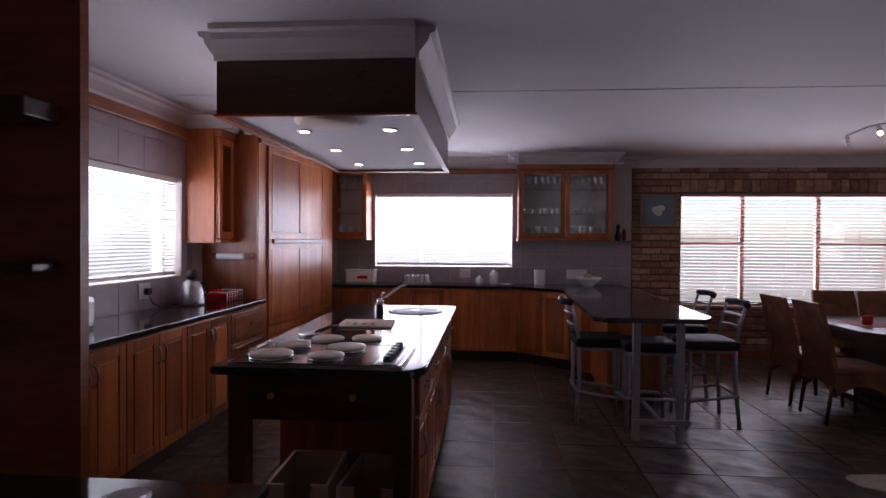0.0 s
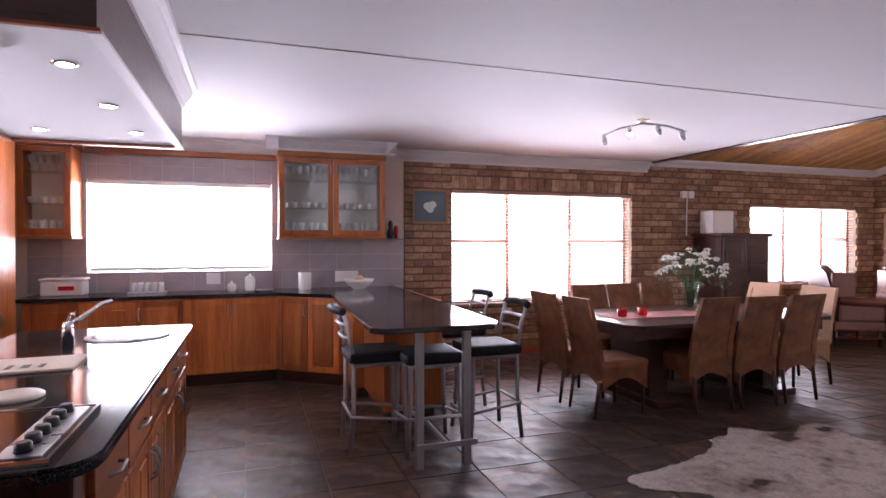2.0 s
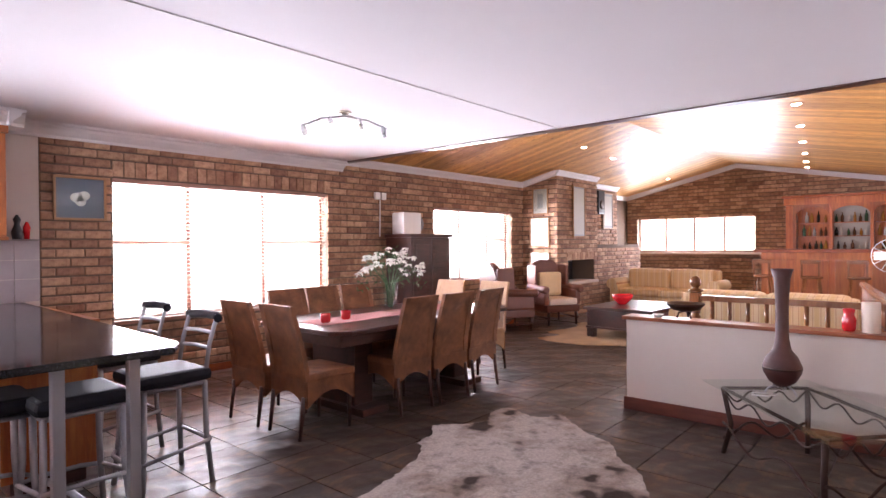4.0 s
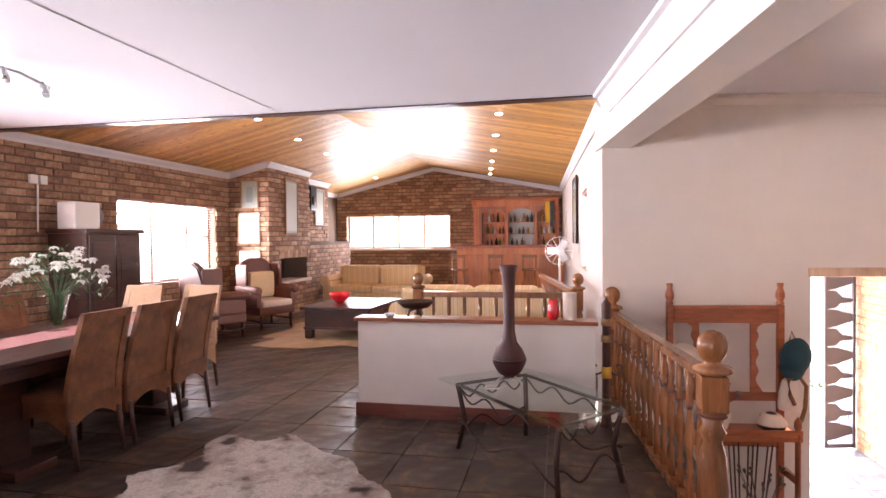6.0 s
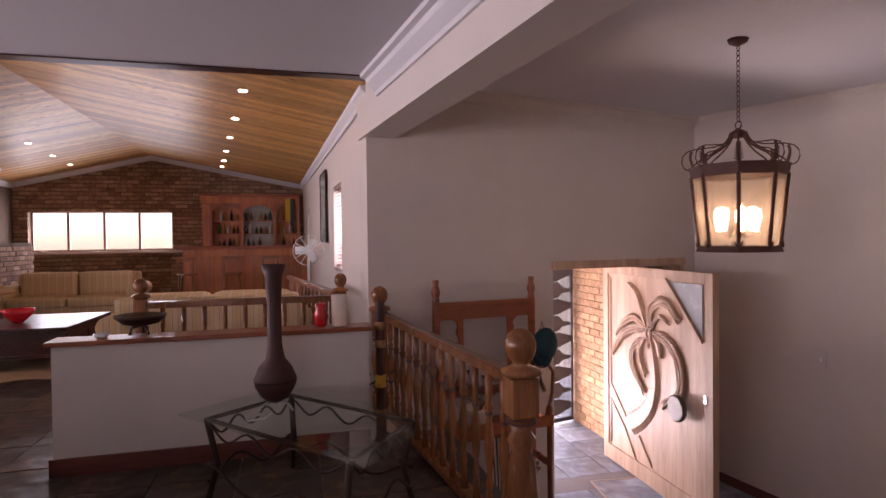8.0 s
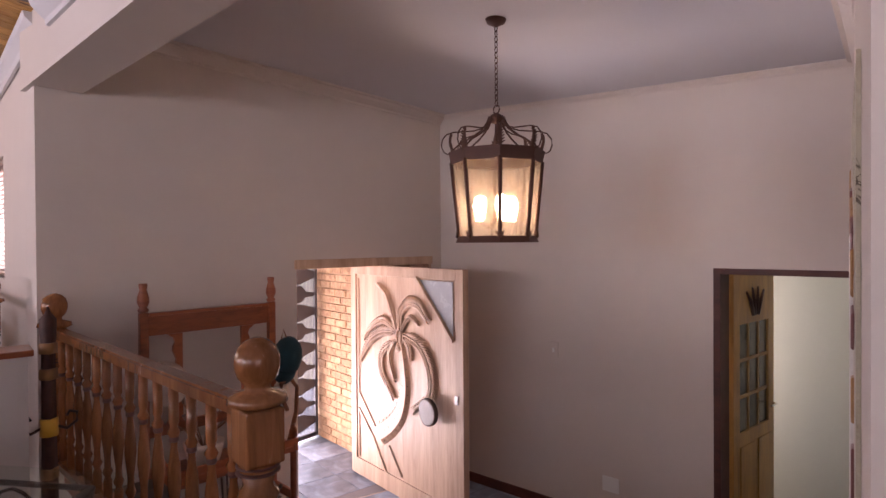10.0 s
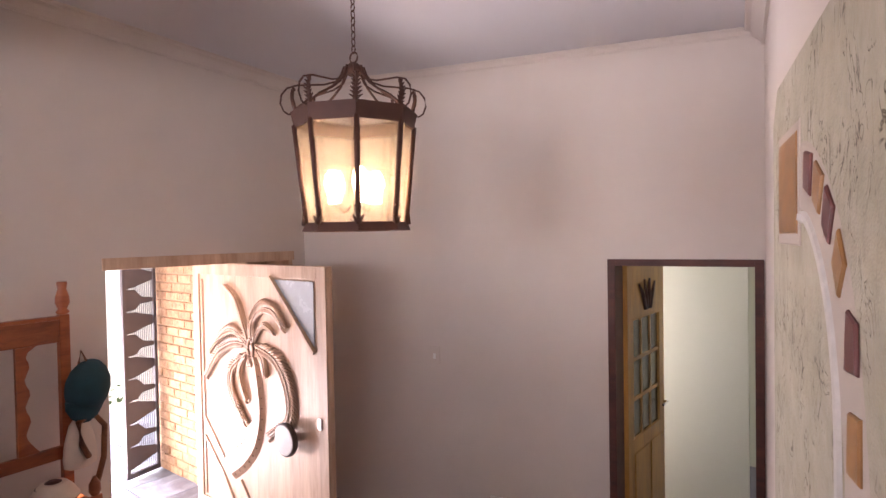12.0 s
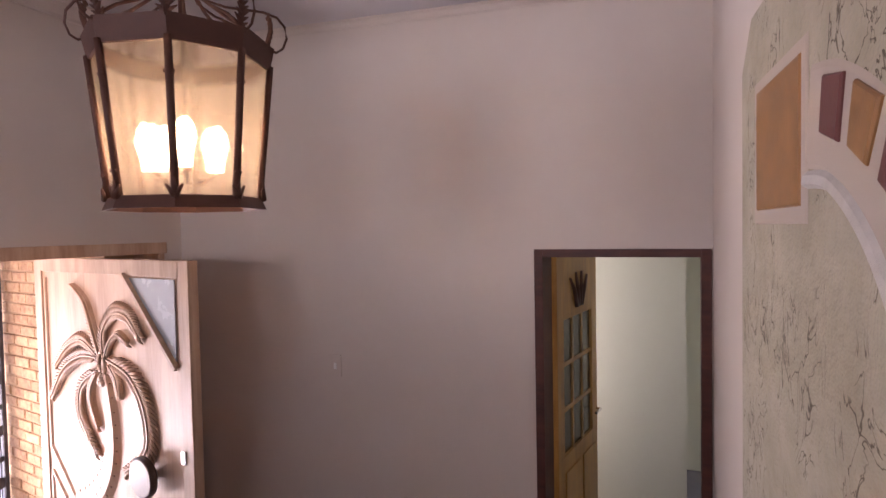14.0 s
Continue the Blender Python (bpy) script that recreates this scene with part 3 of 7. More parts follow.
# ---- kitchen units ----
def knob(parent, m, material=None):
    part("knob", L([(0.006, 0), (0.006, 0.012), (0.014, 0.018), (0.015, 0.026), (0.009, 0.031)], 12, m @ Matrix.Rotation(radians(90), 4, "X")), M_BRASS, parent, "small brass knob")


def bow_handle(parent, x, y, z, length=0.11):
    pts = [(x, y, z - length / 2), (x, y - 0.022, z - length / 2 + 0.012), (x, y - 0.03, z), (x, y - 0.022, z + length / 2 - 0.012), (x, y, z + length / 2)]
    part("handle", T(pts, r=0.006), M_GREYM, parent, "bowed metal handle")


def panel_door(parent, x0, x1, z0, z1, handle="r", fields=2, depth=0.0, name="door", glass_panes=False):
    """A framed door at local y = depth, facing -y, of stiles, rails and raised vertical fields."""
    s = 0.055
    y0, y1 = depth - 0.02, depth
    d = part(name, B((x0, y0, z0, x0 + s, y1, z1), (x1 - s, y0, z0, x1, y1, z1), (x0 + s, y0 + 0.001, z0, x1 - s, y1, z0 + s), (x0 + s, y0 + 0.001, z1 - s, x1 - s, y1, z1), bevel=0.003), M_CAB, parent)
    if glass_panes:
        part("pane", B((x0 + s, y0 + 0.008, z0 + s, x1 - s, y0 + 0.012, z1 - s)), M_GLASS, d).visible_shadow = False
    else:
        w = (x1 - x0 - 2 * s) / fields
        for i in range(fields):
            a = x0 + s + i * w
            bm = bmesh.new()
            box(bm, a, y0 + 0.009, z0 + s, a + w, y1, z1 - s)
            box(bm, a + 0.014, y0 + 0.002, z0 + s + 0.02, a + w - 0.014, y0 + 0.012, z1 - s - 0.02, bevel=0.004)
            part("panel", bm, M_CAB, d)
    hx = x1 - s / 2 if handle == "r" else x0 + s / 2
    if handle:
        bow_handle(d, hx, y0, z1 - 0.12 if z1 < 1.0 else z0 + 0.12)
    return d


def base_unit(x, y, rz, w, doors=2, group="kitchen base units", h=0.86, depth=0.56, drawers=0, label=""):
    c = thing("base_cabinet", label or "red-brown wooden base cabinet with panelled doors", "cabinet", x, y, 0, rz, group)
    part("body", B((0, 0.0, 0.12, w, depth, h)), M_CAB, c)
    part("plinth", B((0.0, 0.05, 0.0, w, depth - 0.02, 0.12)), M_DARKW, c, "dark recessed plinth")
    if drawers:
        dz = (h - 0.14) / drawers
        for i in range(drawers):
            d = part("drawer", B((0.01, -0.02, 0.13 + i * dz, w - 0.01, 0, 0.13 + (i + 1) * dz - 0.01), bevel=0.005), M_CABH, c)
            part("drawer_field", B((0.05, -0.028, 0.16 + i * dz, w - 0.05, -0.019, 0.13 + (i + 1) * dz - 0.04), bevel=0.004), M_CABH, d)
            knob(d, Matrix.Translation((w / 2, -0.026, 0.13 + (i + 0.5) * dz)))
    else:
        dw = w / doors
        for i in range(doors):
            panel_door(c, i * dw + 0.004, (i + 1) * dw - 0.004, 0.13, h - 0.01, "r" if i % 2 == 0 and doors > 1 else "l", 1)
    return c


# north run, front at y = YF
YF = YN - 0.58
for x, w, n in ((-1.86, 0.9, 2), (-0.96, 0.42, 1), (-0.54, 0.86, 2)):
    base_unit(x, YF, 0, w, n)
# the slanting corner unit towards the breakfast bar
CA = math.atan2(-0.42, 0.55)
base_unit(0.33, YF, math.degrees(CA), 0.70, 2, depth=0.5)
# bar end cabinet below the counter
be = thing("bar_cabinet", "red-brown wooden cabinet end below a black stone breakfast bar", "cabinet", 0.88, 0, 0, 0)
part("body", B((0.05, 5.3, 0.1, 0.9, YN - 0.05, 0.86), (0.15, 4.5, 0.1, 0.62, 5.3, 0.86)), M_CAB, be)
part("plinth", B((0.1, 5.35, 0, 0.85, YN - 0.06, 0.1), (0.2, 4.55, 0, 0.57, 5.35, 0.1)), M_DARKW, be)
# west run, front at x = -2.03, seen from the room
for y, w, n in ((1.2, 0.6, 2), (1.80, 0.61, 2), (2.41, 0.64, 2), (3.05, 0.66, 2)):
    base_unit(-2.03, y, 90, w, n, depth=0.55)
base_unit(-2.03, 3.71, 90, 0.66, drawers=3, depth=0.55, label="red-brown wooden drawer unit with brass knobs")

wt = thing("worktop", "polished black granite kitchen worktop with a breakfast bar", "worktop")
bm = bmesh.new()
prism(bm, [(-1.92, YN - 0.012), (-1.92, YF - 0.03), (0.32, YF - 0.03), (0.80, YF - 0.40), (0.73, 3.55), (0.80, 3.47), (1.50, 3.47), (1.58, 3.6), (1.66, YN - 0.012)], 0.865, 0.90)
bmesh.ops.bevel(bm, geom=[e for e in bm.edges], offset=0.006, segments=2, affect="EDGES")
part("slab", bm, M_GRANITE, wt)
part("slab", B((-2.59, 1.0, 0.865, -2.0, 4.375, 0.90), bevel=0.006), M_GRANITE, wt)
bl = thing("bar_leg_frame", "grey painted metal leg frame under the end of the breakfast bar", "leg frame")
for x, y in ((1.05, 3.6), (1.36, 3.6)):
    part("leg", B((x - 0.025, y - 0.025, 0.0, x + 0.025, y + 0.025, 0.862), bevel=0.006), M_GREYM, bl)
part("crossbar", B((1.02, 3.552, 0.13, 1.42, 3.572, 0.165), bevel=0.004), M_GREYM, bl)
part("brace", T([(1.22, 3.575, 0.15), (1.16, 3.8, 0.22), (1.10, 4.05, 0.24)], r=0.016), M_GREYM, bl)
part("top_plate", B((1.0, 3.55, 0.855, 1.42, 3.65, 0.864)), M_GREYM, bl)


# upper glass cabinets
M_PAPERW = plain("pale_cabinet_back", (0.78, 0.78, 0.76), 0.5, 0, 0.05)


def glass_cabinet(x, y, rz, w, z0, z1, n, label, d=0.33):
    c = thing("wall_cabinet", label, "cabinet", x, y, z0, rz)
    h = z1 - z0
    part("carcass", B((0, 0, 0, 0.02, d, h), (w - 0.02, 0, 0, w, d, h), (0.02, 0, 0, w - 0.02, d, 0.02), (0.02, 0, h - 0.02, w - 0.02, d, h), (0.02, d - 0.01, 0.02, w - 0.02, d, h - 0.02)), M_CAB, c)
    part("back_panel", B((0.021, d - 0.014, 0.021, w - 0.021, d - 0.0105, h - 0.021)), M_PAPERW, c, "pale back panel")
    part("top_moulding", B((-0.015, -0.04, h - 0.06, w + 0.015, d, h), bevel=0.008), M_CABH, c)
    part("bottom_moulding", B((-0.01, -0.035, -0.03, w + 0.01, d, 0.0), bevel=0.008), M_CABH, c)
    dw = w / n
    for i in range(n):
        panel_door(c, i * dw + 0.003, (i + 1) * dw - 0.003, 0.012, h - 0.065, "r" if i % 2 == 0 else "l", glass_panes=True)
    for k in (1, 2):
        part("shelf", B((0.02, 0.02, h * k / 3, w - 0.02, d - 0.02, h * k / 3 + 0.006)), M_GLASS, c)
    rng = random.Random(int(w * 100))
    for k in range(3):
        zz = h * k / 3 + 0.008 if k else 0.021
        xx = 0.07
        while xx < w - 0.06:
            r = rng.uniform(0.022, 0.03)
            gx, gy = x + xx * math.cos(radians(rz)) - 0.15 * math.sin(radians(rz)), y + xx * math.sin(radians(rz)) + 0.15 * math.cos(radians(rz))
            if k == 2:
                prof = [(0.025, 0), (0.004, 0.006), (0.004, 0.07), (r, 0.10), (r * 1.1, 0.14), (r, 0.16)]
                o = part("wine_glass", L(prof, 12), M_SHINE)
                tagged(o, label="clear stemmed wine glass on a cabinet shelf", category="glass", group="glasses in the wall cabinets")
            elif k == 1:
                o = part("cup", L([(0.02, 0), (r, 0.01), (r * 1.2, 0.06), (r * 1.1, 0.062)], 12), M_WHITE)
                tagged(o, label="white china cup on a cabinet shelf", category="cup", group="cups in the wall cabinets")
            else:
                o = part("tumbler", L([(r, 0), (r * 1.1, 0.13), (r, 0.13)], 12), M_SHINE)
                tagged(o, label="clear drinking glass on a cabinet shelf", category="glass", group="glasses in the wall cabinets")
            o.matrix_basis = pose(gx, gy, z0 + zz)
            xx += r * 2 + rng.uniform(0.012, 0.05)
    return c


M_SHINE = plain("glassware", (0.74, 0.78, 0.80), 0.08, 0.15, 0.1)
glass_cabinet(0.35, YN - 0.35, 0, 1.13, 1.47, 2.37, 2, "red-brown wooden wall cabinet, two glazed doors, full of glasses")
glass_cabinet(-1.97, YN - 0.35, 0, 0.44, 1.47, 2.37, 1, "narrow red-brown wooden wall cabinet with a glazed door beside the window")
glass_cabinet(-2.315, 4.10, 90, 0.275, 1.43, 2.37, 1, "red-brown wooden wall cabinet with a glazed door above the side worktop", 0.27)
part("end_panel", B((-2.59, 4.08, 1.40, -2.335, 4.098, 2.37)), M_CAB, bpy.data.objects["wall_cabinet.002"]).matrix_basis = bpy.data.objects["wall_cabinet.002"].matrix_basis.inverted()
# wooden pelmets above the windows
struct("trim_pelmet", B((-1.53, YN - 0.06, 2.30, 0.35, YN - 0.012, 2.36), (-2.58, -1.0, 2.27, -2.54, 4.2, 2.36), bevel=0.006), M_CABH)
# pantry
PA = math.atan2(6.2 - 4.40, -1.9 + 2.08)
PL = math.hypot(6.2 - 4.40, 0.18)
pt = thing("pantry_cupboard", "tall red-brown wooden pantry cupboard with panelled doors", "cupboard", -2.08, 4.40, 0, math.degrees(PA))
part("body", B((0.0, 0.0, 0.1, PL, 0.4, 2.37)), M_CAB, pt)
part("plinth", B((0, 0.04, 0, PL, 0.4, 0.1)), M_DARKW, pt)
for k, (z0, z1) in enumerate(((0.12, 0.62), (0.63, 1.42), (1.43, 2.3))):
    panel_door(pt, 0.16, PL - 0.30, z0, z1, "r" if k == 1 else "", 2)
part("top_moulding", B((0, -0.03, 2.30, PL, 0.0, 2.37), bevel=0.006), M_CABH, pt)
part("middle_moulding", B((0.22, -0.045, 1.395, PL - 0.36, -0.018, 1.44), bevel=0.01), M_REDW, pt)
sp = thing("tall_end_panel", "red-brown wooden end panel beside the pantry cupboard", "panel")
part("panel", B((-2.59, 4.377, 0.0, -2.085, 4.397, 2.37)), M_CAB, sp)
rh = thing("paper_roll_holder", "wooden holder with a white kitchen paper roll on the cupboard side", "paper holder", -2.44, 4.342, 1.28)
part("bracket", B((-0.02, -0.05, -0.02, 0.0, 0.04, 0.03), (0.29, -0.05, -0.02, 0.33, 0.04, 0.03), bevel=0.008), M_REDW, rh)
part("roll", L([(0.03, 0.0), (0.03, 0.25)], 20, Matrix.Translation((0.02, -0.03, 0)) @ Matrix.Rotation(radians(90), 4, "Y")), M_WHITE, rh)

# the island
isl = thing("kitchen_island", "dark and red-brown wooden kitchen island with panelled doors along one side", "kitchen island")
IX0, IX1, IY0, IY1 = -1.12, -0.33, 1.74, 4.02
part("body", B((IX0, 2.36, 0.1, IX1, IY1, 0.86)), M_CAB, isl)
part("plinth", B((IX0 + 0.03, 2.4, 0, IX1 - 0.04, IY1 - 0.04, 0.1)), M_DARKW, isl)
part("apron", B((IX0 + 0.07, IY0 + 0.02, 0.66, IX1 - 0.07, IY0 + 0.04, 0.86), (IX0 + 0.02, IY0 + 0.08, 0.66, IX0 + 0.04, 2.36, 0.86), bevel=0.003), M_DARKW, isl, "dark wooden apron")
for x in (-0.93, -0.58):
    knob(isl, Matrix.Translation((x, IY0 + 0.018, 0.77)))
for x, y in ((IX0, IY0), (IX1 - 0.08, IY0)):
    part("leg", B((x, y, 0, x + 0.08, y + 0.08, 0.86), bevel=0.01), M_FRAMEW, isl, "dark red-brown leg")
part("side_board", B((IX1 - 0.02, IY0 + 0.08, 0.66, IX1 - 0.004, 2.36, 0.86)), M_CAB, isl)
for k in range(5):
    a = IY0 + 0.1 + k * 0.43
    e = new("door_bay")
    e.parent = isl
    e.matrix_basis = pose(IX1, a, 0, 0, 0, 90)
    panel_door(e, 0, 0.42, 0.13, 0.66, "r" if k % 2 else "l")
    d = part("drawer", B((0.004, -0.02, 0.675, 0.416, 0, 0.85), bevel=0.004), M_CABH, e)
    part("drawer_pull", T([(0.15, -0.02, 0.76), (0.17, -0.045, 0.765), (0.25, -0.045, 0.765), (0.27, -0.02, 0.76)], r=0.006), M_GREYM, d)
it = thing("island_worktop", "polished black granite island worktop with rounded corners", "worktop")
bm = bmesh.new()
out = []
for cx, cy, a0 in ((-0.275 - 0.12, 1.68 + 0.12, -90), (-0.275 - 0.03, 4.06 - 0.03, 0), (-1.18 + 0.03, 4.06 - 0.03, 90), (-1.18 + 0.03, 1.68 + 0.03, 180)):
    r = 0.12 if cy < 2 and cx > -0.6 else 0.03
    for i in range(7):
        a = radians(a0 + 15 * i)
        out.append((cx + r * math.cos(a), cy + r * math.sin(a)))
prism(bm, out, 0.865, 0.90)
bmesh.ops.bevel(bm, geom=[e for e in bm.edges if abs(e.verts[0].co.z - e.verts[1].co.z) < 1e-4], offset=0.008, segments=2, affect="EDGES")
part("slab", bm, M_GRANITE, it)
# hob
hob = thing("electric_hob", "black glass electric hob with silver plates and black knobs", "hob", -1.10, 1.72, 0.901)
M_HOB = plain("black_hob_enamel", (0.012, 0.009, 0.009), 0.12, 0, 0.3)
part("hob_plate", B((0, 0, 0, 0.72, 0.46, 0.012), bevel=0.005), M_HOB, hob)
part("knob_plate", B((0.61, 0.02, 0.0121, 0.705, 0.44, 0.016), bevel=0.001), M_STEEL, hob)
part("hob_rim", B((-0.008, -0.008, 0, 0.0, 0.468, 0.015), (0.72, -0.008, 0, 0.728, 0.468, 0.015), (0, -0.008, 0, 0.72, 0.0, 0.015), (0, 0.46, 0, 0.72, 0.468, 0.015)), M_CHROME, hob)
COVER = plain("plate_cover", (0.62, 0.56, 0.48), 0.35, 0.2, 0.2, 14, 0.2)
for x, y, r in ((0.13, 0.12, 0.095), (0.38, 0.11, 0.078), (0.16, 0.33, 0.078), (0.42, 0.31, 0.09)):
    if r:
        c = part("hotplate", L([(r, 0), (r, 0.008), (r * 0.9, 0.012)], 28, Matrix.Translation((x, y, 0.011))), M_CHROME, hob)
        part("cover", L([(r * 1.02, 0.0), (r * 1.02, 0.006), (r * 0.96, 0.011), (r * 0.4, 0.013), (0.002, 0.013)], 28, Matrix.Translation((x, y, 0.0235))), COVER, c)
for i in range(6):
    part("knob", L([(0.020, 0), (0.018, 0.02), (0.014, 0.024)], 14, Matrix.Translation((0.658, 0.06 + i * 0.066, 0.016))), M_BLACK, hob)
for x, y, r in ((-0.86, 2.36, 0.085), (-0.66, 2.40, 0.08)):
    t = thing("trivet", "round pale pot stand on the island worktop", "pot stand", x, y, 0.901, group="round pot stands")
    part("disc", L([(r, 0), (r, 0.01), (r * 0.9, 0.016), (0.002, 0.016)], 28), COVER, t)
sc = thing("spatula", "dark metal serving tongs lying on the island worktop", "kitchen tool", -1.03, 2.43, 0.905, 55)
part("blade", B((0, -0.03, 0, 0.12, 0.03, 0.012), bevel=0.005), M_CHROME, sc)
part("grip", T([(0.1, 0, 0.01), (0.2, 0.0, 0.03), (0.26, 0.0, 0.03)], r=0.01), M_BLACK, sc)
cb = thing("chopping_board", "pale printed chopping board lying flat on the island", "chopping board", -0.93, 2.78, 0.901, 4)
part("board", B((0, 0, 0, 0.33, 0.30, 0.012), bevel=0.004), M_OFFW, cb)
part("print_marks", B((0.05, 0.05, 0.0125, 0.06, 0.12, 0.0135), (0.09, 0.05, 0.0125, 0.11, 0.13, 0.0135), (0.14, 0.06, 0.0125, 0.17, 0.12, 0.0135), (0.2, 0.05, 0.0125, 0.22, 0.12, 0.0135)), M_BLACK, cb)
sk = thing("sink", "round stainless steel sink bowl let into the island worktop", "sink", -0.56, 3.66, 0.9)
part("rim", L([(0.205, 0.0), (0.205, 0.007), (0.172, 0.008)], 32), M_STEEL, sk)
# nearly flat disc; the shade inside a deep bowl is put into its darker colour
part("bowl", L([(0.171, 0.0082), (0.15, 0.0083), (0.002, 0.0084)], 32), plain("shaded_steel", (0.20, 0.19, 0.19), 0.42, 0.9, 0.2), sk)
part("drain", L([(0.025, 0.0085), (0.025, 0.012)], 16), M_CHROME, sk)
tp = thing("tap", "chrome mixer tap on the island worktop", "tap", -0.80, 3.50, 0.9)
part("base", L([(0.028, 0), (0.026, 0.09), (0.022, 0.11)], 16), M_CHROME, tp)
part("spout", T([(0, 0, 0.09), (0.06, 0.02, 0.13), (0.14, 0.06, 0.19), (0.18, 0.08, 0.20)], r=0.012), M_CHROME, tp)
part("lever", T([(0, 0, 0.11), (0.02, -0.04, 0.15), (0.05, -0.10, 0.16)], r=0.007), M_CHROME, tp)
for i, x in enumerate((-1.0, -0.68)):
    c = thing("storage_crate", "open pale board crate standing under the island", "crate", x, 1.86, 0, 2 - 5 * i, "crates under the island")
    w, d, h = 0.28, 0.42, 0.34
    part("side", B((0, 0, 0, 0.014, d, h)), M_BINW, c)
    part("side", B((w - 0.014, 0, 0, w, d, h)), M_BINW, c)
    part("front", B((0.014, 0, 0, w - 0.014, 0.014, h - 0.07), (0.014, 0, h - 0.07, 0.08, 0.014, h), (w - 0.08, 0, h - 0.07, w - 0.014, 0.014, h)), M_BINW, c)
    part("back", B((0.014, d - 0.014, 0, w - 0.014, d, h)), M_BINW, c)
    part("bottom", B((0.014, 0.014, 0, w - 0.014, d - 0.014, 0.012)), M_BINW, c)

# hood
hd = thing("ceiling_hood", "dark wooden ceiling box over the island with a white lit underside", "hood")
HX0, HX1, HY0, HY1, HZ = -1.42, -0.39, 2.25, 4.62, 2.07
part("front_board", B((HX0, HY0, HZ, HX1, HY0 + 0.02, HC - 0.02)), M_DARKW, hd, "dark wooden front board")
part("side_board", B((HX1 - 0.02, HY0 + 0.021, HZ, HX1, HY1, HC - 0.02)), M_DARKW, hd)
part("side_board", B((HX0, HY0 + 0.021, HZ, HX0 + 0.02, HY1, HC - 0.02)), M_CAB, hd)
part("back_board", B((HX0 + 0.021, HY1 - 0.02, HZ, HX1 - 0.021, HY1, HC - 0.02)), M_DARKW, hd)
part("soffit", B((HX0 + 0.02, HY0 + 0.02, HZ + 0.012, HX1 - 0.02, HY1 - 0.02, HZ + 0.03)), M_CEIL, hd, "white soffit board")
part("edge_trim", B((HX0 - 0.012, HY0 - 0.012, HZ - 0.012, HX1 + 0.012, HY0 + 0.012, HZ + 0.0), (HX0 - 0.012, HY0 + 0.012, HZ - 0.012, HX0 + 0.03, HY1, HZ), (HX0 + 0.03, HY1 - 0.03, HZ - 0.012, HX1, HY1, HZ), bevel=0.002), M_REDW, hd)
part("pale_edge", B((HX1 - 0.03, HY0 + 0.012, HZ - 0.014, HX1 + 0.012, HY1 + 0.01, HZ - 0.001)), M_CORN, hd)
part("extractor_cover", L([(0.17, 0), (0.17, -0.02), (0.14, -0.03), (0.002, -0.03)][::-1], 32, Matrix.Translation((-0.9, 2.45, HZ + 0.012))), M_OFFW, hd)
for k, (x, y) in enumerate(((-1.12, 2.75), (-0.60, 2.72), (-1.12, 3.45), (-0.60, 3.42), (-1.12, 4.2), (-0.60, 4.15))):
    f = part("downlight", L([(0.045, 0.0), (0.048, -0.006), (0.035, -0.008)][::-1], 20, Matrix.Translation((x, y, HZ + 0.012))), M_CHROME, hd)
    part("lens", L([(0.03, -0.009), (0.03, -0.005)], 16, Matrix.Translation((x, y, HZ + 0.012))), M_DLIGHT, f)
cornice("trim_cornice_hood", [((HX0, HY0 + 0.001, HC), (HX1, HY0 + 0.001, HC), (0, -1)), ((HX1 - 0.001, HY0, HC), (HX1 - 0.001, HY1, HC), (1, 0)), ((HX0, HY0, HC), (HX0, HY1, HC), (-1, 0))], 1.2, 0.72)
# things on the worktops
def simple(name, label, cat, x, y, z, bms, rz=0, group=""):
    t = thing(name, label, cat, x, y, z, rz, group)
    for n, bm, mt in bms:
        part(n, bm, mt, t)
    return t


ZW = 0.901
simple("bread_tin", "white enamel bread tin with a red label on the black worktop", "bread tin", -1.80, YN - 0.34, ZW, [("box", B((0, 0, 0, 0.36, 0.2, 0.14), bevel=0.02), M_WHITE), ("lid", B((-0.008, -0.008, 0.141, 0.368, 0.208, 0.165), bevel=0.01), M_WHITE), ("red_label", B((0.15, -0.003, 0.05, 0.28, -0.0005, 0.09)), M_RED), ("lid_handle", T([(0.14, 0.1, 0.165), (0.15, 0.1, 0.185), (0.21, 0.1, 0.185), (0.22, 0.1, 0.165)], r=0.006), M_STEEL)])
tr = simple("drink_tray", "steel tray with upturned glasses on the black worktop", "tray", -1.08, YN - 0.32, ZW, [("tray", B((0, 0, 0, 0.34, 0.2, 0.015), bevel=0.006), M_STEEL)])
for i in range(5):
    for j in range(2):
        g = part("drinking_glass", L([(0.028, 0), (0.024, 0.085), (0.02, 0.09)], 14), M_SHINE)
        tagged(g, label="clear upturned drinking glass on a steel tray", category="glass", group="glasses on the tray")
        g.matrix_basis = pose(-1.04 + i * 0.063, YN - 0.27 + j * 0.09, ZW + 0.0155)
for i, (x, r, h) in enumerate(((-0.12, 0.05, 0.07), (0.06, 0.055, 0.14))):
    simple("canister", "white china pot with a lid on the black worktop", "pot", x, YN - 0.3, ZW, [("pot", L([(r * 0.8, 0), (r, 0.02), (r, h * 0.8), (r * 0.9, h)], 20), M_WHITE), ("lid", L([(r * 0.92, h + 0.001), (r * 0.6, h + 0.015), (0.012, h + 0.02), (0.014, h + 0.035), (0.004, h + 0.04)], 20), M_WHITE)], group="white china pots")
simple("saucer", "white china plate on the black worktop", "plate", 0.20, YN - 0.38, ZW, [("plate", L([(0.05, 0), (0.09, 0.012), (0.1, 0.02), (0.085, 0.016), (0.002, 0.008)], 24), M_WHITE)])
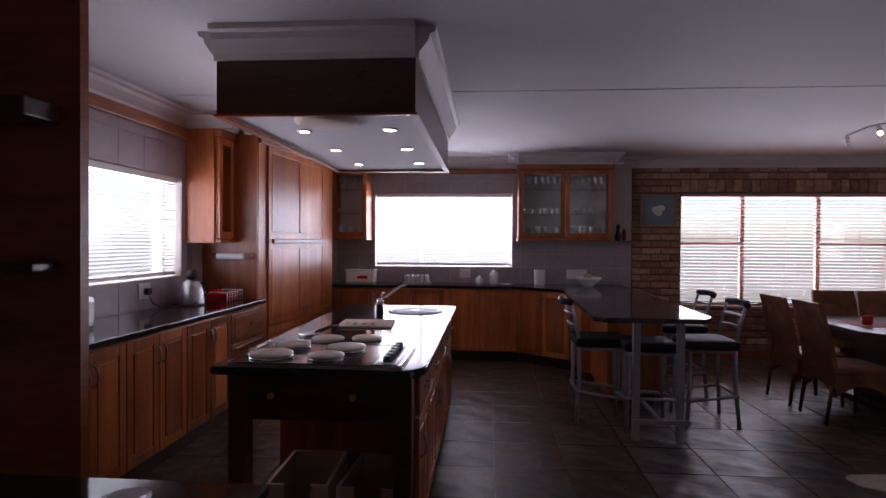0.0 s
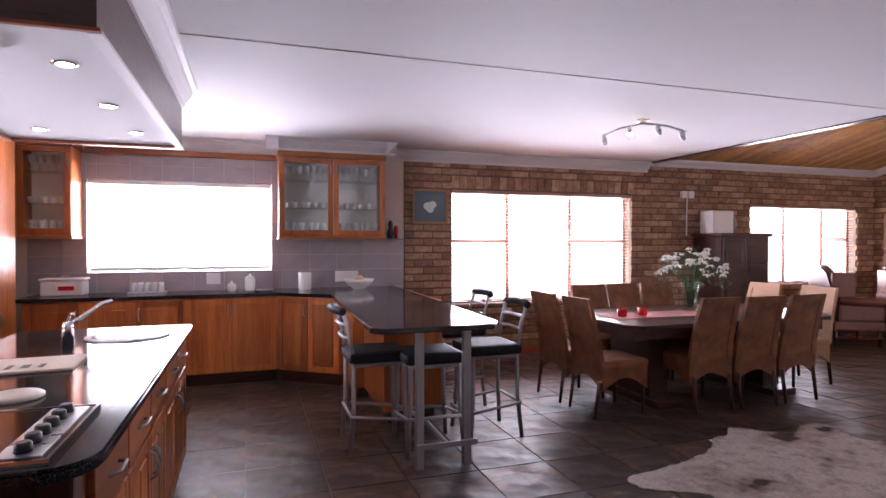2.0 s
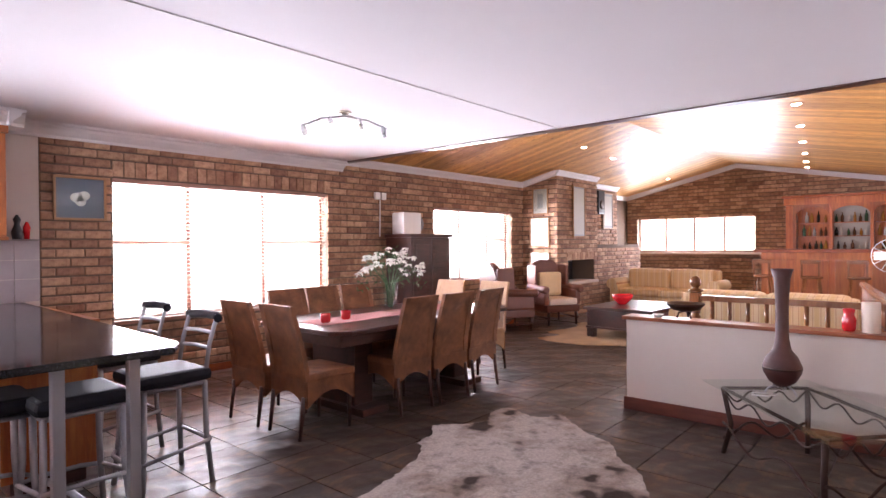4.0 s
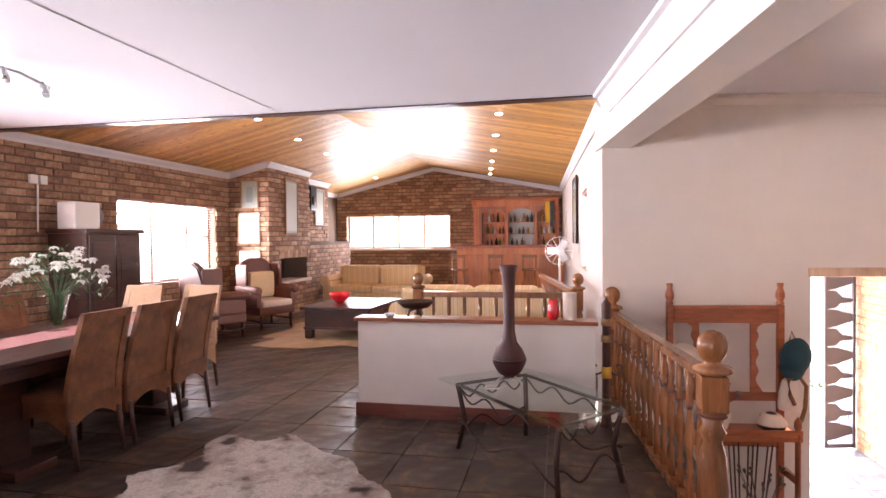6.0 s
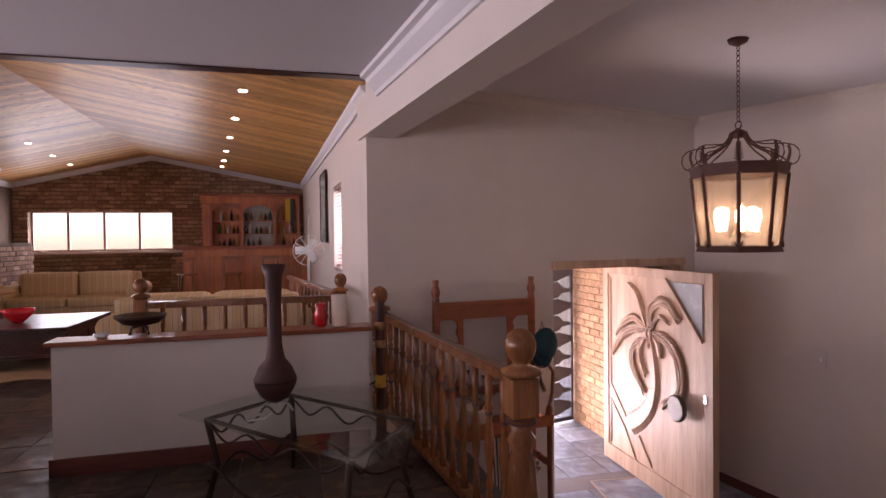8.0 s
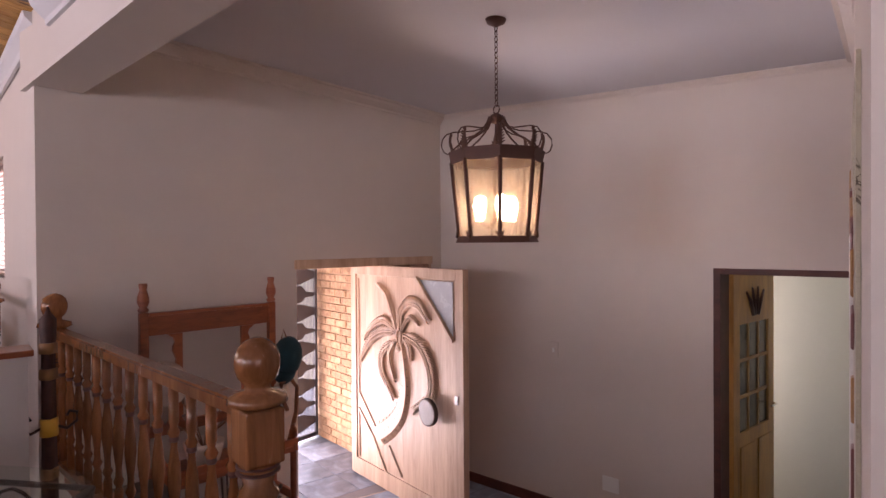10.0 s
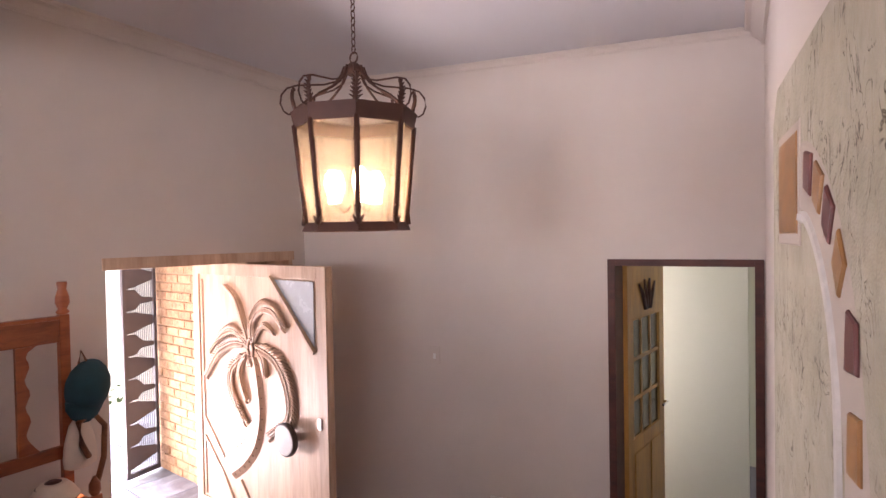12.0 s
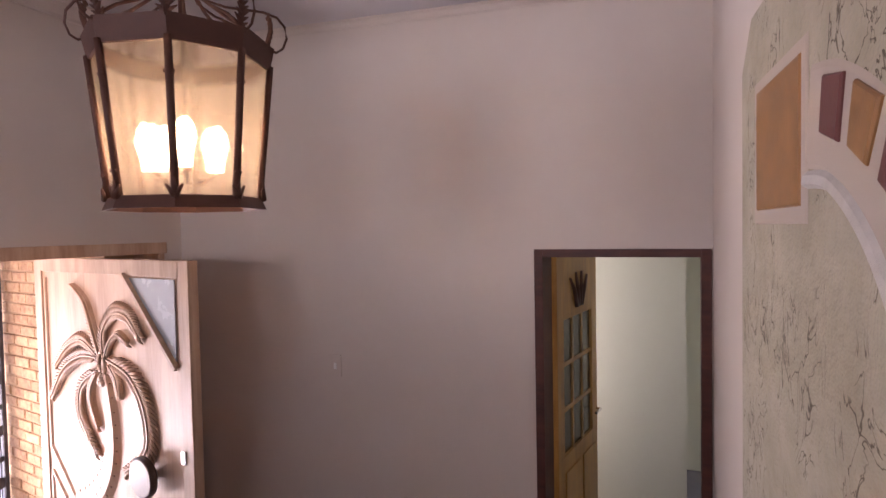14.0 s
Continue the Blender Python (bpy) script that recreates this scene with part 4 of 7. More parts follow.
simple("mug", "plain white utensil jar on the black worktop", "jar", 0.62, YN - 0.28, ZW, [("jar", L([(0.065, 0), (0.07, 0.01), (0.07, 0.18), (0.064, 0.185)], 24), M_WHITE)])
simple("fruit_bowl", "white bowl with a pale fruit on the black worktop", "bowl", 1.18, YN - 0.42, ZW, [("bowl", L([(0.06, 0), (0.07, 0.01), (0.15, 0.08), (0.165, 0.11), (0.155, 0.11), (0.13, 0.07), (0.002, 0.05)], 28), M_WHITE), ("fruit", L([(0.005, 0.06), (0.05, 0.08), (0.055, 0.11), (0.04, 0.14), (0.004, 0.15)], 16), M_CREAM)])
for x, y, rz in ((-0.38, YN - 0.012, 0), (0.98, YN - 0.012, 0)):
    simple("wall_socket", "white plastic wall socket on the tiled splashback", "socket", x, y, 0.96, [("plate", B((0, -0.01, 0, 0.14 if x < 0 else 0.26, 0, 0.12), bevel=0.004), M_PLASTIC), ("switch", B((0.09, -0.016, 0.07, 0.12, -0.0105, 0.1), bevel=0.002), M_PLASTIC)], rz)
simple("wall_socket", "white plastic wall socket with a black plug on the tiled splashback", "socket", -2.588, 3.42, 0.98, [("plate", B((0, -0.01, 0, 0.14, 0, 0.12), bevel=0.004), M_PLASTIC), ("plug", B((0.05, -0.05, 0.03, 0.10, -0.011, 0.08), bevel=0.008), M_BLACK), ("cord", T([(0.07, -0.04, 0.03), (0.08, -0.06, -0.03), (0.14, -0.1, -0.075), (0.3, -0.15, -0.075)], r=0.004), M_BLACK)], 90)
simple("kettle", "brushed steel kettle with a black handle on the side worktop", "kettle", -2.38, 3.80, ZW, [("body", L([(0.09, 0), (0.095, 0.02), (0.085, 0.12), (0.06, 0.19), (0.03, 0.205)], 24), M_STEEL), ("lid_knob", L([(0.03, 0.206), (0.045, 0.24), (0.035, 0.28), (0.005, 0.29)], 16), M_BLACK), ("handle", T([(0.07, 0, 0.17), (0.13, 0, 0.17), (0.14, 0, 0.09), (0.09, 0, 0.03)], r=0.011), M_BLACK)], 60)
simple("jug", "white plastic jug on the side worktop", "jug", -2.46, 3.92, ZW, [("body", L([(0.06, 0), (0.06, 0.15), (0.055, 0.17)], 20), M_PLASTIC)])
bk = thing("wire_basket", "white wire basket with red packets on the side worktop", "basket", -2.45, 4.25, ZW, 90)
part("wires", T(*[[(0, 0.05 * i, 0), (0, 0.05 * i, 0.08)] for i in range(7)], [(0, 0, 0.08), (0, 0.3, 0.08)], [(0, 0, 0.04), (0, 0.3, 0.04)], [(0, 0, 0.08), (-0.2, 0, 0.08)], [(-0.2, 0, 0.08), (-0.2, 0.3, 0.08)], [(0, 0.3, 0.08), (-0.2, 0.3, 0.08)], r=0.003, seg=5), M_PLASTIC, bk)
part("packets", B((-0.19, 0.02, 0, -0.1, 0.14, 0.1), (-0.09, 0.05, 0, -0.02, 0.26, 0.06), bevel=0.006), M_RED, bk)
bk.matrix_basis = pose(-2.20, 4.04, ZW + 0.003, 0, 0, 0)
simple("toaster", "white plastic toaster with black dials on the side worktop", "toaster", -2.44, 2.30, ZW, [("body", B((0, 0, 0.012, 0.17, 0.27, 0.19), bevel=0.03), M_WHITE), ("base", B((0.01, 0.01, 0, 0.16, 0.26, 0.012)), M_BLACK), ("slots", B((0.045, 0.04, 0.1905, 0.068, 0.22, 0.192), (0.10, 0.04, 0.1905, 0.123, 0.22, 0.192)), M_BLACK), ("dial_panel", B((0.171, 0.10, 0.03, 0.176, 0.17, 0.13), bevel=0.002), M_BLACK), ("lever", B((0.055, -0.02, 0.11, 0.115, -0.001, 0.13), bevel=0.004), M_BLACK)], 10)
# cupboard side and desk near the start of the walk
nd = thing("tall_oven_housing", "dark red-brown wooden tall unit side at the kitchen entrance", "cabinet")
part("side", B((-2.3, 1.18, 0, -1.36, 1.22, 2.49)), M_REDW, nd)
part("ledge", B((-1.9, 1.05, 1.32, -1.42, 1.17, 1.35), (-1.9, 1.02, 1.80, -1.42, 1.17, 1.86), bevel=0.006), M_DARKW, nd)
ds = thing("side_counter", "low black granite counter beside the kitchen entrance", "counter")
part("slab", B((-1.5, 0.55, 0.72, -0.62, 0.93, 0.75), bevel=0.006), M_GRANITE, ds)
part("carcass", B((-1.45, 0.58, 0.0, -0.7, 0.9, 0.719)), M_REDW, ds)
simple("ashtray", "clear glass dish on the low black counter", "dish", -0.92, 0.75, 0.751, [("dish", L([(0.05, 0), (0.06, 0.03), (0.05, 0.032), (0.002, 0.01)], 20), M_SHINE)])

# ---- dining ----
def stool(x, y, rz, back=True):
    s = thing("bar_stool", "grey metal bar stool with a black padded seat", "bar stool", x, y, 0, rz, "stools at the breakfast bar")
    for i, (a, b) in enumerate(((-0.17, -0.17), (0.17, -0.17), (-0.17, 0.17), (0.17, 0.17))):
        part("leg", T([(a * 1.16, b * 1.16, 0), (a * 1.02, b * 1.02, 0.3), (a, b, 0.59)], r=0.016), M_GREYM, s)
    part("foot_ring", T([(-0.19, -0.19, 0.2), (-0.1, -0.235, 0.2), (0.1, -0.235, 0.2), (0.19, -0.19, 0.2)], [(0.19, -0.19, 0.2), (0.19, 0.19, 0.25)], [(0.19, 0.19, 0.25), (-0.19, 0.19, 0.25)], [(-0.19, 0.19, 0.25), (-0.19, -0.19, 0.2)], r=0.012), M_GREYM, s)
    part("seat_frame", T([(-0.17, -0.17, 0.585), (0.17, -0.17, 0.585), (0.17, 0.17, 0.585), (-0.17, 0.17, 0.585), (-0.17, -0.17, 0.585)], r=0.013), M_GREYM, s)
    part("seat", B((-0.205, -0.205, 0.598, 0.205, 0.205, 0.672), bevel=0.034), M_LEATHER, s, "black padded seat")
    if back:
        for a in (-0.17, 0.17):
            part("back_post", T([(a, 0.17, 0.6), (a, 0.20, 0.8), (a, 0.25, 0.97)], r=0.013), M_GREYM, s)
        for z, yy in ((0.77, 0.2), (0.86, 0.22)):
            part("back_bar", T([(-0.17, yy, z), (-0.08, yy + 0.03, z), (0.08, yy + 0.03, z), (0.17, yy, z)], r=0.012), M_GREYM, s)
        part("back_pad", T([(-0.19, 0.245, 0.95), (-0.09, 0.29, 0.955), (0.09, 0.29, 0.955), (0.19, 0.245, 0.95)], r=0.026), M_LEATHER, s, "black padded back roll")


stool(0.88, 4.15, 90)
stool(1.22, 3.98, 180, False)
stool(1.72, 4.13, -90)
stool(1.78, 4.95, -90)


def chair(mat, label):
    c = thing("dining_chair", label, "dining chair", group="chairs round the dining table")
    for a in (-0.19, 0.19):
        part("leg", T([(a, -0.2, 0), (a, -0.2, 0.3)], r=[0.014, 0.02], seg=6), M_DARKW, c, "dark wooden leg")
        part("leg", T([(a, 0.25, 0), (a, 0.21, 0.3)], r=[0.014, 0.02], seg=6), M_DARKW, c, "dark wooden leg")
    bm = bmesh.new()
    box(bm, -0.225, -0.235, 0.40, 0.225, 0.215, 0.46, bevel=0.02)
    part("seat", bm, mat, c, "woven seat")
    # skirts with an arched lower edge
    def skirt(p, q, nrm):
        bm = bmesh.new()
        rows = []
        for i in range(9):
            u = i / 8
            x, y = p[0] + (q[0] - p[0]) * u, p[1] + (q[1] - p[1]) * u
            z = 0.22 + 0.10 * math.sin(math.pi * u)
            rows.append([bm.verts.new((x + nrm[0] * k, y + nrm[1] * k, w)) for k in (0, 0.014) for w in (z, 0.41)])
        for a, b in zip(rows, rows[1:]):
            bm.faces.new((a[0], b[0], b[1], a[1]))
            bm.faces.new((a[2], a[3], b[3], b[2]))
            bm.faces.new((a[1], b[1], b[3], a[3]))
            bm.faces.new((a[0], a[2], b[2], b[0]))
        bmesh.ops.recalc_face_normals(bm, faces=bm.faces[:])
        part("skirt", bm, mat, c, "woven skirt with an arched edge")
    skirt((-0.22, -0.228), (0.22, -0.228), (0, 1))
    skirt((-0.22, 0.215), (0.22, 0.215), (0, -1))
    skirt((-0.219, -0.22), (-0.219, 0.2), (1, 0))
    skirt((0.219, -0.22), (0.219, 0.2), (-1, 0))

    def slab(name, x0, x1, z0, z1, d, label, off=0.0):
        bm = bmesh.new()
        rows = []
        n = 8
        for i in range(n + 1):
            z = z0 + (z1 - z0) * i / n
            y = 0.185 + 0.11 * max(0, (z - 0.45) / 0.5) ** 1.3 + off
            f = 1.0 - 0.12 * (z - 0.4) / 0.55
            rows.append([bm.verts.new(p) for p in ((x0 * f, y, z), (x1 * f, y, z), (x1 * f, y + d, z), (x0 * f, y + d, z))])
        for a, b in zip(rows, rows[1:]):
            for k in range(4):
                bm.faces.new((a[k], a[(k + 1) % 4], b[(k + 1) % 4], b[k]))
        bm.faces.new(rows[0][::-1])
        bm.faces.new(rows[-1])
        part(name, bm, mat, c, label)
    slab("back_frame", -0.225, -0.165, 0.42, 0.955, 0.035, "woven back edge")
    slab("back_frame", 0.165, 0.225, 0.42, 0.955, 0.035, "woven back edge")
    slab("back_rail", -0.166, 0.166, 0.90, 0.955, 0.035, "woven top rail")
    slab("backrest", -0.167, 0.167, 0.42, 0.902, 0.022, "woven back panel", 0.006)
    return c


ch = chair(M_WICKER, "brown woven wicker dining chair with high back, dark legs")
ch.matrix_basis = pose(2.90, 4.30, 0, 0, 0, 90)
for x, y, rz in ((2.88, 4.83, 92), (3.70, 4.22, 181), (4.17, 4.20, 179), (4.66, 4.22, 182), (3.48, 5.2, -1), (3.93, 5.22, 2), (4.35, 5.2, 0)):
    copy_thing(ch, pose(x, y, 0, 0, 0, rz))
cp = chair(M_WICKL, "pale woven high-backed dining chair at the table end")
cp.matrix_basis = pose(5.2, 5.1, 0, 0, 0, -90)
copy_thing(cp, pose(5.28, 4.55, 0, 0, 0, -95))

tb = thing("dining_table", "long dark polished wooden dining table", "dining table", 2.93, 4.02, 0)
TLX, TLY = 2.28, 1.16
bm = bmesh.new()
prism(bm, [(0.12, 0), (TLX - 0.12, 0), (TLX, 0.12), (TLX, TLY - 0.12), (TLX - 0.12, TLY), (0.12, TLY), (0, TLY - 0.12), (0, 0.12)], 0.70, 0.735)
bmesh.ops.bevel(bm, geom=bm.edges[:], offset=0.005, segments=1, affect="EDGES")
part("tabletop", bm, M_DARKW, tb)
part("apron", B((0.1, 0.1, 0.6, TLX - 0.1, TLY - 0.1, 0.699), bevel=0.004), M_DARKW, tb)
for x in (0.5, TLX - 0.5):
    part("pedestal", B((x - 0.1, 0.3, 0.06, x + 0.1, TLY - 0.3, 0.599), (x - 0.14, 0.15, 0, x + 0.14, TLY - 0.15, 0.059), bevel=0.008), M_DARKW, tb)

M_RUN = plain("runner_cloth", (0.55, 0.25, 0.24), 0.9, 0, 0.35, 40, 0.3)
rn = thing("table_runner", "pale pink patterned cloth runner along the dining table", "table runner", 3.1, 4.42, 0.736)
part("cloth", B((0, 0, 0, 1.9, 0.36, 0.003)), M_RUN, rn)
for x, y in ((3.22, 4.55), (3.46, 4.58)):
    v = thing("votive_glass", "small red glass candle cup on the table runner", "candle holder", x, y, 0.7395, 0, "red candle cups")
    part("cup", L([(0.03, 0), (0.04, 0.01), (0.043, 0.075), (0.037, 0.075), (0.03, 0.02), (0.002, 0.018)], 18), M_RED, v)
vs = thing("flower_vase", "clear glass vase of white flowers on the dining table", "vase with flowers", 4.13, 4.72, 0.7395)
part("vase", L([(0.07, 0), (0.065, 0.02), (0.06, 0.12), (0.075, 0.24), (0.10, 0.28), (0.092, 0.28), (0.066, 0.22), (0.05, 0.1), (0.002, 0.03)], 24), M_TGLASS, vs)
rng = random.Random(11)
stems = []
bmf, bml = bmesh.new(), bmesh.new()
for i in range(56):
    a, e = rng.uniform(0, 2 * math.pi), rng.uniform(0.1, 1.0)
    r = 0.34 * math.sqrt(e)
    tip = (r * math.cos(a), r * math.sin(a), 0.30 + 0.30 * (1 - e * 0.75) + rng.uniform(-0.05, 0.06))
    if i < 26:
        stems.append([(0.02 * math.cos(a), 0.02 * math.sin(a), 0.04), (0.05 * math.cos(a), 0.05 * math.sin(a), 0.27), tip])
    s = rng.uniform(0.026, 0.045)
    for k in range(6):
        b = k * math.pi / 3 + a
        m = Matrix.Translation(tip) @ Matrix.Rotation(b, 4, "Z") @ Matrix.Rotation(rng.uniform(0.3, 1.1), 4, "Y")
        vv = [bmf.verts.new(m @ Vector(p)) for p in ((0, 0, 0), (s * 0.6, -s * 0.5, 0.2 * s), (s * 1.4, 0, 0.1 * s), (s * 0.6, s * 0.5, 0.2 * s))]
        bmf.faces.new(vv)
for i in range(260):
    a, e = rng.uniform(0, 2 * math.pi), rng.uniform(0, 1.0)
    r = 0.33 * math.sqrt(e)
    m = Matrix.Translation((r * math.cos(a), r * math.sin(a), 0.24 + 0.30 * (1 - e) + rng.uniform(-0.05, 0.08))) @ Euler((rng.uniform(-1, 1), rng.uniform(-1, 1), rng.uniform(0, 6))).to_matrix().to_4x4()
    s = rng.uniform(0.03, 0.07)
    vv = [bml.verts.new(m @ Vector(p)) for p in ((0, 0, 0), (s * 0.5, -s * 0.16, 0.05 * s), (s, 0, -0.1 * s), (s * 0.5, s * 0.16, 0.05 * s))]
    bml.faces.new(vv)
part("stems", T(*stems, r=0.003, seg=5), M_LEAF, vs)
part("blossoms", bmf, M_PETAL, vs, "white blossoms")
part("leaves", bml, M_LEAF, vs, "green leaves")

# track lamp on the ceiling
tl = thing("ceiling_spot_bar", "arched brushed metal ceiling bar with four small lamps, one lit", "ceiling lamp", 3.40, 4.50, 0, -35)
part("canopy", L([(0.02, -0.03), (0.06, -0.012), (0.06, -0.001)], 20, Matrix.Translation((0, 0, HC))), M_STEEL, tl)
part("bar", T([(-0.36, 0, HC - 0.13), (-0.2, 0, HC - 0.06), (0, 0, HC - 0.03), (0.2, 0, HC - 0.06), (0.36, 0, HC - 0.13)], r=0.009), M_STEEL, tl)
for i, (x, z) in enumerate(((-0.34, -0.16), (-0.12, -0.09), (0.12, -0.09), (0.32, -0.15))):
    h = part("lamp_head", T([(x, 0, HC + z + 0.05), (x, -0.01, HC + z + 0.02), (x + 0.01, -0.02, HC + z - 0.03)], r=[0.008, 0.022, 0.026], seg=12), M_STEEL, tl)
    part("bulb", L([(0.004, -0.045), (0.02, -0.035), (0.02, -0.022)], 12, Matrix.Translation((x + 0.012, -0.025, HC + z - 0.012))), M_BULB if i == 1 else M_SHINE, h)
# picture and brackets on the brick wall
def picture(label, x, y, z, w, h, rz, inner, frame_mat, mat_border=0.05, spots=(), glazed=True):
    p = thing("framed_picture", label, "picture", x, y, z, rz)
    f = 0.022
    part("frame", B((0, -0.035, 0, w, -0.014, f), (0, -0.035, h - f, w, -0.014, h), (0, -0.035, f, f, -0.014, h - f), (w - f, -0.035, f, w, -0.014, h - f), bevel=0.003), frame_mat, p)
    part("mount", B((f, -0.022, f, w - f, -0.014, h - f)), inner[0], p)
    b = f + mat_border
    part("print", B((b, -0.026, b, w - b, -0.023, h - b)), inner[1], p)
    for cx, cz, r, mt in spots:
        part("print_motif", L([(r, 0), (r, 0.002)], 14, Matrix.Translation((cx, -0.0265, cz)) @ Matrix.Rotation(radians(90), 4, "X") @ Matrix.Diagonal((1, 0.85, 1, 1))), mt, p)
    if glazed:
        part("picture_glass", B((f, -0.031, f, w - f, -0.029, h - f)), M_GLASS, p).visible_shadow = False
    return p


M_BLUEG = plain("blue_grey_print", (0.10, 0.13, 0.18), 0.6, 0, 0.2)
M_PAPER = plain("print_paper", (0.42, 0.42, 0.38), 0.6, 0, 0.08)
M_PALEG = plain("pale_grey_print", (0.27, 0.30, 0.30), 0.6, 0, 0.25, 9)
picture("gilt framed blue picture of white blossoms on the brick wall", 1.89, YN - 0.01, 1.63, 0.44, 0.41, 0, (M_BLUEG, M_BLUEG), M_WICKL, 0.04,
        ((0.19, 0.21, 0.055, M_PETAL), (0.25, 0.23, 0.05, M_PETAL), (0.22, 0.17, 0.045, M_PETAL)))
fg = thing("figurine", "small dark and red figurine on the end of the tiled splashback", "figurine", 1.60, YN - 0.12, 1.452)
part("ledge", B((-0.1, -0.02, -0.014, 0.16, 0.105, 0.0)), M_GROUT, fg)
part("body", L([(0.035, 0), (0.045, 0.06), (0.02, 0.13), (0.03, 0.17), (0.008, 0.21)], 14), M_BLACK, fg)
part("red_piece", L([(0.02, 0), (0.028, 0.1), (0.01, 0.15)], 12, Matrix.Translation((0.07, 0, 0))), M_RED, fg)
wb = thing("wall_junction_boxes", "two white plastic junction boxes with a conduit on the brick wall", "junction box", 5.86, YN - 0.012, 1.5)
part("box", B((-0.05, -0.04, 0.53, 0.04, 0, 0.63), (0.07, -0.04, 0.53, 0.16, 0, 0.63), bevel=0.006), M_PLASTIC, wb)
part("conduit", T([(0.05, -0.02, 0.53), (0.04, -0.02, 0.0)], r=0.009), M_PLASTIC, wb)

# ---- cowhide ----
def hide(name, label, pts, z, mat):
    bm = bmesh.new()
    rng = random.Random(5)
    n = len(pts)
    dense = []
    for i in range(n):
        p, q, r, s = (Vector((*pts[(i + k) % n], 0)) for k in (-1, 0, 1, 2))
        for k in range(8):
            t = k / 8
            c = 0.5 * ((2 * q) + (r - p) * t + (2 * p - 5 * q + 4 * r - s) * t * t + (3 * q - p - 3 * r + s) * t ** 3)
            dense.append((c.x + rng.uniform(-0.012, 0.012), c.y + rng.uniform(-0.012, 0.012)))
    prism(bm, dense, z, z + 0.006)
    t = thing(name, label, "rug")
    part("hide", bm, mat, t)
    return t


a = Mat("cowhide", 0.9)
n1 = a.noise(1.7, 3, 0.6)
n2 = a.noise(60, 3, 0.7)
n3 = a.noise(7, 5, 0.7)
c = a.ramp(n1, [(0.36, (0.06, 0.035, 0.028)), (0.40, (0.42, 0.34, 0.29)), (0.5, (0.62, 0.55, 0.50))])
c = a.mix(c, a.ramp(n3, [(0.30, (0.35, 0.33, 0.33)), (0.5, (1, 1, 1))]), 0.8, "MULTIPLY")
a.color(a.mix(c, a.ramp(n2, [(0.3, (0.6,) * 3), (0.7, (0.95,) * 3)]), 1.0, "MULTIPLY"))
a.bump(n2, 0.5, 0.004)
M_HIDE = a.m
hide("cowhide_rug", "grey and white spotted cowhide rug on the slate floor",
     [(2.17, 3.05), (2.52, 3.13), (2.75, 3.18), (3.0, 3.28), (3.17, 3.44), (3.35, 3.47), (3.5, 3.6), (3.7, 3.42), (3.85, 3.36), (4.05, 3.46), (4.25, 3.42), (4.17, 3.2), (4.2, 3.06), (4.36, 3.0), (4.2, 2.8), (4.06, 2.62),
      (3.98, 2.42), (3.76, 2.25), (3.6, 2.06), (3.4, 1.93), (3.1, 1.75), (2.95, 1.95), (2.7, 2.05), (2.4, 1.95), (2.35, 2.2), (2.5, 2.5), (2.45, 2.75), (2.22, 2.88)], 0.002, M_HIDE)
hide("cowhide_rug", "pale brown and white cowhide rug under the coffee table",
     [(7.45, 5.1), (7.9, 5.0), (8.1, 5.3), (8.8, 5.2), (9.3, 5.4), (9.7, 5.0), (9.6, 4.4), (9.8, 3.6), (9.2, 3.3), (8.6, 3.5), (8.0, 3.2), (7.5, 3.35), (7.6, 3.9), (7.35, 4.4)], 0.002, plain("tan_hide", (0.40, 0.28, 0.16), 0.9, 0, 0.45, 3, 0.5))

# ---- lounge ----
ct = thing("coffee_table", "low dark wooden coffee table standing on a cowhide", "coffee table", 7.95, 3.62, 0.009, -2)
W, D = 1.35, 1.05
part("tabletop", B((0, 0, 0.40, W, D, 0.445), bevel=0.01), M_DARKW, ct)
part("apron", B((0.05, 0.05, 0.15, W - 0.05, D - 0.05, 0.399), bevel=0.004), M_DARKW, ct)
part("base_moulding", B((0.035, 0.035, 0.13, W - 0.035, D - 0.035, 0.16), bevel=0.006), M_DARKW, ct)
for a in (0.08, W / 2 + 0.01):
    d = part("drawer_front", B((a, 0.036, 0.18, a + W / 2 - 0.09, 0.05, 0.37), bevel=0.004), M_DARKW, ct)
    knob(d, Matrix.Translation((a + W / 4 - 0.045, 0.036, 0.275)))
for x, y in ((0.1, 0.1), (W - 0.1, 0.1), (0.1, D - 0.1), (W - 0.1, D - 0.1)):
    part("leg", B((x - 0.055, y - 0.055, 0, x + 0.055, y + 0.055, 0.129), bevel=0.01), M_DARKW, ct)
rb = thing("red_bowl", "glossy red conical bowl on the coffee table", "bowl", 8.55, 4.3, 0.455)
part("bowl", L([(0.05, 0), (0.06, 0.01), (0.14, 0.09), (0.16, 0.15), (0.15, 0.15), (0.12, 0.08), (0.002, 0.03)], 28), M_RED, rb)


def stripe_mat():
    a = Mat("striped_fabric", 0.9)
    w = a.t.nodes.new("ShaderNodeTexWave")
    w.bands_direction = "Y"
    w.inputs["Scale"].default_value = 2.6
    w.inputs["Distortion"].default_value = 0.3
    a.t.links.new(a.co, w.inputs[0])
    n = a.noise(40, 3)
    a.color(a.ramp(w.outputs[1], [(0.2, (0.62, 0.43, 0.22)), (0.45, (0.70, 0.55, 0.34)), (0.6, (0.42, 0.20, 0.10)), (0.75, (0.66, 0.50, 0.30))]))
    return a.bump(n, 0.3, 0.003).m


M_STRIPE = stripe_mat()


